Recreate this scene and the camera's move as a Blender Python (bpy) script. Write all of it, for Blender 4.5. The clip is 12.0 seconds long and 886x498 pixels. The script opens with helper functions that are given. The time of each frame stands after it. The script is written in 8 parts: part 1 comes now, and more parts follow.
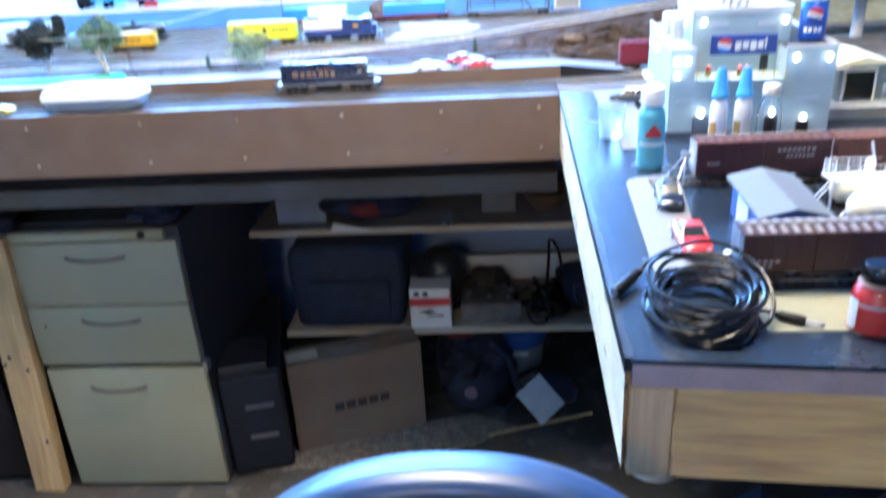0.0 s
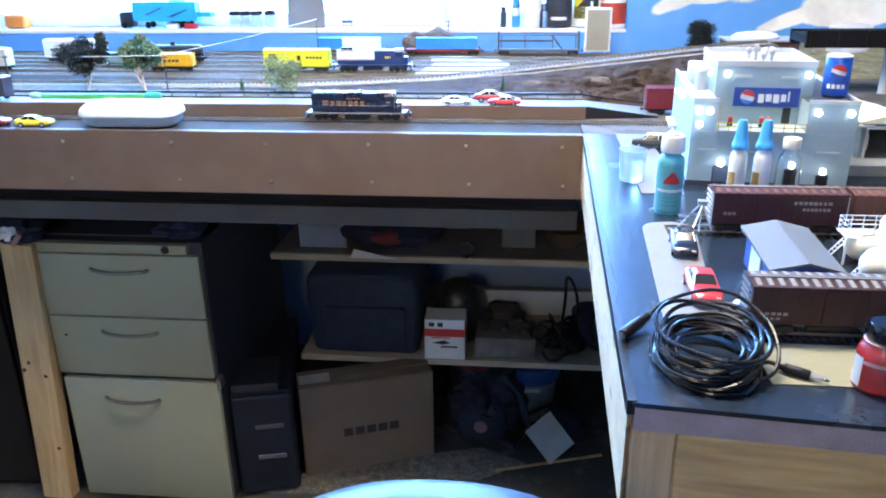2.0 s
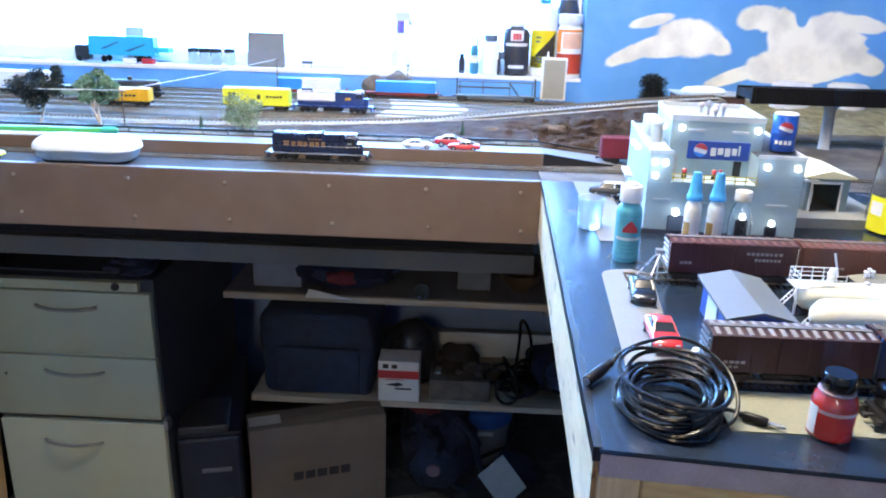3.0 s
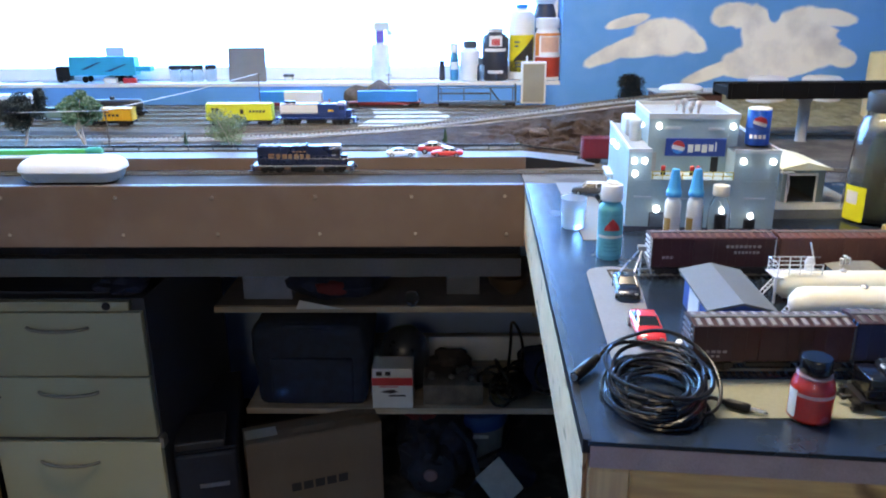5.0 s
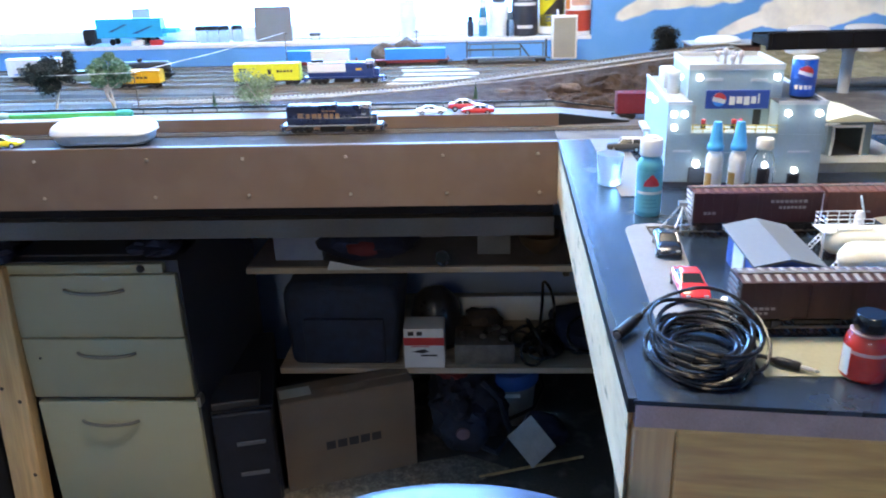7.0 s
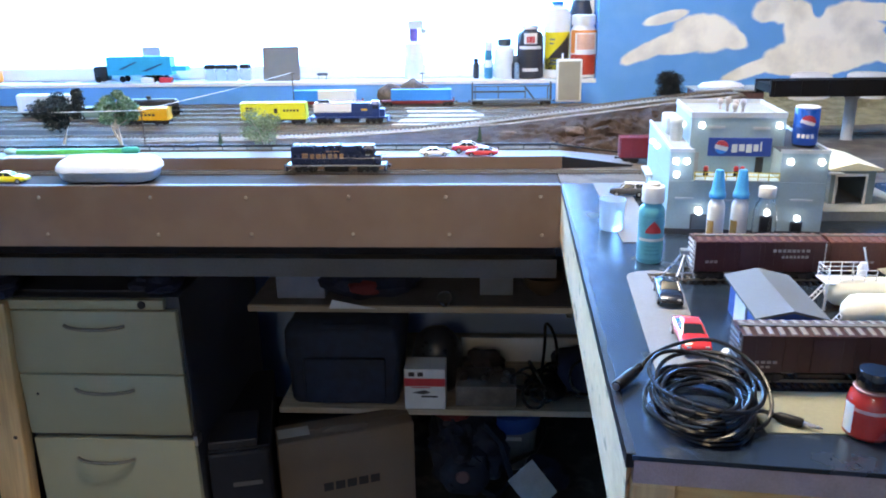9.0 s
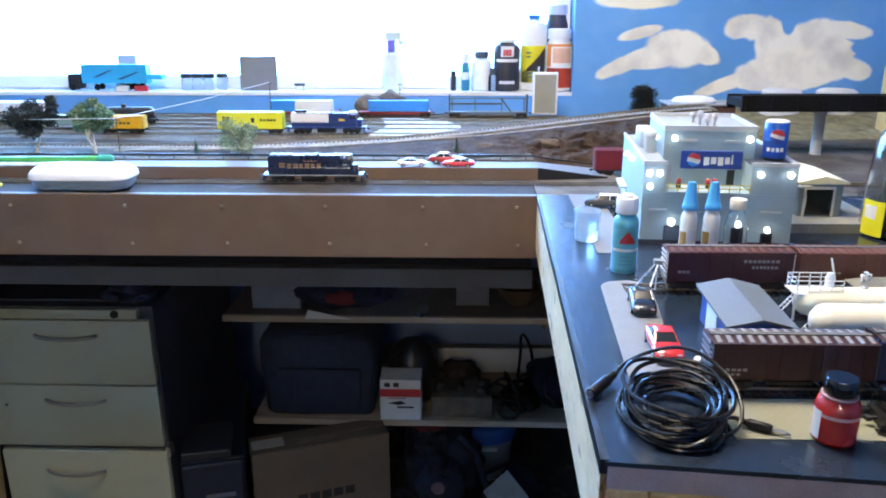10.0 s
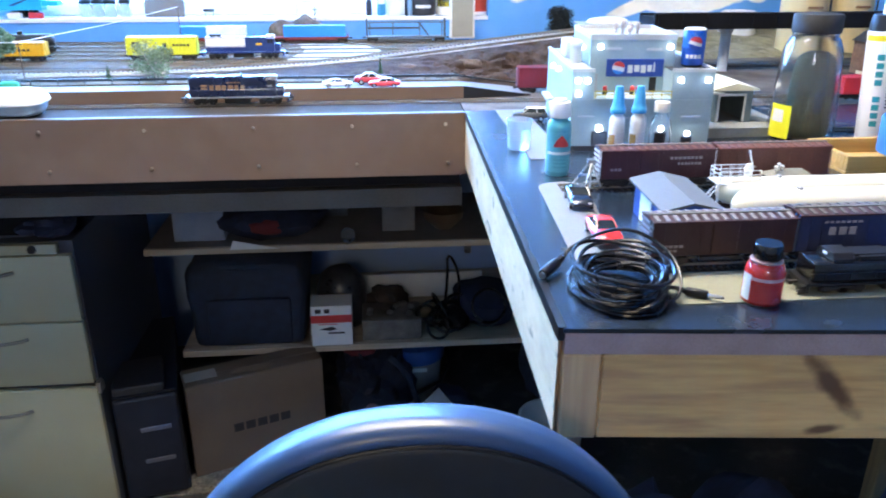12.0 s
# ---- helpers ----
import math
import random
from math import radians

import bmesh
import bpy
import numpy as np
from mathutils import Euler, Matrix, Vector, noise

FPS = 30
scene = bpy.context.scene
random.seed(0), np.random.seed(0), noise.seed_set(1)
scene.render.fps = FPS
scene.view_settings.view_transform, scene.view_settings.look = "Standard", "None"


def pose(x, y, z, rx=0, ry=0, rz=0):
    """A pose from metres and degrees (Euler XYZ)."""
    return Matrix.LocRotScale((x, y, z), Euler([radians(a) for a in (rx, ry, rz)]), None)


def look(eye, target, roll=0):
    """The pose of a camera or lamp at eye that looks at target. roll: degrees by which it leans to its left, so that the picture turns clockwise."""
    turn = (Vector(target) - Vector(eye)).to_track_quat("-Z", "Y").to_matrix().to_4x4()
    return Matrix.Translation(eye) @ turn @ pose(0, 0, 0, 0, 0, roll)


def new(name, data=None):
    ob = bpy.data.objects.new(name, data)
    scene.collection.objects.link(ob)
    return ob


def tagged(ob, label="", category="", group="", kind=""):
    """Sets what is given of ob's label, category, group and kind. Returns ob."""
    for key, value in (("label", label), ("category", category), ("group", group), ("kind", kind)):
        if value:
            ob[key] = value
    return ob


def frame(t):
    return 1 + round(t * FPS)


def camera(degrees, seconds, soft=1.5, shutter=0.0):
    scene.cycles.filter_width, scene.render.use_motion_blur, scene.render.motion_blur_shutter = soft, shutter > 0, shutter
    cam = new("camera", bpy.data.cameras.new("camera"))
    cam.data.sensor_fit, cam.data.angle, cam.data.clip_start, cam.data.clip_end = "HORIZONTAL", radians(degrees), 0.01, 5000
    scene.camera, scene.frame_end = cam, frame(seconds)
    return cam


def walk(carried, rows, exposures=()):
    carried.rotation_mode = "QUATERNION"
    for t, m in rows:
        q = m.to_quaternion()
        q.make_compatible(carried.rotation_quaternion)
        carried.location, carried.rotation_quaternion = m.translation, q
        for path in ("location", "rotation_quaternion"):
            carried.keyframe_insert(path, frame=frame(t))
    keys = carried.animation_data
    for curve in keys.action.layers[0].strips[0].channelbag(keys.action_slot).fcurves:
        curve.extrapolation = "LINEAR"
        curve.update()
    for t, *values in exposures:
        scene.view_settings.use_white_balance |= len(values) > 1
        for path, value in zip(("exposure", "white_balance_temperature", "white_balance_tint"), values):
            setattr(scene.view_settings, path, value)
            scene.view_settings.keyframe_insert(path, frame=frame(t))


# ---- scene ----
cam = camera(60.1, 12.0, soft=1.9, shutter=0.6)
PATH = [
    (0, (0.0583, 0.0430, 1.3153), (-0.0828, 1.8660, 0.5052), -3.46),
    (0.5, (0.0686, 0.0110, 1.3392), (-0.0641, 1.9020, 0.7000), -4.23),
    (1, (0.0815, 0.0140, 1.3300), (-0.0503, 1.8790, 0.6188), -3.14),
    (1.5, (0.0765, 0.0160, 1.3281), (-0.1171, 1.8790, 0.6277), -4.03),
    (2, (0.0654, 0.0300, 1.3232), (-0.1297, 1.8800, 0.5888), -0.74),
    (2.5, (0.0475, 0.0240, 1.3275), (-0.0880, 1.8950, 0.6343), 0.97),
    (3, (0.0495, 0.0240, 1.3295), (-0.0192, 1.9190, 0.6943), 1.67),
    (3.5, (0.0465, 0.0250, 1.3335), (-0.0119, 1.9270, 0.7152), 0.77),
    (3.7, (0.0486, 0.0260, 1.3355), (-0.0094, 1.9380, 0.7512), 1.08),
    (5.3, (0.0525, 0.0050, 1.3324), (0.0016, 1.8960, 0.6821), -1.03),
    (5.5, (0.0444, 0.0060, 1.3265), (-0.0790, 1.8800, 0.6402), -1.13),
    (6, (0.0375, 0.0080, 1.3266), (-0.1688, 1.8790, 0.6524), -1.23),
    (6.5, (0.0603, 0.0230, 1.3143), (-0.0376, 1.8870, 0.5946), -2.04),
    (7, (0.0414, 0.0190, 1.3266), (-0.0683, 1.8840, 0.6120), -1.74),
    (7.5, (0.0364, 0.0230, 1.3256), (-0.1434, 1.9090, 0.6850), -1.13),
    (7.7, (0.0365, 0.0210, 1.3286), (-0.1282, 1.9110, 0.6958), -1.02),
    (9.3, (0.0495, 0.0270, 1.3335), (-0.0569, 1.9260, 0.7169), -0.82),
    (9.5, (0.0505, 0.0240, 1.3324), (-0.0397, 1.9300, 0.7336), -0.62),
    (10, (0.0465, 0.0200, 1.3325), (-0.0136, 1.9280, 0.7373), -0.12),
    (10.5, (0.0414, 0.0140, 1.3246), (0.0340, 1.9180, 0.7126), 0.68),
    (11, (0.0363, 0.0040, 1.3146), (0.1424, 1.8930, 0.6661), 1.17),
    (11.5, (0.0291, -0.0040, 1.2977), (0.2289, 1.8420, 0.5539), 0.66),
    (12, (0.0041, -0.0170, 1.2991), (0.1749, 1.8330, 0.5577), 0.06),
]
walk(cam, [(t, look(eye, target, roll)) for t, eye, target, roll in PATH],
     [(0.0, 0.75, 6400, 10), (0.5, 0.55, 6450, 10), (1.5, 0.35, 6450, 10), (2.0, 0.5, 6600, 10), (2.5, 0.45, 6650, 10), (3.5, 0.3, 6700, 10), (5.4, -0.28, 7100, 10), (6.0, 0.0, 6950, 10), (7.0, 0.24, 6950, 10), (9.5, 0.02, 7000, 10), (10.5, -0.04, 6850, 10), (11.5, 0.1, 6450, 10), (12.0, 0.45, 6400, 10)])

# ---- light ----
world = bpy.data.worlds.new("world")
scene.world = world
world.use_nodes = True
wn = world.node_tree
sky = wn.nodes.new("ShaderNodeTexSky")
sky.sky_type = "NISHITA"
sky.sun_disc = False
sky.sun_elevation = radians(40)
sky.sun_rotation = radians(200)
wn.links.new(sky.outputs["Color"], wn.nodes["Background"].inputs["Color"])
wn.nodes["Background"].inputs["Strength"].default_value = 0.12

# heights and lines of the plan
TOP = 1.008        # table top
DECK = 1.004       # front deck with the main line
HIGH = 1.028       # raised yard deck
WALL = 2.40        # face of the back wall
SILL = 1.083       # window sill
FASCIA = 1.40      # face of the brown fascia


def area(name, at, target, sx, sy, watts, colour):
    lamp = bpy.data.lights.new(name, "AREA")
    lamp.shape, lamp.size, lamp.size_y, lamp.energy, lamp.color = "RECTANGLE", sx, sy, watts, colour
    ob = new(name, lamp)
    ob.matrix_world = look(at, target)
    return ob


area("window_daylight", (-0.82, WALL + 0.30, 1.62), (-0.82, 0.0, 1.05), 2.3, 1.0, 86, (0.22, 0.54, 1.0))
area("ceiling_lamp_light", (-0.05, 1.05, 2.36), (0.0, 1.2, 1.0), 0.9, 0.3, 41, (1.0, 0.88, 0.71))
# fill lamp added on the rear wall to warm the front faces
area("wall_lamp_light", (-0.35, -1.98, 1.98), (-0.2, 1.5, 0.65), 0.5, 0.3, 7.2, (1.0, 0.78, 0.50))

# ---- materials ----
MATS = {}


def material(name, colour, rough=0.5, metal=0.0, var=0.12, scale=25.0, bump=0.08, fine=260.0, spec=0.5, coat=0.0,
             stretch=(1, 1, 1), second=None, edge=(0.45, 0.6)):
    """A procedural surface: large stains or grain at scale, fine relief at fine; second: a colour that breaks through."""
    if name in MATS:
        return MATS[name]
    m = bpy.data.materials.new(name)
    m.use_nodes = True
    nt = m.node_tree
    b = nt.nodes["Principled BSDF"]
    co = nt.nodes.new("ShaderNodeTexCoord")
    mp = nt.nodes.new("ShaderNodeMapping")
    mp.inputs["Scale"].default_value = stretch
    nt.links.new(co.outputs["Object"], mp.inputs["Vector"])
    n1 = nt.nodes.new("ShaderNodeTexNoise")
    n1.inputs["Scale"].default_value, n1.inputs["Detail"].default_value = scale, 5
    n2 = nt.nodes.new("ShaderNodeTexNoise")
    n2.inputs["Scale"].default_value, n2.inputs["Detail"].default_value = fine, 3
    nt.links.new(mp.outputs["Vector"], n1.inputs["Vector"])
    nt.links.new(mp.outputs["Vector"], n2.inputs["Vector"])
    r1 = nt.nodes.new("ShaderNodeValToRGB")
    lo = [max(0, c * (1 - var)) for c in colour]
    hi = [min(1, c * (1 + var)) for c in colour]
    r1.color_ramp.elements[0].position, r1.color_ramp.elements[1].position = 0.3, 0.7
    r1.color_ramp.elements[0].color, r1.color_ramp.elements[1].color = (*lo, 1), (*hi, 1)
    nt.links.new(n1.outputs["Fac"], r1.inputs["Fac"])
    mx = nt.nodes.new("ShaderNodeMix")
    mx.data_type, mx.blend_type = "RGBA", "OVERLAY"
    mx.inputs["Factor"].default_value = min(0.5, var * 1.5)
    nt.links.new(r1.outputs["Color"], mx.inputs[6])
    nt.links.new(n2.outputs["Fac"], mx.inputs[7])
    out = mx.outputs[2]
    if second:
        n3 = nt.nodes.new("ShaderNodeTexNoise")
        n3.inputs["Scale"].default_value, n3.inputs["Detail"].default_value = scale * 2.3, 6
        nt.links.new(mp.outputs["Vector"], n3.inputs["Vector"])
        r3 = nt.nodes.new("ShaderNodeValToRGB")
        r3.color_ramp.elements[0].position, r3.color_ramp.elements[1].position = edge
        nt.links.new(n3.outputs["Fac"], r3.inputs["Fac"])
        m3 = nt.nodes.new("ShaderNodeMix")
        m3.data_type = "RGBA"
        nt.links.new(r3.outputs["Color"], m3.inputs["Factor"])
        nt.links.new(out, m3.inputs[6])
        m3.inputs[7].default_value = (*second, 1)
        out = m3.outputs[2]
    nt.links.new(out, b.inputs["Base Color"])
    rr = nt.nodes.new("ShaderNodeMapRange")
    rr.inputs["To Min"].default_value, rr.inputs["To Max"].default_value = max(0.02, rough - 0.1), min(1, rough + 0.1)
    nt.links.new(n1.outputs["Fac"], rr.inputs["Value"])
    nt.links.new(rr.outputs["Result"], b.inputs["Roughness"])
    b.inputs["Metallic"].default_value = metal
    b.inputs["Specular IOR Level"].default_value = spec
    b.inputs["Coat Weight"].default_value = coat
    b.inputs["Coat Roughness"].default_value = max(0.04, rough * 0.8)
    if bump:
        bp = nt.nodes.new("ShaderNodeBump")
        bp.inputs["Strength"].default_value, bp.inputs["Distance"].default_value = bump, 0.002
        nt.links.new(n2.outputs["Fac"], bp.inputs["Height"])
        nt.links.new(bp.outputs["Normal"], b.inputs["Normal"])
    MATS[name] = m
    return m


def glow(name, colour, strength):
    if name in MATS:
        return MATS[name]
    m = bpy.data.materials.new(name)
    m.use_nodes = True
    b = m.node_tree.nodes["Principled BSDF"]
    b.inputs["Base Color"].default_value = (*colour, 1)
    b.inputs["Emission Color"].default_value = (*colour, 1)
    b.inputs["Emission Strength"].default_value = strength
    MATS[name] = m
    return m


def glass(name, colour=(1, 1, 1), rough=0.02, ior=1.45):
    if name in MATS:
        return MATS[name]
    m = bpy.data.materials.new(name)
    m.use_nodes = True
    b = m.node_tree.nodes["Principled BSDF"]
    b.inputs["Base Color"].default_value = (*colour, 1)
    b.inputs["Transmission Weight"].default_value = 1.0
    b.inputs["Roughness"].default_value = rough
    b.inputs["IOR"].default_value = ior
    MATS[name] = m
    return m


def wood(name, light, dark, along="x", rough=0.55, knots=0.0, scale=30.0):
    """Planks with grain along one axis."""
    if name in MATS:
        return MATS[name]
    st = {"x": (0.06, 1, 1), "y": (1, 0.06, 1), "z": (1, 1, 0.06)}[along]
    m = material(name, light, rough, 0, 0.22, scale, 0.12, 180, 0.4, 0, st, dark, (0.50, 0.78))
    return m


BLACK = material("black_plastic", (0.012, 0.012, 0.014), 0.35, var=0.2)
RUBBER = material("black_rubber", (0.006, 0.006, 0.008), 0.40, var=0.2, spec=0.25)
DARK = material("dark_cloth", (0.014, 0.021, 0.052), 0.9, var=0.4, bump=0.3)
WHITE = material("white_plastic", (0.78, 0.78, 0.76), 0.35, var=0.04)
STEEL = material("bare_steel", (0.55, 0.55, 0.55), 0.3, 1.0, var=0.1)
RAIL = material("rail_metal", (0.30, 0.26, 0.21), 0.50, 0.7, var=0.15)
TIE = material("brown_ties", (0.048, 0.036, 0.028), 0.9, spec=0.15, var=0.3)
BALLAST = material("grey_ballast", (0.20, 0.175, 0.140), 0.92, spec=0.15, var=0.35, scale=180, bump=0.8, fine=700, second=(0.10, 0.09, 0.08))
DIRT = material("brown_dirt", (0.110, 0.084, 0.058), 0.92, spec=0.15, var=0.3, scale=14, bump=0.6, fine=500, second=(0.19, 0.16, 0.13), edge=(0.5, 0.75))
ASPHALT = material("asphalt_paint", (0.045, 0.041, 0.038), 0.80, spec=0.14, var=0.3, scale=9, bump=0.1, fine=600, second=(0.09, 0.09, 0.095), edge=(0.58, 0.8))
# dark table paint; part of the wall's blue reflection sits in this base
SLATE = material("sheen_blue_table_paint", (0.013, 0.023, 0.042), 0.25, var=0.10, scale=11, bump=0.01, fine=700, spec=1.0, coat=0.0, second=(0.15, 0.17, 0.20), edge=(0.66, 0.74))
ROAD = material("grey_road", (0.19, 0.20, 0.22), 0.45, var=0.12, scale=20, bump=0.15, fine=700)
HARDBOARD = material("brown_hardboard", (0.150, 0.098, 0.070), 0.5, var=0.1, scale=5, bump=0.1, fine=900, second=(0.175, 0.120, 0.088), edge=(0.45, 0.7))
GREYBOARD = material("grey_beam_paint", (0.085, 0.076, 0.068), 0.65, var=0.2, scale=8)
BLUEWALL = material("sky_blue_paint", (0.12, 0.37, 0.78), 0.6, var=0.07, scale=3.5, bump=0.12, fine=240, second=(0.20, 0.47, 0.84), edge=(0.5, 0.85))
# for unseen walls; the tan is picked to warm bounced light
PLAINWALL = material("bounce_tan_paint", (0.51, 0.48, 0.43), 0.8, var=0.06, scale=3)


def mural(name, blobs, gaps=()):
    """Sky-blue wall paint with soft-edged white clouds brushed on it; blobs: centre x, z, half-widths and lean of each lobe; gaps: bays of clear sky."""
    m = BLUEWALL.copy()
    m.name = name
    nt = m.node_tree
    b = nt.nodes["Principled BSDF"]
    sky_colour = b.inputs["Base Color"].links[0].from_socket
    co = nt.nodes.new("ShaderNodeTexCoord")

    def math_node(op, a, c, extra=None):
        q = nt.nodes.new("ShaderNodeMath")
        q.operation = op
        for k, v in enumerate((a, c, extra)):
            if v is None:
                continue
            if isinstance(v, (int, float)):
                q.inputs[k].default_value = v
            else:
                nt.links.new(v, q.inputs[k])
        return q.outputs[0]

    def cloud_noise(scale, detail, seed):
        mp = nt.nodes.new("ShaderNodeMapping")
        mp.inputs["Location"].default_value = (seed, 0, 0)
        q = nt.nodes.new("ShaderNodeTexNoise")
        q.inputs["Scale"].default_value, q.inputs["Detail"].default_value = scale, detail
        nt.links.new(co.outputs["Object"], mp.inputs["Vector"])
        nt.links.new(mp.outputs["Vector"], q.inputs["Vector"])
        return q.outputs["Fac"]
    def lobe(x, z, rx, rz, lean):
        mp = nt.nodes.new("ShaderNodeMapping")
        mp.vector_type = "TEXTURE"
        mp.inputs["Location"].default_value = (x, WALL, z)
        mp.inputs["Rotation"].default_value = (0, radians(-lean), 0)
        mp.inputs["Scale"].default_value = (rx, 10.0, rz)
        nt.links.new(co.outputs["Object"], mp.inputs["Vector"])
        ln = nt.nodes.new("ShaderNodeVectorMath")
        ln.operation = "LENGTH"
        nt.links.new(mp.outputs["Vector"], ln.inputs[0])
        return ln.outputs["Value"]
    total = None
    for blob in blobs:
        f = math_node("SUBTRACT", 1.0, lobe(*blob))
        total = f if total is None else math_node("SMOOTH_MAX", total, f, 0.12)
    for gap in gaps:
        total = math_node("SMOOTH_MIN", total, math_node("SUBTRACT", lobe(*gap), 1.0), 0.10)
    edge = math_node("MULTIPLY_ADD", cloud_noise(24, 5, 1.0), 0.40, -0.20)
    cover = math_node("ADD", total, edge)
    ramp = nt.nodes.new("ShaderNodeMapRange")
    ramp.interpolation_type = "SMOOTHSTEP"
    ramp.inputs["From Min"].default_value, ramp.inputs["From Max"].default_value = -0.07, 0.15
    nt.links.new(cover, ramp.inputs["Value"])
    white = nt.nodes.new("ShaderNodeValToRGB")
    white.color_ramp.elements[0].position, white.color_ramp.elements[1].position = 0.34, 0.56
    white.color_ramp.elements[0].color, white.color_ramp.elements[1].color = (0.74, 0.72, 0.65, 1), (0.97, 0.94, 0.82, 1)
    nt.links.new(cloud_noise(11, 4, 5.0), white.inputs["Fac"])
    mix = nt.nodes.new("ShaderNodeMix")
    mix.data_type = "RGBA"
    nt.links.new(ramp.outputs["Result"], mix.inputs["Factor"])
    nt.links.new(sky_colour, mix.inputs[6])
    nt.links.new(white.outputs["Color"], mix.inputs[7])
    nt.links.new(mix.outputs[2], b.inputs["Base Color"])
    return m


FLOOR = material("worn_concrete", (0.058, 0.053, 0.047), 0.8, var=0.35, scale=6, bump=0.4, fine=150, second=(0.17, 0.15, 0.125), edge=(0.55, 0.75))
PUTTY = material("putty_enamel", (0.355, 0.340, 0.225), 0.42, var=0.05, scale=4, bump=0.03, fine=500)
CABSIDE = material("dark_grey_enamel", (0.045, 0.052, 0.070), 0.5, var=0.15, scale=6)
PINE = wood("pine_board", (0.60, 0.365, 0.140), (0.36, 0.20, 0.085), "x")


def knotted(base, name, knots):
    """Board wood with dark spike knots in it; knots: x, z, half length, half width, lean in degrees."""
    m = base.copy()
    m.name = name
    nt = m.node_tree
    b = nt.nodes["Principled BSDF"]
    colour = b.inputs["Base Color"].links[0].from_socket
    co = nt.nodes.new("ShaderNodeTexCoord")
    warp = nt.nodes.new("ShaderNodeTexNoise")
    warp.inputs["Scale"].default_value, warp.inputs["Detail"].default_value = 55, 3
    nt.links.new(co.outputs["Object"], warp.inputs["Vector"])
    for x, z, half, wide, lean in knots:
        mp = nt.nodes.new("ShaderNodeMapping")
        mp.vector_type = "TEXTURE"
        mp.inputs["Location"].default_value = (x, TY_KNOT, z)
        mp.inputs["Rotation"].default_value = (0, radians(lean), 0)
        mp.inputs["Scale"].default_value = (half, 10.0, wide)
        nt.links.new(co.outputs["Object"], mp.inputs["Vector"])
        ln = nt.nodes.new("ShaderNodeVectorMath")
        ln.operation = "LENGTH"
        nt.links.new(mp.outputs["Vector"], ln.inputs[0])
        add = nt.nodes.new("ShaderNodeMath")
        add.operation = "MULTIPLY_ADD"
        nt.links.new(warp.outputs["Fac"], add.inputs[0])
        add.inputs[1].default_value = 0.9
        nt.links.new(ln.outputs["Value"], add.inputs[2])
        rg = nt.nodes.new("ShaderNodeMapRange")
        rg.interpolation_type = "SMOOTHSTEP"
        rg.inputs["From Min"].default_value, rg.inputs["From Max"].default_value = 0.85, 1.6
        rg.inputs["To Min"].default_value, rg.inputs["To Max"].default_value = 0.92, 0.0
        nt.links.new(add.outputs[0], rg.inputs["Value"])
        mx = nt.nodes.new("ShaderNodeMix")
        mx.data_type = "RGBA"
        nt.links.new(rg.outputs["Result"], mx.inputs["Factor"])
        nt.links.new(colour, mx.inputs[6])
        mx.inputs[7].default_value = (0.10, 0.048, 0.022, 1)
        colour = mx.outputs[2]
    nt.links.new(colour, b.inputs["Base Color"])
    return m


TY_KNOT = 0.50
PINEV = wood("pine_post", (0.58, 0.38, 0.18), (0.42, 0.26, 0.12), "z")
PINEY = material("whitewashed_board", (0.72, 0.54, 0.33), 0.75, var=0.14, scale=22, bump=0.3, fine=160, second=(0.20, 0.13, 0.08), edge=(0.62, 0.74), stretch=(1, 0.4, 1))
# darker board colour for the upper shelf, standing in for its shade
SHADEBOARD = material("shaded_shelf_board", (0.17, 0.16, 0.165), 0.8, var=0.2, scale=12, bump=0.15)
SHELFWOOD = wood("pale_shelf_board", (0.50, 0.42, 0.32), (0.36, 0.28, 0.20), "x")
FOAM = material("mauve_foam", (0.36, 0.265, 0.25), 0.9, var=0.12, scale=30, bump=0.4, fine=500)
CARDBOARD = material("brown_cardboard", (0.190, 0.138, 0.095), 0.85, var=0.1, scale=8, bump=0.1)
PAPER = material("white_paper", (0.72, 0.71, 0.68), 0.8, var=0.05)
KHAKI = material("khaki_grey_card", (0.255, 0.25, 0.175), 0.75, var=0.08, scale=12)
GREYCARD = material("pale_grey_card", (0.46, 0.47, 0.47), 0.7, var=0.06, scale=10)
CLEAR = glass("clear_plastic")
TAPE = material("packing_tape", (0.55, 0.50, 0.42), 0.2, var=0.08)
INK = material("dark_print", (0.035, 0.03, 0.03), 0.7, var=0.1)

# ---- mesh helpers ----


def box(bm, x0, x1, y0, y1, z0, z1, m=None):
    v = [bm.verts.new((x, y, z)) for x in (x0, x1) for y in (y0, y1) for z in (z0, z1)]
    if m is not None:
        for q in v:
            q.co = m @ q.co
    for f in ((0, 1, 3, 2), (4, 6, 7, 5), (0, 4, 5, 1), (2, 3, 7, 6), (0, 2, 6, 4), (1, 5, 7, 3)):
        bm.faces.new([v[i] for i in f])
    return v


def boxes(*args):
    bm = bmesh.new()
    for a in args:
        box(bm, *a)
    return bm


def rounded(x0, x1, y0, y1, z0, z1, r, seg=2):
    bm = boxes((x0, x1, y0, y1, z0, z1))
    bmesh.ops.bevel(bm, geom=bm.edges[:], offset=r, segments=seg, profile=0.5, affect="EDGES")
    return bm


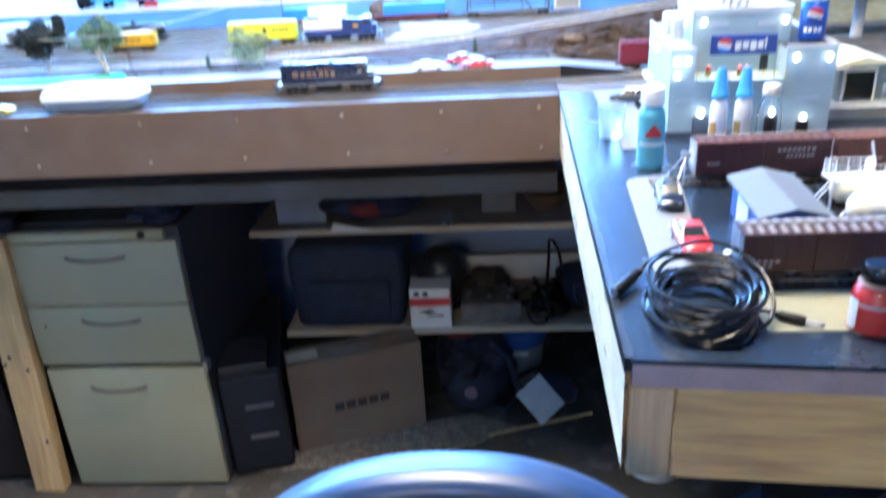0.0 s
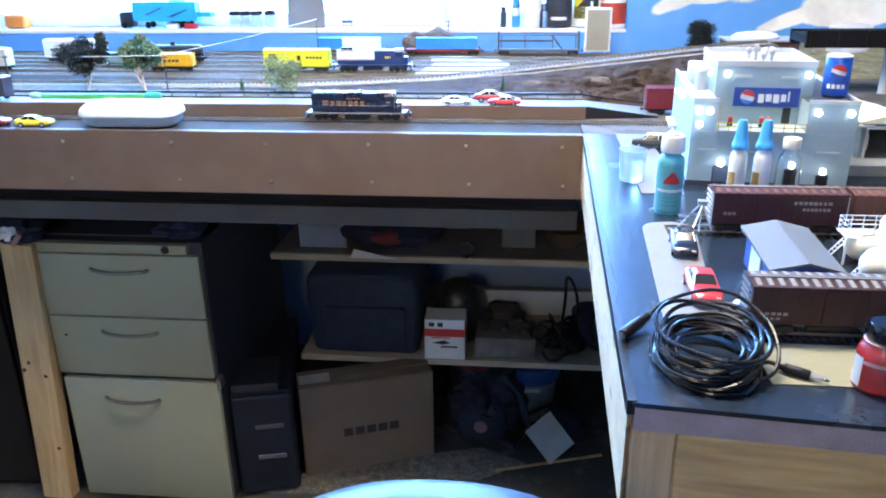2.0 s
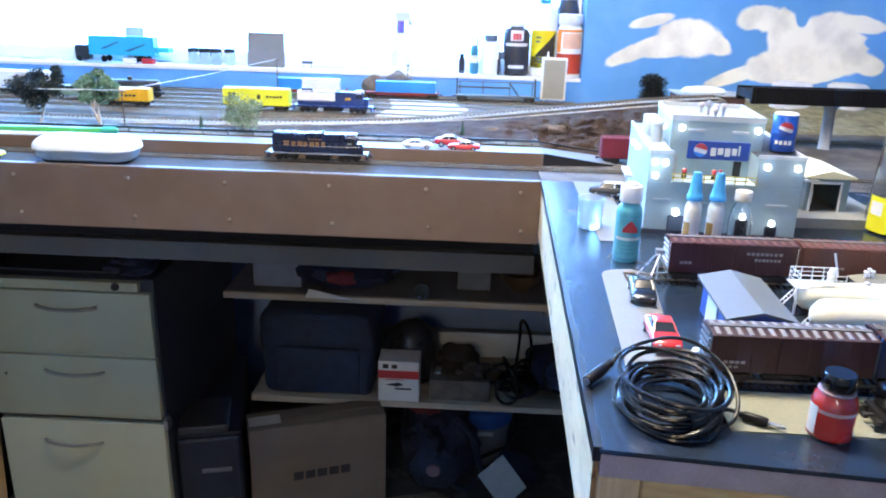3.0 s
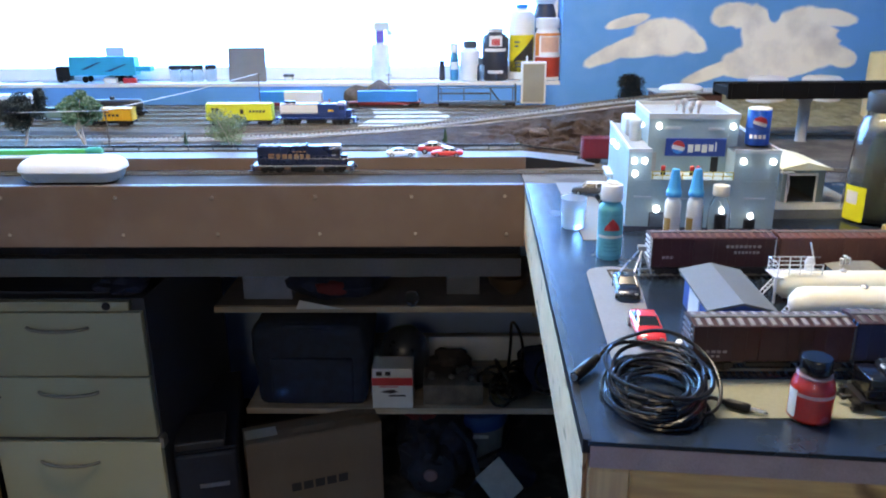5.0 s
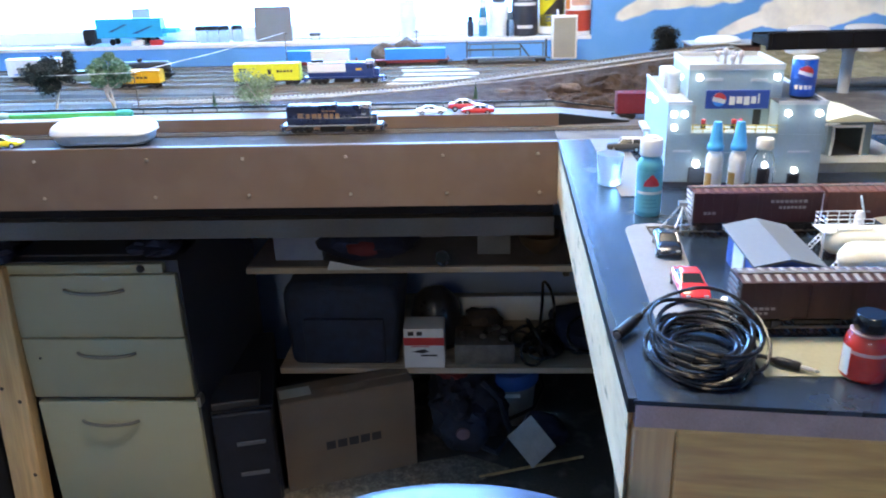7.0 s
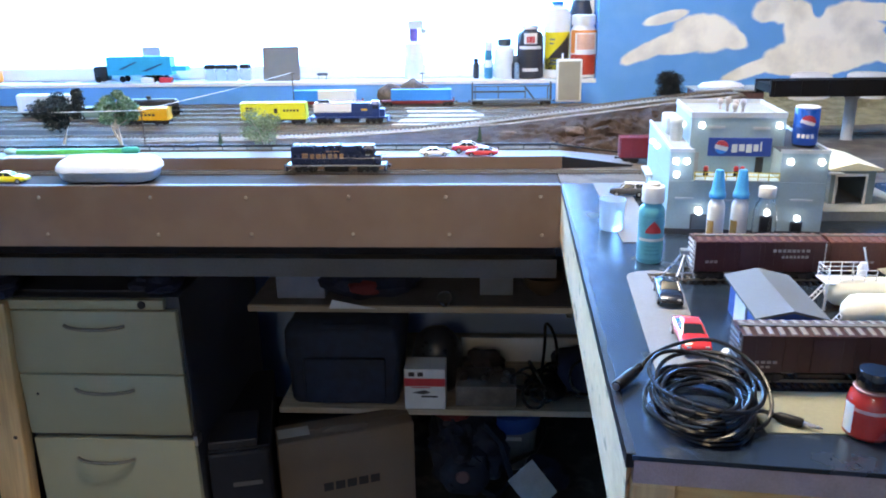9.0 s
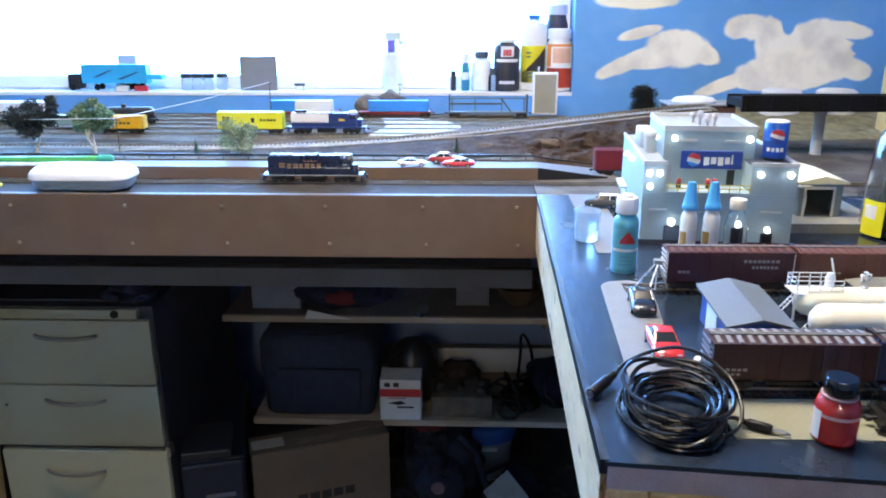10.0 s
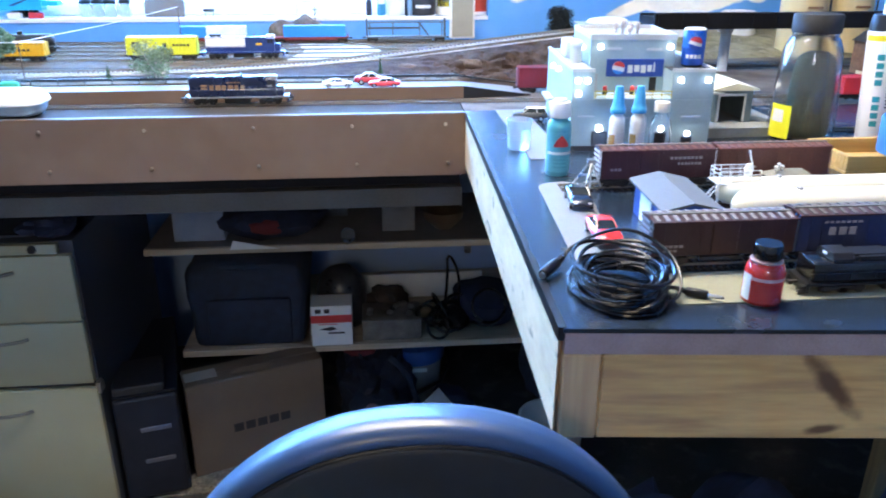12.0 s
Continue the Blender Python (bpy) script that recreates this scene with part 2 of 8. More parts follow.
def lathe(bm, profile, n=24, at=(0, 0, 0), axis="z"):
    """Turns (radius, height) pairs round an axis."""
    rings = []
    for r, h in profile:
        ring = []
        for i in range(n):
            a = 2 * math.pi * i / n
            p = (r * math.cos(a), r * math.sin(a), h)
            if axis == "x":
                p = (h, p[0], p[1])
            elif axis == "y":
                p = (p[0], h, p[1])
            ring.append(bm.verts.new((p[0] + at[0], p[1] + at[1], p[2] + at[2])))
        rings.append(ring)
    for a, b in zip(rings, rings[1:]):
        for i in range(n):
            bm.faces.new((a[i], a[(i + 1) % n], b[(i + 1) % n], b[i]))
    bm.faces.new(rings[0])
    bm.faces.new(rings[-1])
    return bm


def turned(profile, n=24, at=(0, 0, 0), axis="z"):
    return lathe(bmesh.new(), profile, n, at, axis)


def tube(bm, pts, r, n=6, closed=False):
    """A round wire along points."""
    pts = [Vector(p) for p in pts]
    rings = []
    k = len(pts)
    for i, p in enumerate(pts):
        if closed:
            d = pts[(i + 1) % k] - pts[i - 1]
        else:
            d = pts[min(i + 1, k - 1)] - pts[max(i - 1, 0)]
        d.normalize()
        up = Vector((0, 0, 1)) if abs(d.z) < 0.9 else Vector((1, 0, 0))
        s = d.cross(up).normalized()
        u = s.cross(d)
        rings.append([bm.verts.new(p + r * (math.cos(2 * math.pi * j / n) * s + math.sin(2 * math.pi * j / n) * u)) for j in range(n)])
    for i in range(k if closed else k - 1):
        a, b = rings[i], rings[(i + 1) % k]
        for j in range(n):
            bm.faces.new((a[j], a[(j + 1) % n], b[(j + 1) % n], b[j]))
    if not closed:
        bm.faces.new(rings[0])
        bm.faces.new(rings[-1])
    return bm


def wire(pts, r, n=6, closed=False):
    return tube(bmesh.new(), pts, r, n, closed)


def bent(pts, steps=7):
    """A smooth line through a few points."""
    pts = [Vector(p) for p in pts]
    out = []
    for i in range(len(pts) - 1):
        p0, p1, p2, p3 = pts[max(i - 1, 0)], pts[i], pts[i + 1], pts[min(i + 2, len(pts) - 1)]
        for k in range(steps):
            u = k / steps
            out.append(0.5 * (2 * p1 + (p2 - p0) * u + (2 * p0 - 5 * p1 + 4 * p2 - p3) * u * u + (3 * p1 - p0 - 3 * p2 + p3) * u ** 3))
    return out + [pts[-1]]


def prism(bm, outline, y0, y1, plane="xz"):
    """A flat outline pushed along the third axis."""
    def place(u, v, w):
        return {"xz": (u, w, v), "xy": (u, v, w), "yz": (w, u, v)}[plane]
    a = [bm.verts.new(place(u, v, y0)) for u, v in outline]
    b = [bm.verts.new(place(u, v, y1)) for u, v in outline]
    k = len(a)
    bm.faces.new(a)
    bm.faces.new(b)
    for i in range(k):
        bm.faces.new((a[i], a[(i + 1) % k], b[(i + 1) % k], b[i]))
    return bm


def extruded(outline, y0, y1, plane="xz", r=0.0, seg=2):
    bm = prism(bmesh.new(), outline, y0, y1, plane)
    if r:
        bmesh.ops.bevel(bm, geom=bm.edges[:], offset=r, segments=seg, profile=0.5, affect="EDGES")
    return bm


def mesh_of(name, bm, mat, smooth=False):
    bmesh.ops.recalc_face_normals(bm, faces=bm.faces[:])
    if smooth:
        for f in bm.faces:
            f.smooth = True
        for e in bm.edges:
            if len(e.link_faces) == 2 and e.calc_face_angle(0) > 0.7:
                e.smooth = False
    me = bpy.data.meshes.new(name)
    bm.to_mesh(me)
    bm.free()
    me.materials.append(mat)
    return me


def part(name, bm, mat, parent=None, label="", smooth=False):
    ob = new(name, mesh_of(name, bm, mat, smooth))
    if parent is not None:
        ob.parent = parent
    return tagged(ob, label)


def thing(name, m, label, category, group=""):
    ob = new(name)
    ob.empty_display_size = 0.02
    ob.matrix_basis = m
    return tagged(ob, label, category, group)


def setting(name, bm, mat, label, category, smooth=False):
    return tagged(part(name, bm, mat, None, "", smooth), label, category, "", "structure")


def bars(parent, name, mat, x0, x1, z0, z1, y, n, rows=1, thick=0.0006, seed=1):
    """Unreadable lettering as plain bars on a face that looks towards -y."""
    rnd = random.Random(seed)
    bm = bmesh.new()
    h = (z1 - z0) / rows
    for r in range(rows):
        x = x0
        w = (x1 - x0) / n
        for i in range(n):
            box(bm, x, x + w * rnd.uniform(0.6, 0.82), y - thick, y, z0 + r * h + h * 0.14, z0 + r * h + h * 0.86)
            x += w
    return part(name, bm, mat, parent)


# ---- structure ----
setting("floor", boxes((-2.3, 2.3, -2.1, WALL, -0.1, 0.0)), FLOOR, "dark worn concrete floor with pale dusty patches", "floor")
# unseen ceiling; its pale blue is chosen to tint the table's reflections
setting("ceiling", boxes((-2.3, 2.3, -2.1, WALL + 0.16, 2.45, 2.55)), material("reflection_blue_ceiling", (0.43, 0.49, 0.57), 0.8, var=0.06, scale=3), "plain unseen ceiling, tinted blue for reflections", "ceiling")
setting("wall_west", boxes((-2.45, -2.3, -2.1, WALL + 0.16, 0, 2.45)), PLAINWALL, "plain unseen side wall, tan to warm the bounced light", "wall")
setting("wall_east", boxes((2.3, 2.45, -2.1, WALL + 0.16, 0, 2.45)), BLUEWALL, "sky-blue painted side wall", "wall")
setting("wall_south", boxes((-2.3, 2.3, -2.25, -2.1, 0, 2.45)), PLAINWALL, "plain unseen wall behind, tan to warm the bounced light", "wall")
WX0, WX1, WTOP = -2.05, 0.365, 2.12
# bluish glare below the deck is put into this wall's colour
setting("wall_north_lower", boxes((-2.3, 2.3, WALL, WALL + 0.16, 0, 0.985)), material("glare_blue_lower_wall", (0.30, 0.43, 0.68), 0.8, var=0.1, scale=4), "wall below the layout deck, bluish glare put into its colour", "wall")
CLOUDS = [(0.672, 1.222, 0.100, 0.058, -4), (0.545, 1.188, 0.125, 0.026, 24), (0.742, 1.213, 0.068, 0.030, -28), (0.620, 1.188, 0.120, 0.024, 8),
          (0.558, 1.267, 0.072, 0.018, 14),
          (0.873, 1.282, 0.072, 0.040, 0), (0.945, 1.240, 0.048, 0.075, 14), (0.840, 1.124, 0.115, 0.022, 20), (0.930, 1.152, 0.090, 0.046, 10),
          (1.000, 1.185, 0.095, 0.080, 0), (1.072, 1.250, 0.085, 0.060, 10), (1.160, 1.274, 0.080, 0.026, -8), (1.120, 1.170, 0.105, 0.046, 0),
          (1.200, 1.160, 0.058, 0.030, -15), (0.960, 1.116, 0.110, 0.020, 0), (1.060, 1.130, 0.100, 0.030, 10), (1.140, 1.215, 0.062, 0.042, 0),
          (0.545, 1.362, 0.130, 0.028, 0), (0.90, 1.400, 0.18, 0.020, 0), (1.08, 1.402, 0.13, 0.022, 0), (1.62, 1.30, 0.22, 0.033, 0), (1.50, 1.285, 0.13, 0.02, 0)]
BAYS = [(0.990, 1.310, 0.020, 0.050, 6), (1.232, 1.224, 0.046, 0.022, 0), (0.845, 1.215, 0.046, 0.032, 30)]
wall = setting("wall_north", boxes((-2.3, 2.3, WALL, WALL + 0.16, 0.985, SILL), (-2.3, WX0, WALL, WALL + 0.16, SILL, 2.45),
               (WX1, 2.3, WALL, WALL + 0.16, SILL, 2.45), (WX0, WX1, WALL, WALL + 0.16, WTOP, 2.45)),
               mural("painted_sky", CLOUDS, BAYS), "sky-blue painted backdrop wall with white clouds", "wall")


# window: frame, mullions, glass, sill and the bright sky behind
FRAME = material("white_window_frame", (0.80, 0.80, 0.80), 0.4, var=0.03)
win = setting("window_1", boxes((WX0, WX0 + 0.045, WALL + 0.10, WALL + 0.15, SILL + 0.012, WTOP), (WX1 - 0.045, WX1 - 0.002, WALL + 0.10, WALL + 0.15, SILL + 0.012, WTOP),
              (WX0 + 0.045, WX1 - 0.045, WALL + 0.10, WALL + 0.15, WTOP - 0.045, WTOP - 0.002), (WX0 + 0.045, WX1 - 0.045, WALL + 0.10, WALL + 0.15, SILL + 0.012, SILL + 0.05)),
              FRAME, "wide white-framed window full of bright daylight", "window")
part("window_sill", boxes((WX0 + 0.001, WX1 - 0.001, WALL - 0.004, WALL + 0.158, SILL - 0.0, SILL + 0.010)), FRAME, win, "white painted sill crowded with bottles")
for a, b in ((WX0 + 0.045, WX1 - 0.045),):
    g = part("pane", boxes((a, b, WALL + 0.122, WALL + 0.127, SILL + 0.05, WTOP - 0.045)), CLEAR, win)
    g.visible_shadow = False
setting("backdrop", boxes((-3.6, 1.9, WALL + 0.75, WALL + 0.78, 0.2, 3.4)), glow("bright_overcast_sky", (0.17, 0.45, 1.0), 12.0),
        "bright overexposed sky outside the window", "sky")

# layout benchwork
setting("deck_front", boxes((-2.29, 0.176, FASCIA + 0.006, 1.545, 0.985, DECK)), ASPHALT, "dark painted layout deck under the front line", "layout deck")
setting("deck_right", boxes((0.178, 2.29, 1.40, WALL, 0.985, DECK)), material("dark_scenery_base", (0.075, 0.062, 0.052), 0.85, var=0.3, scale=7, bump=0.4, second=(0.13, 0.11, 0.09)), "dark brown scenery base behind the factory", "layout deck")
setting("deck_yard", boxes((-2.29, 0.19, 1.6345, WALL, 0.985, HIGH)), DIRT, "brown dirt yard deck with many tracks", "layout deck")
setting("trim_riser", boxes((-2.29, 0.19, 1.5455, 1.5495, DECK, HIGH + 0.001)), HARDBOARD, "brown hardboard riser below the road", "riser")
fascia = setting("fascia", boxes((-2.29, 0.178, FASCIA, FASCIA + 0.005, 0.885, DECK + 0.001)), HARDBOARD, "brown hardboard fascia fixed with two rows of screws", "fascia")
screw = None
SCREWS = [0.139, -0.034, -0.216, -0.412, -0.595, -0.815] + [-0.815 - 0.19 * k for k in range(1, 8)]
rnd = random.Random(6)
for i, sx in enumerate(SCREWS):
    for z in (0.9825, 0.910):
        bm = turned([(0.0036, 0.0), (0.0034, -0.0010), (0.0022, -0.0018), (0.0006, -0.0016)], 10, (0, 0, 0), "y")
        if screw is None:
            screw = mesh_of("screw", bm, material("bronzed_screw", (0.42, 0.34, 0.27), 0.34, 0.8, var=0.25), True)
        else:
            bm.free()
        s = new("screw", screw)
        s.parent, s.location = fascia, (sx + (0.005 if z < 0.95 else 0) + rnd.uniform(-0.001, 0.001), FASCIA, z + rnd.uniform(-0.0015, 0.0015))
# near-black strip standing in for the shade the fascia throws
setting("beam_recess", boxes((-2.29, 0.176, 1.462, 1.475, 0.8492, 0.869)), material("beam_shade_black", (0.016, 0.017, 0.024), 0.8, spec=0.2, var=0.2, scale=12), "dark strip in place of shade between fascia and beam", "beam")
setting("beam", boxes((-2.29, 0.176, 1.435, 1.475, 0.811, 0.849)), GREYBOARD, "dark grey painted beam under the layout deck", "beam")
# board added behind the beam so the shaded gap stays black
setting("beam_joist", boxes((-2.29, 0.176, 1.4755, 1.500, 0.811, 0.9845)), DARK, "black board behind the beam in place of shade", "beam")
setting("trim_deck_edge", boxes((-2.29, 0.176, FASCIA + 0.0055, FASCIA + 0.012, DECK, DECK + 0.0016)), ROAD, "worn pale edge along the deck", "edge trim")

# table
TX0, TX1, TY0 = 0.153, 2.28, 0.526


def front(x, d=0.0):
    """A point of the table's front line, which runs slightly askew; d: metres behind it."""
    return (x, TY0 - 0.098 * (x - TX0) + d)


table = thing("layout_table", pose(0, 0, 0), "peninsula table with pine frame, mauve foam and dark painted top", "table")
bm = prism(bmesh.new(), [front(TX0), front(TX1), (TX1, 1.40), (0.179, 1.40)], TOP - 0.004, TOP, "xy")
part("tabletop", bm, SLATE, table, "dark grey painted top with scuffs")
bm = prism(bmesh.new(), [front(TX0 + 0.002, 0.001), front(TX1, 0.001), (TX1, 1.398), (0.181, 1.398)], TOP - 0.024, TOP - 0.0042, "xy")
part("foam_layer", bm, FOAM, table, "mauve insulation foam edge")
bm = prism(bmesh.new(), [front(TX0 + 0.0335, -0.001), front(TX1, -0.001), front(TX1, 0.035), front(TX0 + 0.0335, 0.035)], 0.903, TOP - 0.0242, "xy")
bmesh.ops.bevel(bm, geom=bm.edges[:], offset=0.0015, segments=1, affect="EDGES")
part("front_board", bm, knotted(PINE, "knotty_pine_board", ((0.3785, 0.9565, 0.042, 0.0105, 50), (0.379, 0.913, 0.020, 0.006, -8))), table, "knotty pine front board")
bm = prism(bmesh.new(), [front(TX0 + 0.001, -0.0005), front(TX0 + 0.033, -0.0005), front(TX0 + 0.033, 0.035), front(TX0 + 0.001, 0.035)], 0.902, TOP - 0.0242, "xy")
bmesh.ops.bevel(bm, geom=bm.edges[:], offset=0.0015, segments=1, affect="EDGES")
part("corner_block", bm, PINEV, table, "pale pine corner block")
bm = prism(bmesh.new(), [(TX0 - 0.003, TY0 + 0.004), (TX0 + 0.015, TY0 + 0.036), (0.197, 1.395), (0.1765, 1.395)], 0.905, TOP - 0.012, "xy")
part("side_board", bm, PINEY, table, "whitewashed rough side board")
ragged = [(TX0 - 0.004, TY0 + 0.002)]
for i in range(61):
    u = i / 60
    ragged.append((TX0 + 0.0030 + u * (0.1800 - TX0 - 0.0030) + 0.0028 * noise.noise((u * 23, 3, 1)) + 0.0010 * noise.noise((u * 71, 5, 2)), TY0 + 0.002 + u * (1.395 - TY0)))
ragged.append((0.1755, 1.397))
bm = prism(bmesh.new(), ragged, TOP - 0.0118, TOP + 0.0006, "xy")
part("edge_strip", bm, BLACK, table, "black painted edge")
for x, y in ((1.35, 0.62), (1.1, 1.29), (1.9, 0.62)):
    part("leg", rounded(x, x + 0.08, y, y + 0.04, 0.0, 0.915, 0.003, 1), PINEV, table)
part("apron_beam", boxes((0.21, TX1, 1.33, 1.37, 0.915, TOP - 0.0245)), PINE, table)

# post beside the cabinet, shelves below the deck
post = thing("wooden_post", pose(-1.145, 1.532, 0.0048, 0, 3.6, 0), "bare pine upright leaning beside the filing cabinet", "post")
part("upright", rounded(0.0, 0.077, 0, 0.038, 0, 0.710, 0.002, 1), PINEV, post)
for kx, kz in ((0.008, 0.381), (0.060, 0.369), (0.022, 0.402), (0.064, 0.160)):
    part("screw", turned([(0.0052, 0.0), (0.0048, -0.0008), (0.0020, -0.0012)], 10, (kx, 0, kz), "y"), material("dark_screw", (0.06, 0.04, 0.025), 0.5, 0.3, var=0.2), post)
for z, y0, x0, nm in ((0.525, 1.93, -0.614, "upper"), (0.254, 1.86, -0.530, "lower")):
    sh = thing("storage_shelf", pose(0, 0, 0), "pale raw board shelf under the layout, %s one, full of clutter" % nm, "shelf", "shelves under the layout")
    part("shelf_board", rounded(x0, 1.2, y0 + 0.0122, 2.36, z, z + 0.018, 0.0015, 1), SHADEBOARD if nm == "upper" else SHELFWOOD, sh)
    part("edge_strip", rounded(x0, 1.2, y0, y0 + 0.012, z, z + 0.018, 0.0012, 1), SHELFWOOD, sh, "pale edge strip")
    for x in (x0 + 0.05, 0.3, 1.1):
        part("bracket", boxes((x, x + 0.02, y0 + 0.15, 2.398, z - 0.03, z - 0.0005), (x, x + 0.02, 2.37, 2.398, z - 0.2, z - 0.0305)), STEEL, sh)

# unseen lamps: the ceiling one inferred, the wall one added as warm fill
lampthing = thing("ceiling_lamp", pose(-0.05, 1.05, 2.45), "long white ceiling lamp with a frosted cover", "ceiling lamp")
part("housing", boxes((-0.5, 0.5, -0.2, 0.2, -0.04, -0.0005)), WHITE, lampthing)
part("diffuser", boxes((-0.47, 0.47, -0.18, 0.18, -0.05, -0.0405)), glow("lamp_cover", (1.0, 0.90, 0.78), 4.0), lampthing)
lampthing = thing("wall_lamp", pose(-0.35, -2.1, 1.98), "unseen wide white wall lamp added as warm fill", "wall lamp")
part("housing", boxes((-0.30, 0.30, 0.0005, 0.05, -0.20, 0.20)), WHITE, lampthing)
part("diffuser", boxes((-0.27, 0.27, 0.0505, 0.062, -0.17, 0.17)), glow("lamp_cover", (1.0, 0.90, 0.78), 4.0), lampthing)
# ---- track and scenery ----


def track(name, pts, label, ballast=True, step=0.0075, bed=None, tie=0.0012):
    """HO track along points: rails, ties, roadbed."""
    pts = [Vector(p) for p in pts]
    fine = []
    for i in range(len(pts) - 1):
        p0, p1, p2, p3 = pts[max(i - 1, 0)], pts[i], pts[i + 1], pts[min(i + 2, len(pts) - 1)]
        n = max(2, int((p2 - p1).length / 0.03))
        for k in range(n):
            t = k / n
            fine.append(0.5 * ((2 * p1) + (p2 - p0) * t + (2 * p0 - 5 * p1 + 4 * p2 - p3) * t * t + (3 * p1 - p0 - 3 * p2 + p3) * t ** 3))
    fine.append(pts[-1])
    root = thing(name, pose(0, 0, 0), label, "track", "model tracks")

    def side(i):
        d = fine[min(i + 1, len(fine) - 1)] - fine[max(i - 1, 0)]
        d.z = 0
        d.normalize()
        return Vector((-d.y, d.x, 0))
    if ballast:
        bm = bmesh.new()
        rows = []
        for i, p in enumerate(fine):
            s = side(i)
            rows.append([bm.verts.new(p + s * a + Vector((0, 0, h))) for a, h in ((-0.026, 0.0), (-0.018, 0.0032), (0.018, 0.0032), (0.026, 0.0))])
        for a, b in zip(rows, rows[1:]):
            for j in range(3):
                bm.faces.new((a[j], a[j + 1], b[j + 1], b[j]))
        part("roadbed", bm, bed or BALLAST, root)
    base = 0.0034 if ballast else 0.0004
    for off in (-0.00825, 0.00825):
        bm = bmesh.new()
        rows = []
        for i, p in enumerate(fine):
            s = side(i)
            rows.append([bm.verts.new(p + s * (off + a) + Vector((0, 0, base + h))) for a, h in ((-0.0006, 0.0012), (-0.0006, 0.0036), (0.0006, 0.0036), (0.0006, 0.0012))])
        for a, b in zip(rows, rows[1:]):
            for j in range(4):
                bm.faces.new((a[j], a[(j + 1) % 4], b[(j + 1) % 4], b[j]))
        part("rail", bm, RAIL, root)
    bm = bmesh.new()
    acc = 0.0
    for i in range(len(fine) - 1):
        d = fine[i + 1] - fine[i]
        ln = d.length
        yaw = math.atan2(d.y, d.x)
        while acc < ln:
            p = fine[i] + d * (acc / ln)
            m = Matrix.Translation(p) @ Matrix.Rotation(yaw, 4, "Z")
            box(bm, -tie, tie, -0.0145, 0.0145, base - 0.001, base + 0.0013, m)
            acc += step
        acc -= ln
    tagged(part("tie_strip", bm, TIE, root), "", "", "", "stuff")
    return root


track("model_track", [(-2.2, 1.507, DECK), (-0.5, 1.507, DECK), (0.4, 1.508, DECK), (2.2, 1.52, DECK)], "main line track along the front of the layout", False)
track("model_track", [(-2.2, 1.80, HIGH), (-1.0, 1.79, HIGH), (-0.5, 1.80, HIGH), (-0.15, 1.865, HIGH + 0.004), (0.05, 1.905, 1.046), (0.25, 1.945, 1.064),
                      (0.51, 2.0, 1.086), (0.66, 2.03, 1.094)], "weathered track climbing a rocky grade", True, 0.0105, material("pale_grey_roadbed", (0.30, 0.275, 0.24), 0.92, spec=0.15, var=0.25, scale=120, bump=0.5, fine=600), 0.0018)
for y in (1.96, 2.045, 2.125, 2.205, 2.29):
    track("model_track", [(-2.2, y, HIGH), (-0.4, y, HIGH), (0.19 if y < 2.2 else 0.34, y, HIGH)], "straight yard track with worn rails")
track("model_track", [(0.24, 0.903, TOP), (0.9, 0.903, TOP), (2.0, 0.908, TOP)], "table track under the red-brown boxcars", False)
track("model_track", [(0.25, 0.650, TOP), (0.9, 0.650, TOP), (2.0, 0.65, TOP)], "front table track with dark ties", False)
track("model_track", [(0.56, 1.185, TOP), (1.0, 1.185, TOP), (2.0, 1.19, TOP)], "siding track beside the factory", False)
track("model_track", [(0.62, 1.93, DECK), (1.1, 1.90, DECK), (2.2, 1.80, DECK)], "dark track under the overpass")

# road with kerb rail
road = setting("road", boxes((-2.29, 0.19, 1.5505, 1.634, 0.985, HIGH - 0.003)), ROAD, "pale grey model road along the yard", "road")
bm = bmesh.new()
v = [bm.verts.new(p) for p in ((0.19, 1.5505, HIGH - 0.003), (0.19, 1.632, HIGH - 0.003), (0.325, 1.655, DECK + 0.003), (0.335, 1.57, DECK + 0.003),
                               (0.19, 1.5505, DECK - 0.001), (0.19, 1.632, DECK - 0.001), (0.325, 1.655, DECK - 0.001), (0.335, 1.57, DECK - 0.001))]
for f in ((0, 1, 2, 3), (0, 3, 7, 4), (1, 2, 6, 5), (2, 3, 7, 6), (0, 1, 5, 4), (4, 5, 6, 7)):
    bm.faces.new([v[i] for i in f])
setting("road_ramp", bm, ROAD, "grey model road ramp down to the table", "road")
bm = bmesh.new()
v = [bm.verts.new(p) for p in ((0.1905, 1.5455, DECK + 0.0003), (0.333, 1.565, DECK + 0.0003), (0.333, 1.565, DECK + 0.0022), (0.1905, 1.5455, HIGH + 0.0010),
                               (0.1905, 1.5495, DECK + 0.0003), (0.333, 1.569, DECK + 0.0003), (0.333, 1.569, DECK + 0.0022), (0.1905, 1.5495, HIGH + 0.0010))]
for f in ((0, 1, 2, 3), (5, 4, 7, 6), (0, 3, 7, 4), (1, 5, 6, 2), (3, 2, 6, 7), (0, 4, 5, 1)):
    bm.faces.new([v[i] for i in f])
setting("trim_ramp_skirt", bm, material("black_skirt_paint", (0.008, 0.008, 0.011), 0.6, var=0.2), "black skirt below the road ramp", "trim")
guard = thing("guard_rail", pose(0, 0, 0), "thin black guard rail along the model road", "guard rail")
part("rail_strip", boxes((-2.2, 0.19, 1.637, 1.6395, HIGH + 0.006, HIGH + 0.011)), BLACK, guard)
part("rail_strip", wire([(0.19, 1.638, HIGH + 0.008), (0.25, 1.648, HIGH - 0.002), (0.33, 1.66, DECK + 0.010)], 0.0022, 6), BLACK, guard)
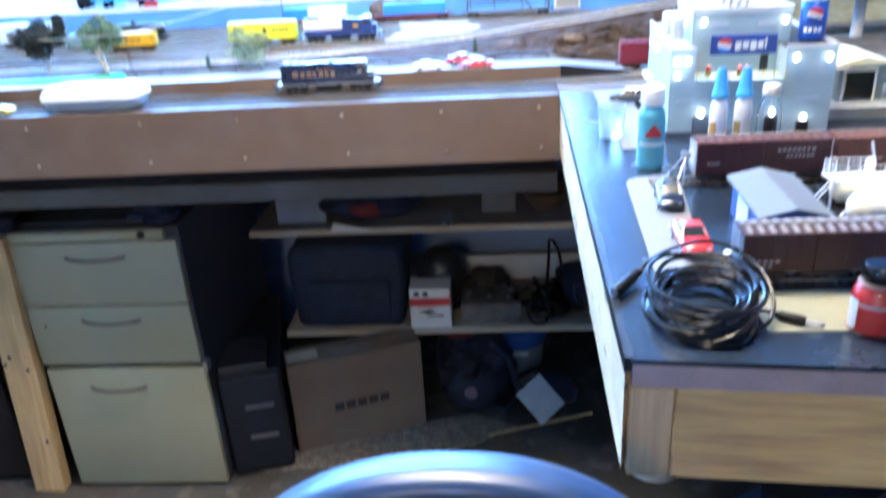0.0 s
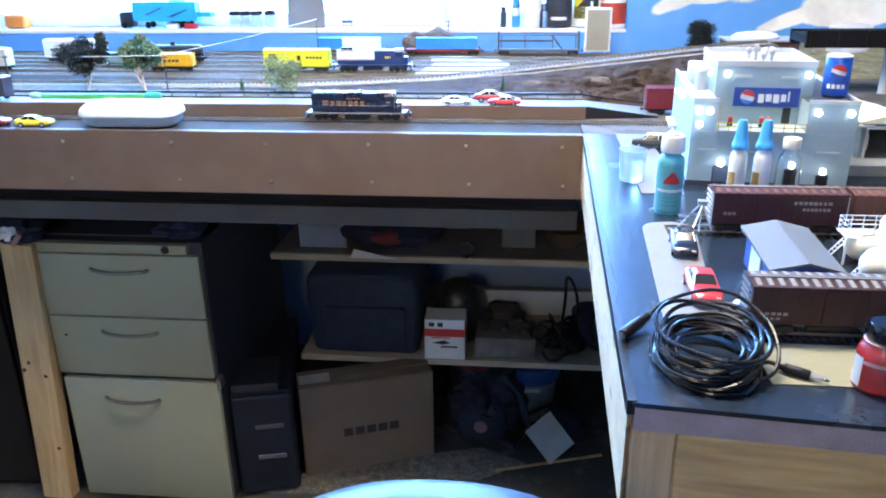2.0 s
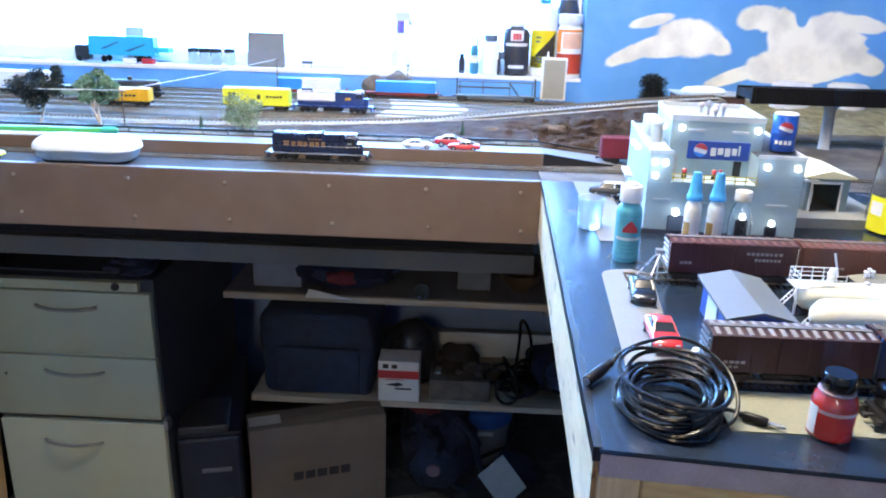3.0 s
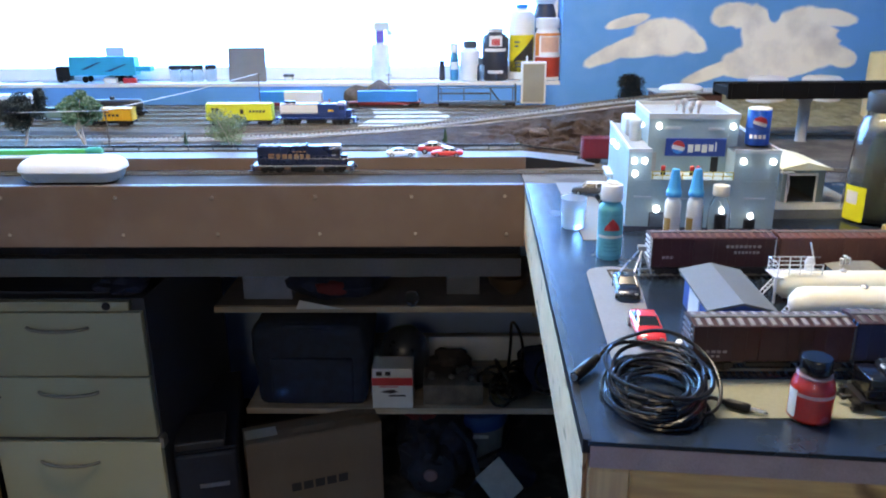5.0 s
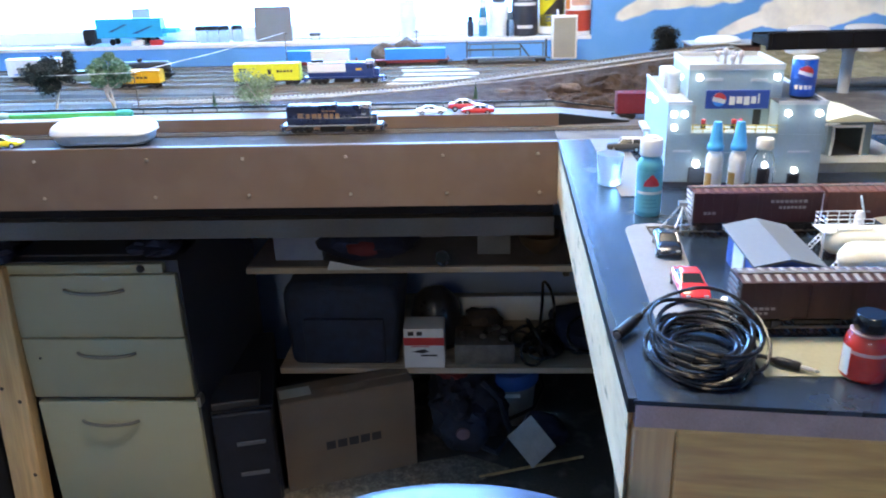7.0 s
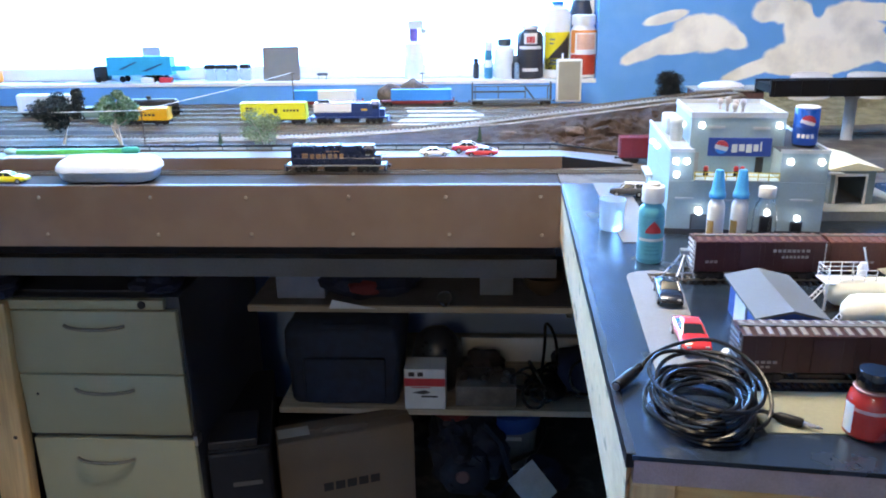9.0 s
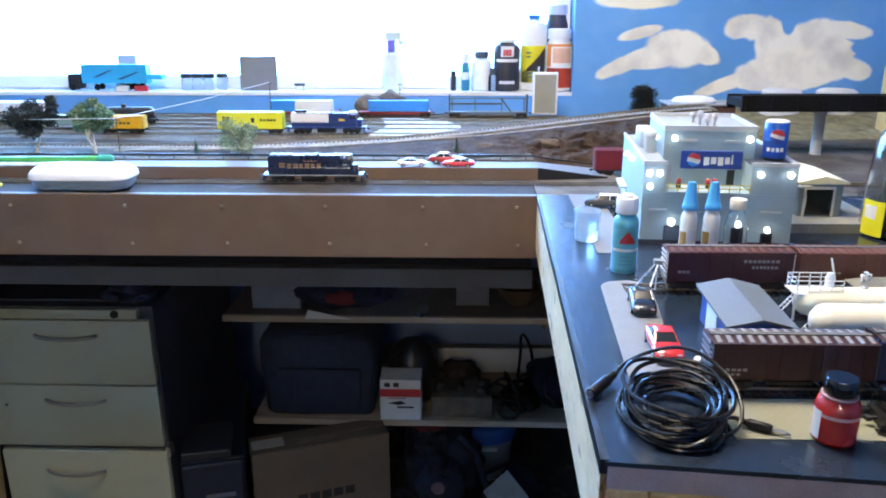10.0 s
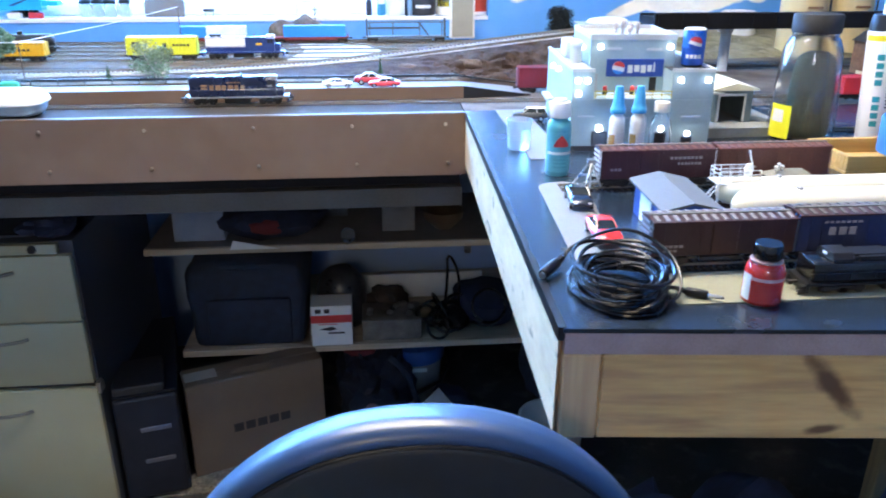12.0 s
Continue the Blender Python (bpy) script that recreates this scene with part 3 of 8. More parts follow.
post_mesh = mesh_of("guard_post", boxes((-0.001, 0.001, -0.001, 0.001, 0, 0.0105)), BLACK)
for i in range(44):
    p = new("guard_post", post_mesh)
    p.parent, p.location = guard, (-2.15 + i * 0.054, 1.6355, HIGH)

# ditch behind the road and the rocky grade
def relief(nx, ny, corner, name, mat, label, cat):
    bm = bmesh.new()
    g = []
    for i in range(nx + 1):
        row = []
        for j in range(ny + 1):
            row.append(bm.verts.new(corner(i / nx, j / ny)))
        g.append(row)
    for i in range(nx):
        for j in range(ny):
            bm.faces.new((g[i][j], g[i + 1][j], g[i + 1][j + 1], g[i][j + 1]))
    return setting(name, bm, mat, label, cat, True)


ROCK = material("brown_plaster_rock", (0.062, 0.044, 0.037), 0.95, spec=0.08, var=0.35, scale=28, bump=0.8, fine=300, second=(0.105, 0.078, 0.066), edge=(0.60, 0.85))
EDGE_X = (-0.75, -0.48, -0.30, -0.13, 0.0, 0.09, 0.285, 0.48, 0.66)
EDGE_Y = (1.718, 1.740, 1.775, 1.816, 1.850, 1.872, 1.900, 1.950, 1.985)
EDGE_Z = (1.0295, 1.0300, 1.0310, 1.0340, 1.0395, 1.0425, 1.0603, 1.0763, 1.0890)
LINE_X = (-1.0, -0.5, -0.15, 0.05, 0.25, 0.51, 0.66)
LINE_Y = (1.79, 1.80, 1.865, 1.905, 1.945, 2.0, 2.03)
LINE_Z = (1.028, 1.028, 1.032, 1.046, 1.064, 1.086, 1.094)


def rock_face(u, v):
    """The rough bank between the road's guard rail and the shoulder of the climbing track."""
    x = -0.75 + u * 1.43
    back, top = np.interp(x, EDGE_X, EDGE_Y), np.interp(x, EDGE_X, EDGE_Z)
    foot_y = np.interp(x, (0.19, 0.33, 0.65), (1.645, 1.672, 1.690))
    foot_z = HIGH if x < 0.16 else max(DECK, HIGH - (x - 0.16) * 0.6)
    y = foot_y + (back - foot_y) * v
    z = foot_z - 0.002 + (top - foot_z + 0.002) * (v ** 0.8)
    tall = min(1.0, max(0.08, (top - foot_z) / 0.040))
    k = math.sin(math.pi * v) ** 0.5 * tall
    fold = 0.014 * noise.noise((x * 11, y * 11, 2)) + 0.024 * abs(noise.noise((x * 22, y * 22, 7))) - 0.014 * abs(noise.noise((x * 48, y * 40, 3))) + 0.0035 * noise.noise((x * 110, y * 110, 5))
    return (x, y - fold * k * 1.3, z + fold * k)


relief(210, 36, rock_face, "rock_slope", ROCK, "rough brown plaster bank below the climbing track", "rock slope")


def shoulder(u, v):
    """The shelf that carries the climbing track, from the bank's edge to behind the rails."""
    x = -0.75 + u * 1.43
    y0, z0 = np.interp(x, EDGE_X, EDGE_Y), np.interp(x, EDGE_X, EDGE_Z)
    y1, z1 = np.interp(x, LINE_X, LINE_Y), np.interp(x, LINE_X, LINE_Z)
    y = y0 + v * (y1 + 0.055 - y0)
    z = z0 + (z1 - 0.0012 - z0) * min(1.0, v / 0.30)
    if v > 0.8:
        z -= (v - 0.8) / 0.2 * (z - 1.0)
    return (x, y, z + 0.0010 * noise.noise((x * 60, y * 60, 1)) - 0.0008)


relief(150, 16, shoulder, "embankment", DIRT, "brown dirt shelf carrying the climbing track", "embankment")
bm = prism(bmesh.new(), [(-0.20, 1.935), (-0.11, 1.928), (-0.03, 1.945), (0.02, 1.99), (0.03, 2.10), (-0.01, 2.20), (-0.09, 2.25), (-0.20, 2.25), (-0.17, 2.10)], HIGH + 0.0004, HIGH + 0.0050, "xy")
setting("ground_pale_patch", bm, material("pale_sand", (0.50, 0.46, 0.38), 0.9, spec=0.2, var=0.25, scale=35, bump=0.4, second=(0.30, 0.26, 0.20), edge=(0.55, 0.75)), "pale sandy patch among the yard tracks", "ground")
lip = thing("plaster_edge", pose(0, 0, 0), "thin pale plaster edge along the top of the bank", "edge")
part("bead", wire([(x, y - 0.001, z + 0.0012) for x, y, z in zip(EDGE_X, EDGE_Y, EDGE_Z)], 0.0022, 6), material("pale_plaster", (0.42, 0.39, 0.36), 0.9, var=0.25, scale=60), lip, "", True)
# flat dark strip in place of a ditch in the solid deck
bm = prism(bmesh.new(), [(-2.25, 1.795), (-1.06, 1.797), (-0.79, 1.802), (-0.66, 1.826), (-0.50, 1.845), (-0.68, 1.868), (-0.83, 1.883), (-1.13, 1.912), (-2.25, 1.925)], HIGH + 0.0004, HIGH + 0.0012, "xy")
setting("ground_dark_strip", bm, material("dark_strip_brown", (0.040, 0.029, 0.022), 0.95, spec=0.1, var=0.3, scale=30, bump=0.5), "dark brown strip between the yard tracks", "ground")

GRASS = material("dry_scenery_grass", (0.25, 0.22, 0.12), 0.95, var=0.4, scale=22, bump=0.9, fine=800, second=(0.38, 0.34, 0.22), edge=(0.5, 0.72))


def meadow(u, v):
    x = 0.70 + u * 1.59
    y = 2.02 + v * 0.375
    z = 1.0 + 0.055 * v + 0.012 * noise.noise((x * 6, y * 9, 4)) + 0.004 * noise.noise((x * 50, y * 50, 4))
    return (x, y, z)


relief(90, 20, meadow, "meadow", GRASS, "dry yellow-green scenery grass along the backdrop", "grass")

# overpass
BRIDGE = material("black_girder", (0.006, 0.006, 0.007), 0.6, var=0.3, spec=0.2)
CONC = material("grey_pillar", (0.36, 0.37, 0.37), 0.7, var=0.1)
br = thing("overpass", pose(0, 0, 0), "black plate-girder overpass on round grey pillars", "bridge")
part("girder", rounded(0.672, 2.2, 1.800, 1.812, 1.110, 1.147, 0.001, 1), BRIDGE, br, "black plate girder")
part("girder", rounded(0.672, 2.2, 1.900, 1.912, 1.110, 1.140, 0.001, 1), BRIDGE, br, "black plate girder")
part("bridge_deck", boxes((0.672, 2.2, 1.8125, 1.8995, 1.118, 1.136)), BRIDGE, br)
for i in range(26):
    part("stiffener", boxes((0.68 + i * 0.058, 0.683 + i * 0.058, 1.7975, 1.7998, 1.112, 1.145)), BRIDGE, br)
for x in (0.875, 1.32, 1.78):
    part("pillar", turned([(0.016, 0), (0.0125, 0.006), (0.0125, 0.094), (0.017, 0.10), (0.017, 0.1088)], 18, (x, 1.855, DECK - 0.003)), CONC, br, "round grey pillar", True)

# cream storage tanks behind the overpass
TANKC = material("cream_tank_paint", (0.66, 0.52, 0.27), 0.5, var=0.06)
for x, y in ((1.225, 2.14), (1.375, 2.16)):
    tk = thing("storage_tank", pose(x, y, 1.012), "round cream model oil storage tank with flat roof", "storage tank", "oil tanks")
    part("shell", turned([(0.062, -0.02), (0.062, 0.175), (0.060, 0.177)], 40), TANKC, tk, "", True)
    part("roof", turned([(0.060, 0.1772), (0.03, 0.182), (0.004, 0.184)], 40), TANKC, tk, "", True)
    bars(tk, "lettering", material("brown_print", (0.25, 0.13, 0.06), 0.7), -0.022, 0.022, 0.120, 0.128, -0.0622, 9, 1, 0.0016, 5)
    lad = part("ladder", boxes((0.048, 0.050, -0.048, -0.046, 0.0, 0.145), (0.056, 0.058, -0.040, -0.038, 0.0, 0.145)), CABSIDE, tk)
# ---- rolling stock ----
WHEEL = material("blackened_wheel", (0.05, 0.045, 0.04), 0.45, 0.6, var=0.2)
FRAMEM = material("black_underframe", (0.02, 0.018, 0.018), 0.6, var=0.3)
ROOFM = material("weathered_roof", (0.115, 0.107, 0.103), 0.7, var=0.25, scale=60)


def bogie(parent, x, axles=(-0.010, 0.010), side=0.0125):
    """A truck frame with its wheels."""
    a, b = min(axles), max(axles)
    bm = bmesh.new()
    for s in (-1, 1):
        box(bm, a - 0.006, b + 0.006, s * side - 0.0012, s * side + 0.0012, 0.0045, 0.0085)
        for ax in axles:
            box(bm, ax - 0.003, ax + 0.003, s * side - 0.002, s * side + 0.002, 0.003, 0.0095)
        box(bm, (a + b) / 2 - 0.004, (a + b) / 2 + 0.004, s * side - 0.002, s * side + 0.002, 0.0025, 0.008)
    box(bm, (a + b) / 2 - 0.004, (a + b) / 2 + 0.004, -side + 0.0022, side - 0.0022, 0.006, 0.0115)
    for v in bm.verts:
        v.co.x += x
    t = part("truck", bm, FRAMEM, parent)
    for ax in axles:
        for s in (-1, 1):
            part("wheel", turned([(0.0052, -0.0012), (0.0062, -0.0008), (0.0052, 0.0004), (0.0052, 0.0012)], 14, (x + ax, s * 0.0083, 0.0052), "y"), WHEEL, t, "", True)
    return t


def coupler(parent, x, s):
    part("coupler", boxes((x, x + s * 0.005, -0.0012, 0.0012, 0.0085, 0.011), (x + s * 0.005, x + s * 0.009, -0.0026, 0.0026, 0.0075, 0.0115)) if s > 0 else
         boxes((x - 0.005, x, -0.0012, 0.0012, 0.0085, 0.011), (x - 0.009, x - 0.005, -0.0026, 0.0026, 0.0075, 0.0115)), FRAMEM, parent)


def boxcar(m, label, length, body, roof, print_mat, height=0.036, stripes=0, door=0.25, group="boxcars", letters=(), ends=None, doorx=0.0, panels=None):
    """Boxcar: z = 0 at the rail head."""
    c = thing("boxcar", m, label, "train car", group)
    h, w = length / 2, 0.0165
    z0, z1 = 0.0115, 0.0115 + height
    part("body", rounded(-h, h, -w, w, z0, z1, 0.0008, 1), body, c)
    n = int(length / 0.011)
    rib = mesh_of("side_rib", boxes((-0.0004, 0.0004, -0.0004, 0.0004, z0 + 0.001, z1 - 0.001)), body)
    for i in range(1, n):
        x = -h + i * length / n
        if abs(x - doorx) < door * length / 2 + 0.004:
            continue
        for s in (-1, 1):
            q = new("side_rib", rib)
            q.parent, q.location = c, (x, s * w, 0)
    r = extruded([(-w - 0.0009, z1 - 0.0008), (w + 0.0009, z1 - 0.0008), (w + 0.0009, z1 + 0.0007), (0, z1 + 0.0030), (-w - 0.0009, z1 + 0.0007)], -h - 0.0008, h + 0.0008, "yz")
    part("roof", r, roof, c)
    k = stripes or 12
    half = 0.22 * length / k
    panel = {}
    for s in (-1, 1):
        bm = bmesh.new()
        a = [(-half, s * 0.0035), (half, s * 0.0035), (half, s * (w - 0.001)), (-half, s * (w - 0.001))]
        lo = [bm.verts.new((p, q, z1 + 0.0030 - abs(q) / w * 0.0022 + 0.0001)) for p, q in a]
        hi = [bm.verts.new((p, q, z1 + 0.0030 - abs(q) / w * 0.0022 + 0.0009)) for p, q in a]
        bm.faces.new(hi)
        for j in range(4):
            bm.faces.new((lo[j], lo[(j + 1) % 4], hi[(j + 1) % 4], hi[j]))
        panel[s] = mesh_of("roof_panel", bm, panels or (ROOFM if stripes else roof))
    for i in range(k):
        for s in (-1, 1):
            q = new("roof_panel", panel[s])
            q.parent, q.location = c, (-h + (i + 0.5) * length / k, 0, 0)
    part("running_board", boxes((-h, h, -0.0028, 0.0028, z1 + 0.0034, z1 + 0.0042)), ROOFM if stripes else roof, c)
    for s in (-1, 1):
        d = part("door", rounded(doorx - door * length / 2, doorx + door * length / 2, s * w - 0.0012, s * w + 0.0012, z0 + 0.001, z1 - 0.0016, 0.0004, 1), body, c)
        part("door_rail", boxes((doorx - door * length, doorx + door * length, s * (w + 0.0007) - 0.0005, s * (w + 0.0007) + 0.0005, z1 - 0.0015, z1 - 0.0005)), body, d)
    for s in (-1, 1):
        bm = bmesh.new()
        for yy in (-w + 0.001, -w + 0.0075):
            box(bm, s * (h + 0.0012) - 0.0004, s * (h + 0.0012) + 0.0004, yy - 0.0004, yy + 0.0004, z0, z1 + 0.001)
        for i in range(7):
            box(bm, s * (h + 0.0012) - 0.0004, s * (h + 0.0012) + 0.0004, -w + 0.001, -w + 0.0075, z0 + i * height / 7, z0 + i * height / 7 + 0.0008)
        part("end_ladder", bm, ends or body, c)
        for i in range(6):
            part("end_rib", boxes((s * (h + 0.0004) - 0.0009, s * (h + 0.0004) + 0.0009, -w + 0.009, w - 0.001, z0 + 0.002 + i * height / 6.2, z0 + 0.0045 + i * height / 6.2)), ends or body, c)
    part("underframe", boxes((-h, h, -0.008, 0.008, 0.0085, 0.0113), (-0.02, 0.02, -0.012, 0.012, 0.005, 0.0085)), FRAMEM, c)
    for i, (x0, x1, za, zb, cnt, rows) in enumerate(letters):
        bars(c, "lettering", print_mat, x0 * length, x1 * length, z0 + za * height, z0 + zb * height, -w - 0.0006, cnt, rows, 0.0007, i + 3)
    for s in (-1, 1):
        bogie(c, s * (h - 0.022))
        coupler(c, s * h, s)
    return c


def diesel(m, label, length, hood, cab, walk_mat, print_mat, stripe=None, front=1, six=False, band=None, top=None, group="", roofm=None, ht=0.043, hw=0.0105):
    """A hood-unit diesel. front: the end with the cab (+1 or -1)."""
    c = thing("model_locomotive", m, label, "locomotive", group)
    h, w = length / 2, 0.0165
    f = front

    def bx(x0, x1, *r):
        x0, x1 = sorted((x0 * f, x1 * f))
        return (x0, x1, *r)
    part("frame", boxes(bx(-h + 0.004, h - 0.004, -w, w, 0.0115, 0.0142), bx(-h + 0.0035, -h + 0.0065, -w, w, 0.004, 0.0148), bx(h - 0.0065, h - 0.0035, -w, w, 0.004, 0.0148)), walk_mat, c, "black frame and pilots")
    xc = h - 0.046
    bm = boxes(bx(-h + 0.014, xc, -hw, hw, 0.0142, ht))
    bmesh.ops.bevel(bm, geom=[e for e in bm.edges if abs(e.verts[0].co.z - ht) < 1e-6 and abs(e.verts[1].co.z - ht) < 1e-6], offset=0.0025, segments=2, affect="EDGES")
    hd = part("long_hood", bm, hood, c)
    n = 11
    step = (xc + h - 0.022) / n
    leaf = mesh_of("hood_door", boxes((-step / 2 + 0.0008, step / 2 - 0.0008, -0.0003, 0.0003, 0.0155, 0.0300)), hood)
    for i in range(n):
        for s in (-1, 1):
            q = new("hood_door", leaf)
            q.parent, q.location = hd, ((-h + 0.018 + (i + 0.5) * step) * f, s * (hw + 0.0001), 0)
    part("radiator_flare", boxes(bx(-h + 0.016, -h + 0.060, -hw - 0.0013, hw + 0.0013, ht - 0.0085, ht - 0.0008)), top or hood, hd)
    part("blower_bulge", boxes(bx(xc - 0.040, xc - 0.006, -hw - 0.0017, hw + 0.0017, ht - 0.0100, ht - 0.0010)), top or hood, hd)
    for i in range(5):
        x = -h + 0.024 + i * 0.0155 + (0.02 if i > 2 else 0)
        part("roof_fan", turned([(0.0062, 0.0), (0.0062, 0.0016), (0.005, 0.0022)], 16, (x * f, 0, ht - 0.0002)), top or roofm or walk_mat, hd, "", True)
    part("exhaust", boxes(bx(xc - 0.05, xc - 0.044, -0.003, 0.003, ht - 0.0002, ht + 0.0032)), walk_mat, hd)
    # cab
    bm = extruded([(-0.0145, 0.0142), (0.0145, 0.0142), (0.0145, 0.0400), (0.0100, 0.0458), (-0.0100, 0.0458), (-0.0145, 0.0400)], *sorted(((xc + 0.0003) * f, (xc + 0.020) * f)), "yz", 0.0005, 1)
    cb = part("cab", bm, cab, c)
    if roofm:
        part("cab_roof", boxes(bx(xc + 0.0006, xc + 0.0197, -0.0098, 0.0098, 0.0459, 0.0466), bx(xc - 0.014, xc - 0.001, -0.0085, 0.0085, ht + 0.0001, ht + 0.0008)), roofm, cb, "silver cab roof")
    bm = bmesh.new()
    for s in (-1, 1):
        box(bm, *bx(xc + 0.004, xc + 0.010, s * 0.0146 - 0.0003, s * 0.0146 + 0.0003, 0.0310, 0.0385))
        box(bm, *bx(xc + 0.0115, xc + 0.017, s * 0.0146 - 0.0003, s * 0.0146 + 0.0003, 0.0310, 0.0385))
        box(bm, *bx(xc + 0.0199, xc + 0.0204, s * 0.0065 - 0.0035, s * 0.0065 + 0.0035, 0.0320, 0.0390))
    part("cab_window", bm, BLACK, cb)
    bm = rounded(*bx(xc + 0.0203, h - 0.013, -0.0095, 0.0095, 0.0142, 0.0300), 0.0015, 2)
    part("short_nose", bm, cab, c)
    part("fuel_tank", rounded(-0.024, 0.024, -0.0125, 0.0125, 0.0025, 0.0112, 0.0015, 1), FRAMEM, c)
    part("headlight", boxes(bx(xc + 0.0203, xc + 0.0215, -0.003, 0.003, 0.0410, 0.0435)), WHITE, cb)
    for s in (-1, 1):
        zz = 0.0255
        bm = wire([((-h + 0.006) * f, s * 0.0158, 0.0145), ((-h + 0.006) * f, s * 0.0158, zz), ((h - 0.006) * f, s * 0.0158, zz), ((h - 0.006) * f, s * 0.0158, 0.0145)], 0.0004, 4)
        for i in range(8):
            x = -h + 0.02 + i * (length - 0.04) / 7
            tube(bm, [(x * f, s * 0.0158, 0.0142), (x * f, s * 0.0158, zz)], 0.0004, 4)
        part("handrail", bm, walk_mat, c)
        if stripe:
            part("side_stripe", boxes((-h + 0.004, h - 0.004, s * (w + 0.0002) - 0.0003, s * (w + 0.0002) + 0.0003, 0.0120, 0.0140)), stripe, c)
    for x in (-1, 1):
        for y in (-w, w - 0.006):
            bm = bmesh.new()
            for i in range(3):
                box(bm, *sorted((x * (h - 0.0035), x * (h + 0.0005 + 0.001 * (2 - i)))), y, y + 0.006, 0.004 + i * 0.0035, 0.005 + i * 0.0035)
            part("steps", bm, FRAMEM if stripe else walk_mat, c)
        coupler(c, x * (h - 0.0035), x)
        bogie(c, x * (h - 0.040), (-0.015, 0, 0.015) if six else (-0.0145, 0.0145), 0.0125)
    if band:
        part("colour_band", boxes(bx(-h + 0.0135, 0.006, -0.0126, -0.0112, 0.0235, 0.0420), bx(-h + 0.0135, 0.012, -0.0103, 0.0103, 0.0433, 0.0436)), band, c, "white hood panels")
    return c, h, xc


ORANGE = material("orange_print", (0.20, 0.115, 0.06), 0.5, var=0.15)
SILVER = material("silver_paint", (0.55, 0.56, 0.58), 0.4, 0.2, var=0.08)
BLUEBLACK = material("black_blue_gloss", (0.008, 0.013, 0.045), 0.28, var=0.2, coat=0.4)
NAVY = material("navy_loco_paint", (0.015, 0.04, 0.17), 0.35, var=0.1, coat=0.3)
LIME = material("yellow_boxcar_paint", (0.72, 0.72, 0.04), 0.5, var=0.06)
AMBER = material("orange_yellow_paint", (0.78, 0.42, 0.02), 0.45, var=0.08)
REDOX = material("red_brown_car_paint", (0.058, 0.014, 0.018), 0.5, var=0.15, scale=40)
TUSCAN = material("dark_brown_car_paint", (0.036, 0.011, 0.015), 0.5, var=0.15, scale=40)
RUST = material("rusty_brown_car_paint", (0.125, 0.040, 0.028), 0.55, var=0.15, scale=40)
BRIGHTBLUE = material("bright_blue_paint", (0.03, 0.25, 0.72), 0.45, var=0.06)
PRINTW = material("white_print", (0.74, 0.73, 0.71), 0.6, var=0.05)
REDP = material("red_paint", (0.55, 0.03, 0.035), 0.35, var=0.08, coat=0.4)
WHITEP = material("white_car_paint", (0.75, 0.75, 0.76), 0.3, var=0.04, coat=0.4)

SILLGREY = material("dull_silver_sill", (0.30, 0.31, 0.33), 0.5, 0.3, var=0.1)
RH = DECK + 0.0040   # rail head, front line
loco, lh, lxc = diesel(pose(-0.256, 1.508, RH), "black model diesel with silver roof and orange side lettering", 0.204, BLUEBLACK, BLUEBLACK, BLUEBLACK, ORANGE, SILLGREY, 1, False, None, None, "", SILVER, 0.0458, 0.0122)
loco.scale = (1.0, 1.05, 1.17)
bars(loco, "lettering", ORANGE, -0.050, 0.020, 0.0225, 0.0340, -0.0126, 6, 1, 0.0007, 8)
bars(loco, "lettering", ORANGE, -0.018, 0.010, 0.0352, 0.0380, -0.0126, 4, 1, 0.0007, 5)
bars(loco, "emblem", ORANGE, -0.066, -0.052, 0.025, 0.034, -0.0126, 1, 2, 0.0007, 2)
bars(loco, "cab_number", SILLGREY, 0.060, 0.069, 0.029, 0.033, -0.0146, 2, 1, 0.0006, 2)
YH = HIGH + 0.0070
yloco, _, _ = diesel(pose(-0.308, 1.96, YH), "navy and white model diesel with yellow emblem", 0.205, NAVY, NAVY, NAVY, AMBER, None, 1, True, WHITEP, None, "", WHITEP)
yloco.scale = (1.0, 1.0, 1.18)
part("roof_cowl", rounded(-0.080, -0.050, -0.006, 0.006, 0.0438, 0.0490, 0.002, 2), BLACK, yloco, "black roof cowl", True)
bars(yloco, "emblem", AMBER, 0.032, 0.048, 0.026, 0.032, -0.0113, 3, 1, 0.0008, 2)
boxcar(pose(-0.501, 1.96, YH), "bright yellow model boxcar with dark emblem and lettering", 0.165, LIME, LIME, INK, 0.040, 0, 0.2, "yard cars",
       ((0.02, 0.10, 0.35, 0.75, 1, 1), (0.16, 0.42, 0.48, 0.66, 5, 1), (-0.42, -0.30, 0.5, 0.8, 2, 2)))
boxcar(pose(-0.834, 1.96, YH), "orange-yellow short model boxcar", 0.115, AMBER, AMBER, INK, 0.030, 0, 0.22, "yard cars", ((-0.1, 0.25, 0.35, 0.6, 4, 1),))
boxcar(pose(-1.37, 1.96, YH), "long white model boxcar half hidden by trees", 0.19, WHITEP, WHITEP, INK, 0.042, 0, 0.22, "yard cars", ((0.1, 0.4, 0.5, 0.7, 5, 1),))
boxcar(pose(-1.185, 2.125, YH), "tall white model boxcar with blue stripe", 0.17, WHITEP, WHITEP, BRIGHTBLUE, 0.046, 0, 0.2, "yard cars", ((-0.4, 0.4, 0.1, 0.2, 1, 1),))


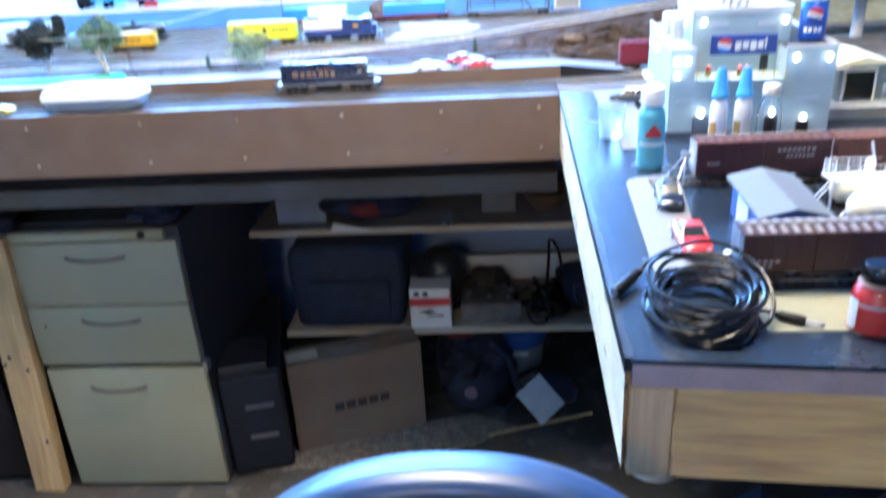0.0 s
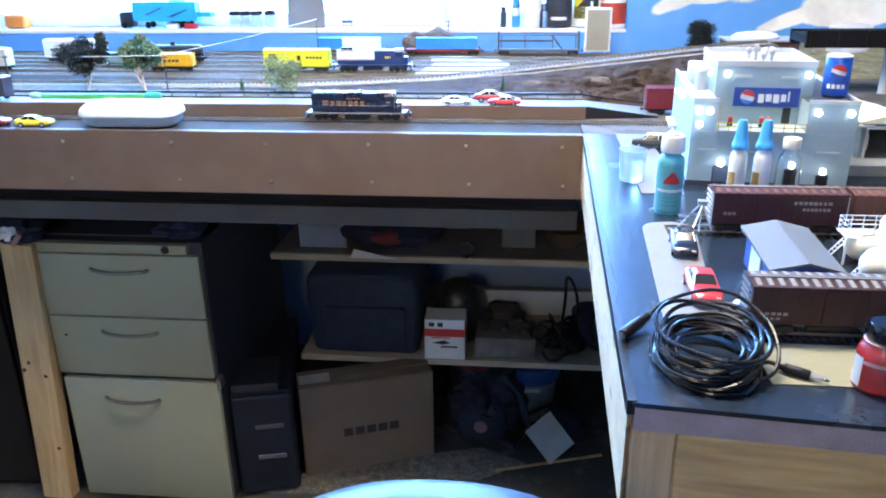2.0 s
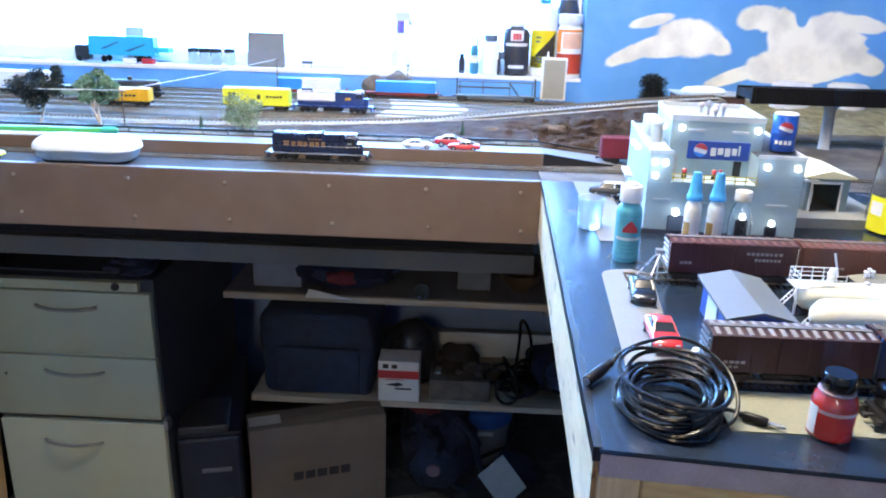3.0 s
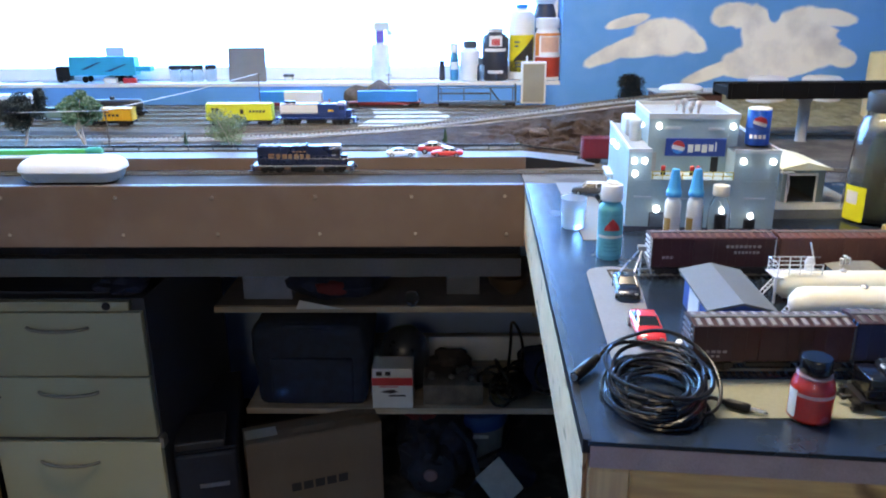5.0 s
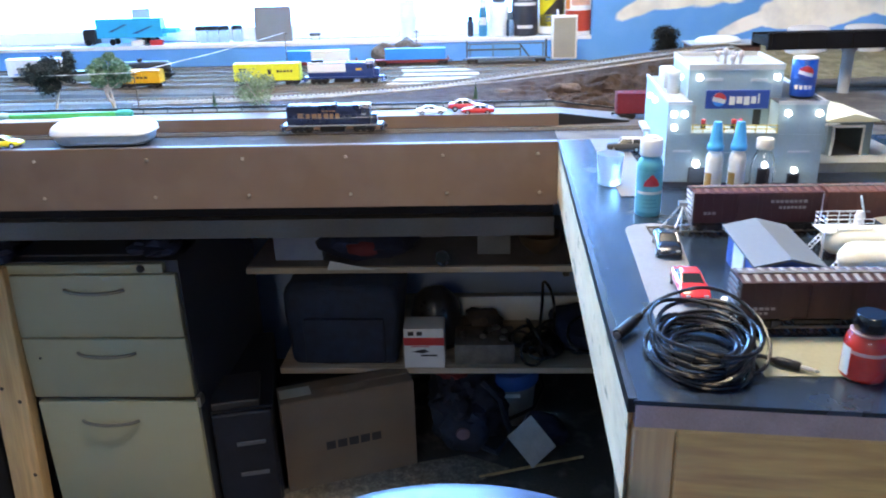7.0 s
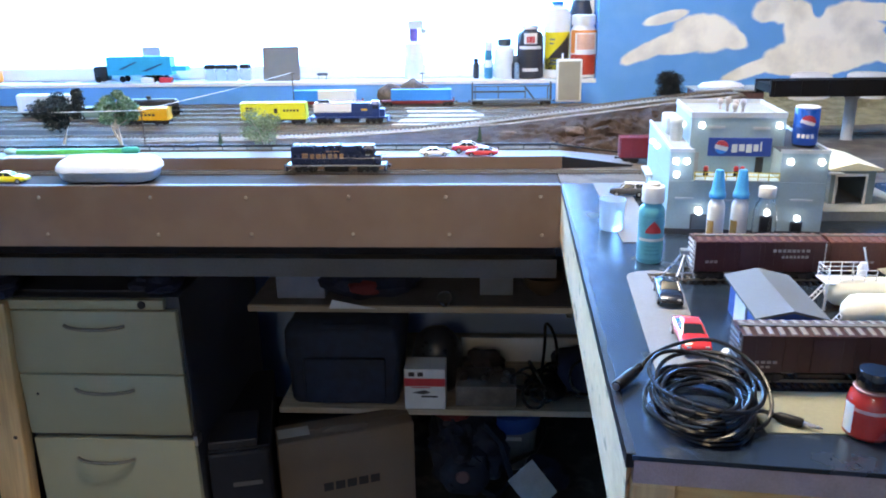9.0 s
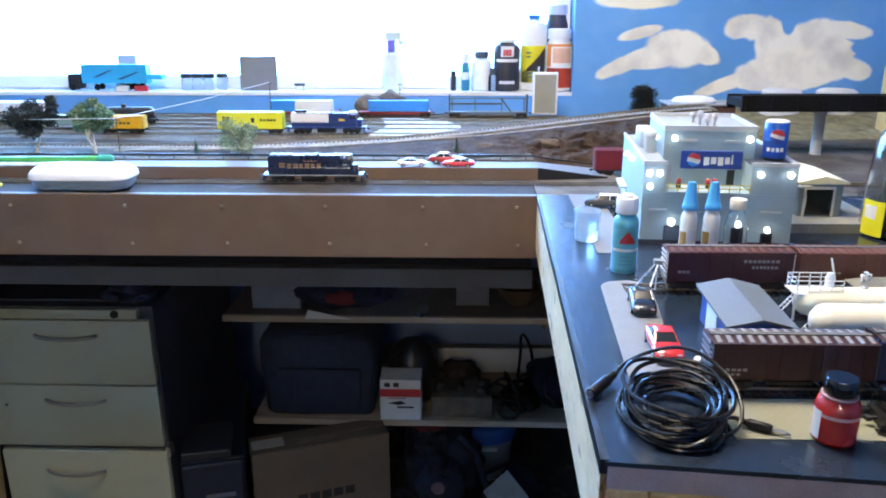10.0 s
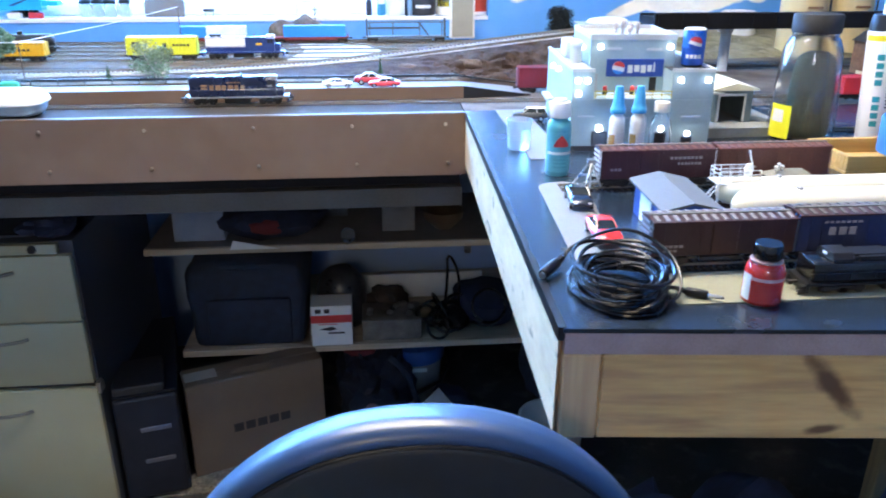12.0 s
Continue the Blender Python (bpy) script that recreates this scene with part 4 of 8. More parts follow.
def flatcar(m, label, length, deckmat, group="yard cars"):
    c = thing("flatcar", m, label, "train car", group)
    h = length / 2
    part("car_deck", rounded(-h, h, -0.0165, 0.0165, 0.0105, 0.0140, 0.0005, 1), deckmat, c)
    part("side_sill", boxes((-h * 0.7, h * 0.7, -0.0168, -0.0150, 0.0060, 0.0104), (-h * 0.7, h * 0.7, 0.0150, 0.0168, 0.0060, 0.0104)), deckmat, c)
    part("brake_stand", boxes((h - 0.004, h - 0.001, -0.004, 0.004, 0.0141, 0.0215)), deckmat, c)
    for s in (-1, 1):
        bogie(c, s * (h - 0.020))
        coupler(c, s * h, s)
    return c


def container(m, label, length, mat, height=0.031):
    c = thing("model_container", m, label, "container", "model containers")
    h = length / 2
    part("shell", rounded(-h, h, -0.0145, 0.0145, 0, height, 0.0006, 1), mat, c)
    n = int(length / 0.006)
    rib = mesh_of("side_rib", boxes((-0.0010, 0.0010, -0.0003, 0.0003, 0.002, height - 0.002)), mat)
    for i in range(1, n):
        for s in (-1, 1):
            q = new("side_rib", rib)
            q.parent, q.location = c, (-h + i * length / n, s * 0.0146, 0)
    return c


REDFLAT = material("maroon_flat_paint", (0.20, 0.025, 0.03), 0.5, var=0.12)
flatcar(pose(-0.165, 2.29, YH), "maroon model flatcar carrying a blue container", 0.215, REDFLAT)
container(pose(-0.155, 2.29, YH + 0.0142), "bright blue model container on a flatcar", 0.175, BRIGHTBLUE)
flatcar(pose(-0.455, 2.29, YH), "maroon model flatcar with two containers", 0.26, REDFLAT)
container(pose(-0.495, 2.29, YH + 0.0142), "bright blue model container on a flatcar", 0.075, BRIGHTBLUE)
container(pose(-0.404, 2.29, YH + 0.0142), "white model container beside a blue one", 0.110, WHITEP)

# grey framed flatcar
GREYBLUE = material("grey_blue_paint", (0.11, 0.14, 0.18), 0.5, var=0.12)
ff = flatcar(pose(0.108, 2.29, YH), "grey-blue framed flatcar with dark end bulkheads", 0.235, GREYBLUE)
for s in (-1, 1):
    part("bulkhead", rounded(s * 0.1130 - 0.002, s * 0.1130 + 0.002, -0.0160, 0.0160, 0.0142, 0.0620, 0.0005, 1), material("dark_bulkhead", (0.06, 0.07, 0.09), 0.5, var=0.15), ff, "dark end bulkhead")
part("top_chord", boxes((-0.110, 0.110, -0.002, 0.002, 0.0500, 0.0530)), GREYBLUE, ff)
for x in (-0.105, -0.038, 0.040, 0.105):
    part("centre_post", boxes((x - 0.0016, x + 0.0016, -0.0015, 0.0015, 0.0142, 0.0498)), GREYBLUE, ff)
part("mid_beam", boxes((-0.110, 0.040, -0.0172, -0.0152, 0.0352, 0.0400)), material("dark_bulkhead", (0.06, 0.07, 0.09), 0.5), ff)
part("brace", wire([(0.036, -0.0162, 0.0540), (0.066, -0.0162, 0.0150)], 0.0022, 4), material("dark_bulkhead", (0.06, 0.07, 0.09), 0.5), ff)

# black tank car
tc = flatcar(pose(-0.90, 2.125, YH), "black model tank car with a centre dome", 0.17, FRAMEM)
part("tank", turned([(0.004, -0.084), (0.012, -0.081), (0.0155, -0.076), (0.0155, 0.076), (0.012, 0.081), (0.004, 0.084)], 24, (0, 0, 0.0300), "x"), material("black_tank", (0.03, 0.028, 0.03), 0.4, var=0.2), tc, "", True)
part("dome", turned([(0.007, 0.040), (0.007, 0.0510), (0.005, 0.0525)], 16), FRAMEM, tc, "", True)

# model vehicles
def motorcar(m, label, length, paint, kind="coupe", category="toy car", group="model cars", roof=None, hood=None):
    """A toy car that faces +x: lofted body, glazed cabin with pillars, roof panel, lamps and wheels."""
    c = thing("toy_car", m, label, category, group)
    l, w, hgt, z = length / 2, length * 0.205, length * 0.265, length * 0.045
    belt = {"coupe": ((-1, 0.42), (-0.96, 0.60), (-0.72, 0.68), (-0.30, 0.66), (0.30, 0.65), (0.45, 0.63), (0.75, 0.57), (0.93, 0.48), (1, 0.34)),
            "suv": ((-1, 0.45), (-0.97, 0.72), (-0.60, 0.76), (-0.20, 0.76), (0.30, 0.75), (0.45, 0.74), (0.75, 0.70), (0.95, 0.62), (1, 0.40)),
            "pickup": ((-1, 0.45), (-0.98, 0.70), (-0.60, 0.70), (-0.20, 0.71), (0.30, 0.72), (0.48, 0.74), (0.75, 0.70), (0.95, 0.62), (1, 0.40))}[kind]
    bm = bmesh.new()
    rings = []
    for x, top in belt:
        end = max(0.0, (abs(x) - 0.75) / 0.25)
        hw = w * (1 - 0.16 * end * end)
        lo = 0.06 + 0.14 * end * end
        crown = top + 0.035
        ring = [(-0.84, lo), (-0.99, lo + 0.10), (-1.0, lo + 0.22), (-0.95, top * 0.9), (-0.86, top), (-0.45, crown), (0.45, crown), (0.86, top), (0.95, top * 0.9), (1.0, lo + 0.22), (0.99, lo + 0.10), (0.84, lo)]
        rings.append([bm.verts.new((x * l, u * hw, z + v * hgt)) for u, v in ring])
    for p, q in zip(rings, rings[1:]):
        for i in range(12):
            bm.faces.new((p[i], p[(i + 1) % 12], q[(i + 1) % 12], q[i]))
    bm.faces.new(rings[0])
    bm.faces.new(rings[-1])
    part("body", bm, paint, c, "", True)
    glassm = material("smoked_car_glass", (0.02, 0.025, 0.03), 0.08, var=0.05, bump=0)
    xb0, xb1, xt0, xt1, zt = {"coupe": (-0.74, 0.42, -0.34, 0.06, 1.02), "suv": (-0.95, 0.42, -0.84, 0.14, 1.22), "pickup": (-0.16, 0.46, -0.08, 0.24, 1.20)}[kind]
    zb = 0.62 if kind == "coupe" else 0.70
    low = [(xb0 * l, -0.84 * w), (xb1 * l, -0.80 * w), (xb1 * l, 0.80 * w), (xb0 * l, 0.84 * w)]
    up = [(xt0 * l, -0.64 * w), (xt1 * l, -0.62 * w), (xt1 * l, 0.62 * w), (xt0 * l, 0.64 * w)]
    bm = bmesh.new()
    a = [bm.verts.new((x, y, z + zb * hgt)) for x, y in low]
    b = [bm.verts.new((x, y, z + zt * hgt)) for x, y in up]
    bm.faces.new(a)
    bm.faces.new(b)
    for i in range(4):
        bm.faces.new((a[i], a[(i + 1) % 4], b[(i + 1) % 4], b[i]))
    part("cabin_glass", bm, glassm, c, "dark windows")
    for i in range(4):
        part("pillar", wire([(*low[i], z + zb * hgt), (*up[i], z + zt * hgt)], length * 0.011, 5), roof or paint, c)
    for k in (-1, 1):
        xm = (xt0 + xt1) / 2 - 0.02
        part("pillar", wire([(xm * l, k * 0.825 * w, z + zb * hgt), (xm * l, k * 0.635 * w, z + zt * hgt)], length * 0.010, 5), roof or paint, c)
    bm = bmesh.new()
    rows = []
    for i in range(6):
        x = (xt0 - 0.04) + (xt1 - xt0 + 0.07) * i / 5
        lift = 0.05 * math.sin(math.pi * (0.15 + 0.7 * i / 5))
        rows.append([bm.verts.new((x * l, u * w, z + (zt - 0.01 + lift * k) * hgt)) for u, k in ((-0.68, -0.4), (-0.60, 0.5), (0.0, 1.0), (0.60, 0.5), (0.68, -0.4), (0.0, -0.6))])
    for p, q in zip(rows, rows[1:]):
        for i in range(6):
            bm.faces.new((p[i], p[(i + 1) % 6], q[(i + 1) % 6], q[i]))
    bm.faces.new(rows[0])
    bm.faces.new(rows[-1])
    part("roof_panel", bm, roof or paint, c, "", True)
    if hood:
        part("hood_panel", extruded([(0.47 * l, z + 0.668 * hgt), (0.75 * l, z + 0.612 * hgt), (0.90 * l, z + 0.54 * hgt), (0.90 * l, z + 0.52 * hgt), (0.47 * l, z + 0.640 * hgt)], -0.44 * w, 0.44 * w), hood, c)
    for k in (-1, 1):
        part("headlight", rounded(l * 0.945, l * 0.992, k * w * 0.60 - w * 0.15, k * w * 0.60 + w * 0.15, z + hgt * 0.34, z + hgt * 0.45, length * 0.004, 1), SILVER, c)
        part("tail_lamp", rounded(-l * 0.995, -l * 0.955, k * w * 0.58 - w * 0.16, k * w * 0.58 + w * 0.16, z + hgt * 0.42, z + hgt * 0.52, length * 0.003, 1), DEEPREDLAMP, c)
    part("grille", rounded(l * 0.955, l * 0.996, -w * 0.40, w * 0.40, z + hgt * 0.24, z + hgt * 0.36, length * 0.003, 1), BLACK, c)
    r = length * 0.078
    for sx in (-0.60, 0.62):
        for k in (-1, 1):
            wh = part("wheel", turned([(r * 0.86, -length * 0.025), (r, -length * 0.02), (r, length * 0.02), (r * 0.86, length * 0.025)], 18, (sx * l, k * w * 0.90, r), "y"), RUBBER, c, "", True)
            part("hub", turned([(r * 0.60, -length * 0.004), (r * 0.52, length * 0.004)], 12, (sx * l, k * (w * 0.90 + length * 0.0255), r), "y"), STEEL, wh)
    return c


DEEPREDLAMP = material("tail_lamp_red", (0.30, 0.01, 0.012), 0.25, var=0.05)
RZ = HIGH - 0.0029
motorcar(pose(-0.066, 1.580, RZ, 0, 0, 4) @ Matrix.Diagonal((1, 1, 0.86, 1)), "small white model coupe on the grey road", 0.062, WHITEP, "coupe")
motorcar(pose(0.004, 1.612, RZ, 0, 0, 0), "small dark red model car with pinkish white roof on the road", 0.072, material("crimson_car_paint", (0.38, 0.02, 0.04), 0.3, var=0.06, coat=0.4), "coupe", roof=WHITEP)
motorcar(pose(0.030, 1.574, RZ, 0, 0, 176) @ Matrix.Diagonal((1, 1, 0.88, 1)), "small red model coupe with white roof and hood on the road", 0.066, REDP, "coupe", roof=WHITEP, hood=WHITEP)
CARYEL = material("yellow_car_paint", (0.80, 0.66, 0.02), 0.3, var=0.05, coat=0.4)
motorcar(pose(-0.884, 1.430, DECK + 0.0005, 0, 0, 3), "bright yellow toy car by the deck edge", 0.070, CARYEL, "coupe")
motorcar(pose(-0.975, 1.435, DECK + 0.0005, 0, 0, -4), "dark red toy car behind the yellow one", 0.072, material("dark_red_paint", (0.32, 0.02, 0.03), 0.3, var=0.05, coat=0.4), "coupe", roof=WHITEP)
motorcar(pose(-1.02, 2.045, HIGH + 0.009, 0, 0, 0), "grey-green model car standing among the yard tracks", 0.085, material("grey_green_paint", (0.16, 0.24, 0.22), 0.4), "suv")

# dark trailer on the road
tr = thing("model_trailer", pose(-1.105, 1.588, RZ), "dark model truck trailer on the road", "toy truck")
part("trailer_box", rounded(-0.07, 0.07, -0.017, 0.017, 0.010, 0.050, 0.001, 1), material("dark_slate_paint", (0.05, 0.05, 0.075), 0.4), tr)
part("roof", boxes((-0.069, 0.069, -0.0165, 0.0165, 0.0502, 0.0515)), WHITEP, tr)
for x in (-0.045, -0.03, 0.05):
    for s in (-1, 1):
        part("wheel", turned([(0.0055, -0.002), (0.006, 0.002)], 14, (x, s * 0.0150, 0.006), "y"), RUBBER, tr, "", True)

# trees
def tree(m, label, height, spread, leafmat, barkmat, seed, trunks=2, clumps=9, leaves=1500, crown=0.42, wide=1.0, fat=1.0, extra=()):
    rnd = random.Random(seed)
    c = thing("model_tree", m, label, "tree", "model trees")
    bm = bmesh.new()
    centres = []
    for i in range(clumps):
        a = rnd.uniform(0, 2 * math.pi)
        r = spread * rnd.uniform(0.15, 0.85)
        centres.append((Vector((r * math.cos(a) * wide, r * math.sin(a) * 0.8, height * rnd.uniform(crown + 0.08, 0.93))), rnd.uniform(0.40, 0.62) * spread * fat))
    centres += [(Vector(p), r) for p, r in extra]
    for k in range(trunks):
        base = Vector((rnd.uniform(-0.1, 0.1) * spread * (k > 0), 0, -0.002))
        fork = None
        for i in range(k, len(centres), trunks):
            tip = centres[i][0]
            if fork is None:
                mid = base.lerp(tip, 0.55) + Vector((rnd.uniform(-1, 1), rnd.uniform(-1, 1), 0)) * spread * 0.12
                pts, sizes, fork = [base, base.lerp(mid, 0.5), mid, tip], (1.0, 0.8, 0.6, 0.2), mid
            else:
                pts, sizes = [fork, fork.lerp(tip, 0.4), fork.lerp(tip, 0.75), tip], (0.5, 0.4, 0.3, 0.15)
            n = len(bm.verts)
            tube(bm, pts, height * 0.034, 5)
            bm.verts.ensure_lookup_table()
            for j, v in enumerate(bm.verts[n:]):
                p = pts[min(j // 5, 3)]
                v.co = p + (v.co - p) * sizes[min(j // 5, 3)]
    part("trunk", bm, barkmat, c)
    verts, faces = [], []
    for _ in range(leaves):
        cen, r = rnd.choice(centres)
        d = Vector((rnd.gauss(0, 1), rnd.gauss(0, 1), rnd.gauss(0, 1))).normalized() * r * rnd.uniform(0.35, 1.08)
        d.z *= 0.8
        p = cen + d
        s = height * rnd.uniform(0.018, 0.040)
        a = Vector((rnd.gauss(0, 1), rnd.gauss(0, 1), rnd.gauss(0, 1))).normalized() * s
        b = Vector((rnd.gauss(0, 1), rnd.gauss(0, 1), rnd.gauss(0, 1))).normalized() * s
        k = len(verts)
        verts += [p - a, p + b * 0.6, p + a, p - b * 0.6]
        faces.append((k, k + 1, k + 2, k + 3))
    me = bpy.data.meshes.new("crown")
    me.from_pydata(verts, [], faces)
    me.materials.append(leafmat)
    ob = new("crown", me)
    ob.parent = c
    return c


LEAFD = material("dark_foliage", (0.032, 0.044, 0.047), 0.9, var=0.5, scale=60)
LEAFG = material("green_foliage", (0.085, 0.17, 0.085), 0.9, var=0.5, scale=60, second=(0.24, 0.35, 0.25))
LEAFP = material("pale_green_foliage", (0.17, 0.24, 0.12), 0.9, var=0.4, scale=60, second=(0.30, 0.36, 0.24))
CONIFER = material("conifer_green", (0.025, 0.06, 0.03), 0.9, var=0.4, scale=80)
BARKL = material("pale_bark", (0.48, 0.40, 0.32), 0.8, var=0.2, scale=90)
BARKD = material("dark_bark", (0.10, 0.075, 0.06), 0.85, var=0.3, scale=90)
tree(pose(-0.918, 1.695, HIGH), "dark-leaved model tree behind the road", 0.110, 0.046, LEAFD, BARKL, 3, 1, 13, 9500, 0.38, 1.0, 0.95, (((0.050, 0, 0.118), 0.012), ((0.050, 0, 0.104), 0.015), ((0.047, 0, 0.088), 0.015), ((0.040, 0, 0.074), 0.016)))
tree(pose(-0.782, 1.695, HIGH), "green model tree on two pale trunks", 0.108, 0.036, LEAFG, BARKL, 11, 2, 9, 9500, 0.46, 1.1, 0.95, (((0.006, 0, 0.114), 0.012), ((-0.036, 0, 0.086), 0.015), ((0.034, 0, 0.068), 0.016), ((0.020, 0, 0.098), 0.015)))
tree(pose(-0.445, 1.670, HIGH), "pale green bushy model tree behind the locomotive", 0.076, 0.043, LEAFP, BARKL, 17, 2, 10, 3600, 0.25)
tree(pose(0.505, 2.035, 1.076), "round dark model bush on the hill", 0.064, 0.027, material("black_foliage", (0.010, 0.011, 0.010), 0.95, var=0.4, scale=60), BARKD, 24, 1, 40, 18000, 0.14, 1.0, 1.35)
tree(pose(0.735, 1.30, DECK), "dark scraggly model bush behind the factory", 0.05, 0.03, LEAFD, BARKD, 29, 1, 7, 500, 0.1)
tree(pose(-0.205, 2.37, HIGH), "brown dry model bush against the wall", 0.045, 0.045, material("dry_brush", (0.16, 0.13, 0.09), 0.9, var=0.4), BARKD, 31, 1, 8, 700, 0.05, 1.4)
for x, y, z, h in ((-0.553, 1.690, HIGH, 0.031), (0.024, 1.705, HIGH - 0.002, 0.040)):
    c = thing("model_conifer", pose(x, y, z), "tiny dark green model conifer", "tree", "model conifers")
    part("trunk", turned([(0.001, -0.001), (0.001, 0.006)], 6), BARKD, c)
    rnd = random.Random(int(x * 1000))
    bm = bmesh.new()
    for k in range(7):
        r, z0 = 0.0085 * (1 - k / 7.5), 0.003 + k * h / 7.6
        top = bm.verts.new((0, 0, z0 + h / 4.5))
        ring = [bm.verts.new((r * (1 if i % 2 else 0.6) * rnd.uniform(0.8, 1.1) * math.cos(i * math.pi / 7), r * (1 if i % 2 else 0.6) * math.sin(i * math.pi / 7), z0 - (0.0015 if i % 2 else 0))) for i in range(14)]
        for i in range(14):
            bm.faces.new((ring[i], ring[(i + 1) % 14], top))
    part("needles", bm, CONIFER, c)

# line poles with slack white thread
for x, y, h in ((-0.715, 1.668, 0.083), (-0.522, 2.245, 0.110), (-0.157, 2.37, 0.095), (-1.085, 1.668, 0.083)):
    p = thing("line_pole", pose(x, y, HIGH), "thin dark model telegraph pole", "pole", "line poles")
    part("mast", turned([(0.0016, -0.001), (0.0012, h)], 8), BARKD, p)
    part("cross_arm", boxes((-0.008, 0.008, -0.0008, 0.0008, h - 0.006, h - 0.004)), BARKD, p)
THREAD = material("white_thread", (0.75, 0.77, 0.80), 0.4, var=0.05)
ln = thing("thread_line", pose(0, 0, 0), "slack white thread strung between model poles", "thread")
part("strand", wire([(-1.45, 1.655, HIGH + 0.082), (-1.085, 1.668, HIGH + 0.081), (-0.90, 1.668, HIGH + 0.079), (-0.716, 1.668, HIGH + 0.082)], 0.0009, 5), THREAD, ln)
part("strand", wire([(-0.716, 1.668, HIGH + 0.082), (-0.62, 1.95, HIGH + 0.091), (-0.522, 2.245, HIGH + 0.108)], 0.0009, 5), THREAD, ln)

# relay box on legs
rb = thing("relay_box", pose(0.2735, 2.30, HIGH - 0.003), "grey-fronted white model switch box on two legs", "switch box")
part("cabinet", rounded(-0.0365, 0.0365, -0.010, 0.010, 0.014, 0.135, 0.0025, 2), WHITE, rb)
part("panel", rounded(-0.0305, 0.0305, -0.0122, -0.0102, 0.020, 0.129, 0.0005, 1), material("grey_olive_panel", (0.33, 0.32, 0.27), 0.6, var=0.06), rb, "grey panel")
for s in (-1, 1):
    part("leg", boxes((s * 0.024 - 0.002, s * 0.024 + 0.002, -0.002, 0.002, 0.0, 0.0158)), WHITE, rb)
part("mast", turned([(0.003, 0.1352), (0.003, 0.151)], 8, (-0.02, 0, 0)), WHITE, rb)

# soft white case, green tool
case = thing("pencil_case", pose(-0.688, 1.446, DECK + 0.0042), "white rounded plastic case lying on the front track", "case")
def pill(hx, hy, r, n=10):
    out = []
    for cx, cy, a0 in ((hx - r, hy - r, 0), (-hx + r, hy - r, 90), (-hx + r, -hy + r, 180), (hx - r, -hy + r, 270)):
        for k in range(n + 1):
            a = radians(a0 + 90 * k / n)
            out.append((cx + r * math.cos(a), cy + r * math.sin(a)))
    return out
def shell(levels, hx, hy):
    """A soft-cornered shell from stacked rounded outlines: (height, inset)."""
    bm = bmesh.new()
    rings = []
    for z, k in levels:
        rings.append([bm.verts.new((x, y, z)) for x, y in pill(hx - k, hy - k, 0.030 - k * 0.4, 10)])
    for a, b in zip(rings, rings[1:]):
        for i in range(len(a)):
            bm.faces.new((a[i], a[(i + 1) % len(a)], b[(i + 1) % len(b)], b[i]))
    bm.faces.new(rings[0])
    bm.faces.new(rings[-1])
    return bm
CASEW = material("milky_white_plastic", (0.74, 0.77, 0.80), 0.3, var=0.03)
CASEB = material("pale_blue_plastic", (0.42, 0.52, 0.62), 0.3, var=0.04)
part("lower_shell", shell([(0.0, 0.010), (0.003, 0.006), (0.009, 0.002), (0.019, 0.0)], 0.094, 0.042), CASEB, case, "pale blue lower shell", True)
part("lid", shell([(0.0195, 0.0), (0.022, -0.002), (0.030, -0.001), (0.036, 0.003), (0.041, 0.009), (0.044, 0.016), (0.045, 0.024)], 0.096, 0.044), CASEW, case, "milky white lid", True)
GREENP = material("green_plastic", (0.10, 0.52, 0.12), 0.35, var=0.06)
tool = thing("green_brush", pose(-0.858, 1.60, RZ, 0, 0, 2), "green plastic brush with a clear round end on the road", "brush")
part("handle", extruded([(-0.11, -0.004), (-0.02, -0.006), (0.09, -0.005), (0.135, -0.004), (0.135, 0.004), (0.09, 0.005), (-0.02, 0.007), (-0.11, 0.004)], 0.003, 0.013, "xy", 0.0015, 2), GREENP, tool, "", True)
part("cap", turned([(0.0045, 0.120), (0.008, 0.126), (0.008, 0.150), (0.005, 0.156)], 14, (0, 0, 0.009), "x"), material("teal_plastic", (0.05, 0.38, 0.24), 0.3), tool, "", True)
part("round_end", turned([(0.003, -0.136), (0.006, -0.132), (0.0075, -0.124), (0.006, -0.114), (0.004, -0.108)], 18, (0, 0, 0.0095), "x"), material("mint_plastic", (0.40, 0.62, 0.55), 0.25), tool, "", True)
part("tray", rounded(-0.12, 0.06, -0.034, -0.010, 0.0005, 0.0035, 0.0008, 1), CASEW, tool)
rk = thing("rock_pile", pose(-0.204, 2.345, HIGH) @ Matrix.Diagonal((1.4, 1.0, 1.15, 1)), "small heap of brown scenery rock by the wall", "rock")
for k, (x, y, r) in enumerate(((-0.03, 0.0, 0.026), (0.015, 0.004, 0.030), (0.045, -0.004, 0.018))):
    bm = bmesh.new()
    bmesh.ops.create_icosphere(bm, subdivisions=3, radius=r)
    for v in bm.verts:
        v.co *= 1 + 0.35 * noise.noise(v.co * 50 + Vector((k, 0, 0)))
        v.co = Vector((v.co.x * 1.2 + x, v.co.y * 0.6 + y, max(0, v.co.z * 1.15 + r * 0.9)))
    part("rock", bm, material("grey_tan_rock", (0.17, 0.145, 0.125), 0.95, spec=0.1, var=0.3, scale=40), rk)
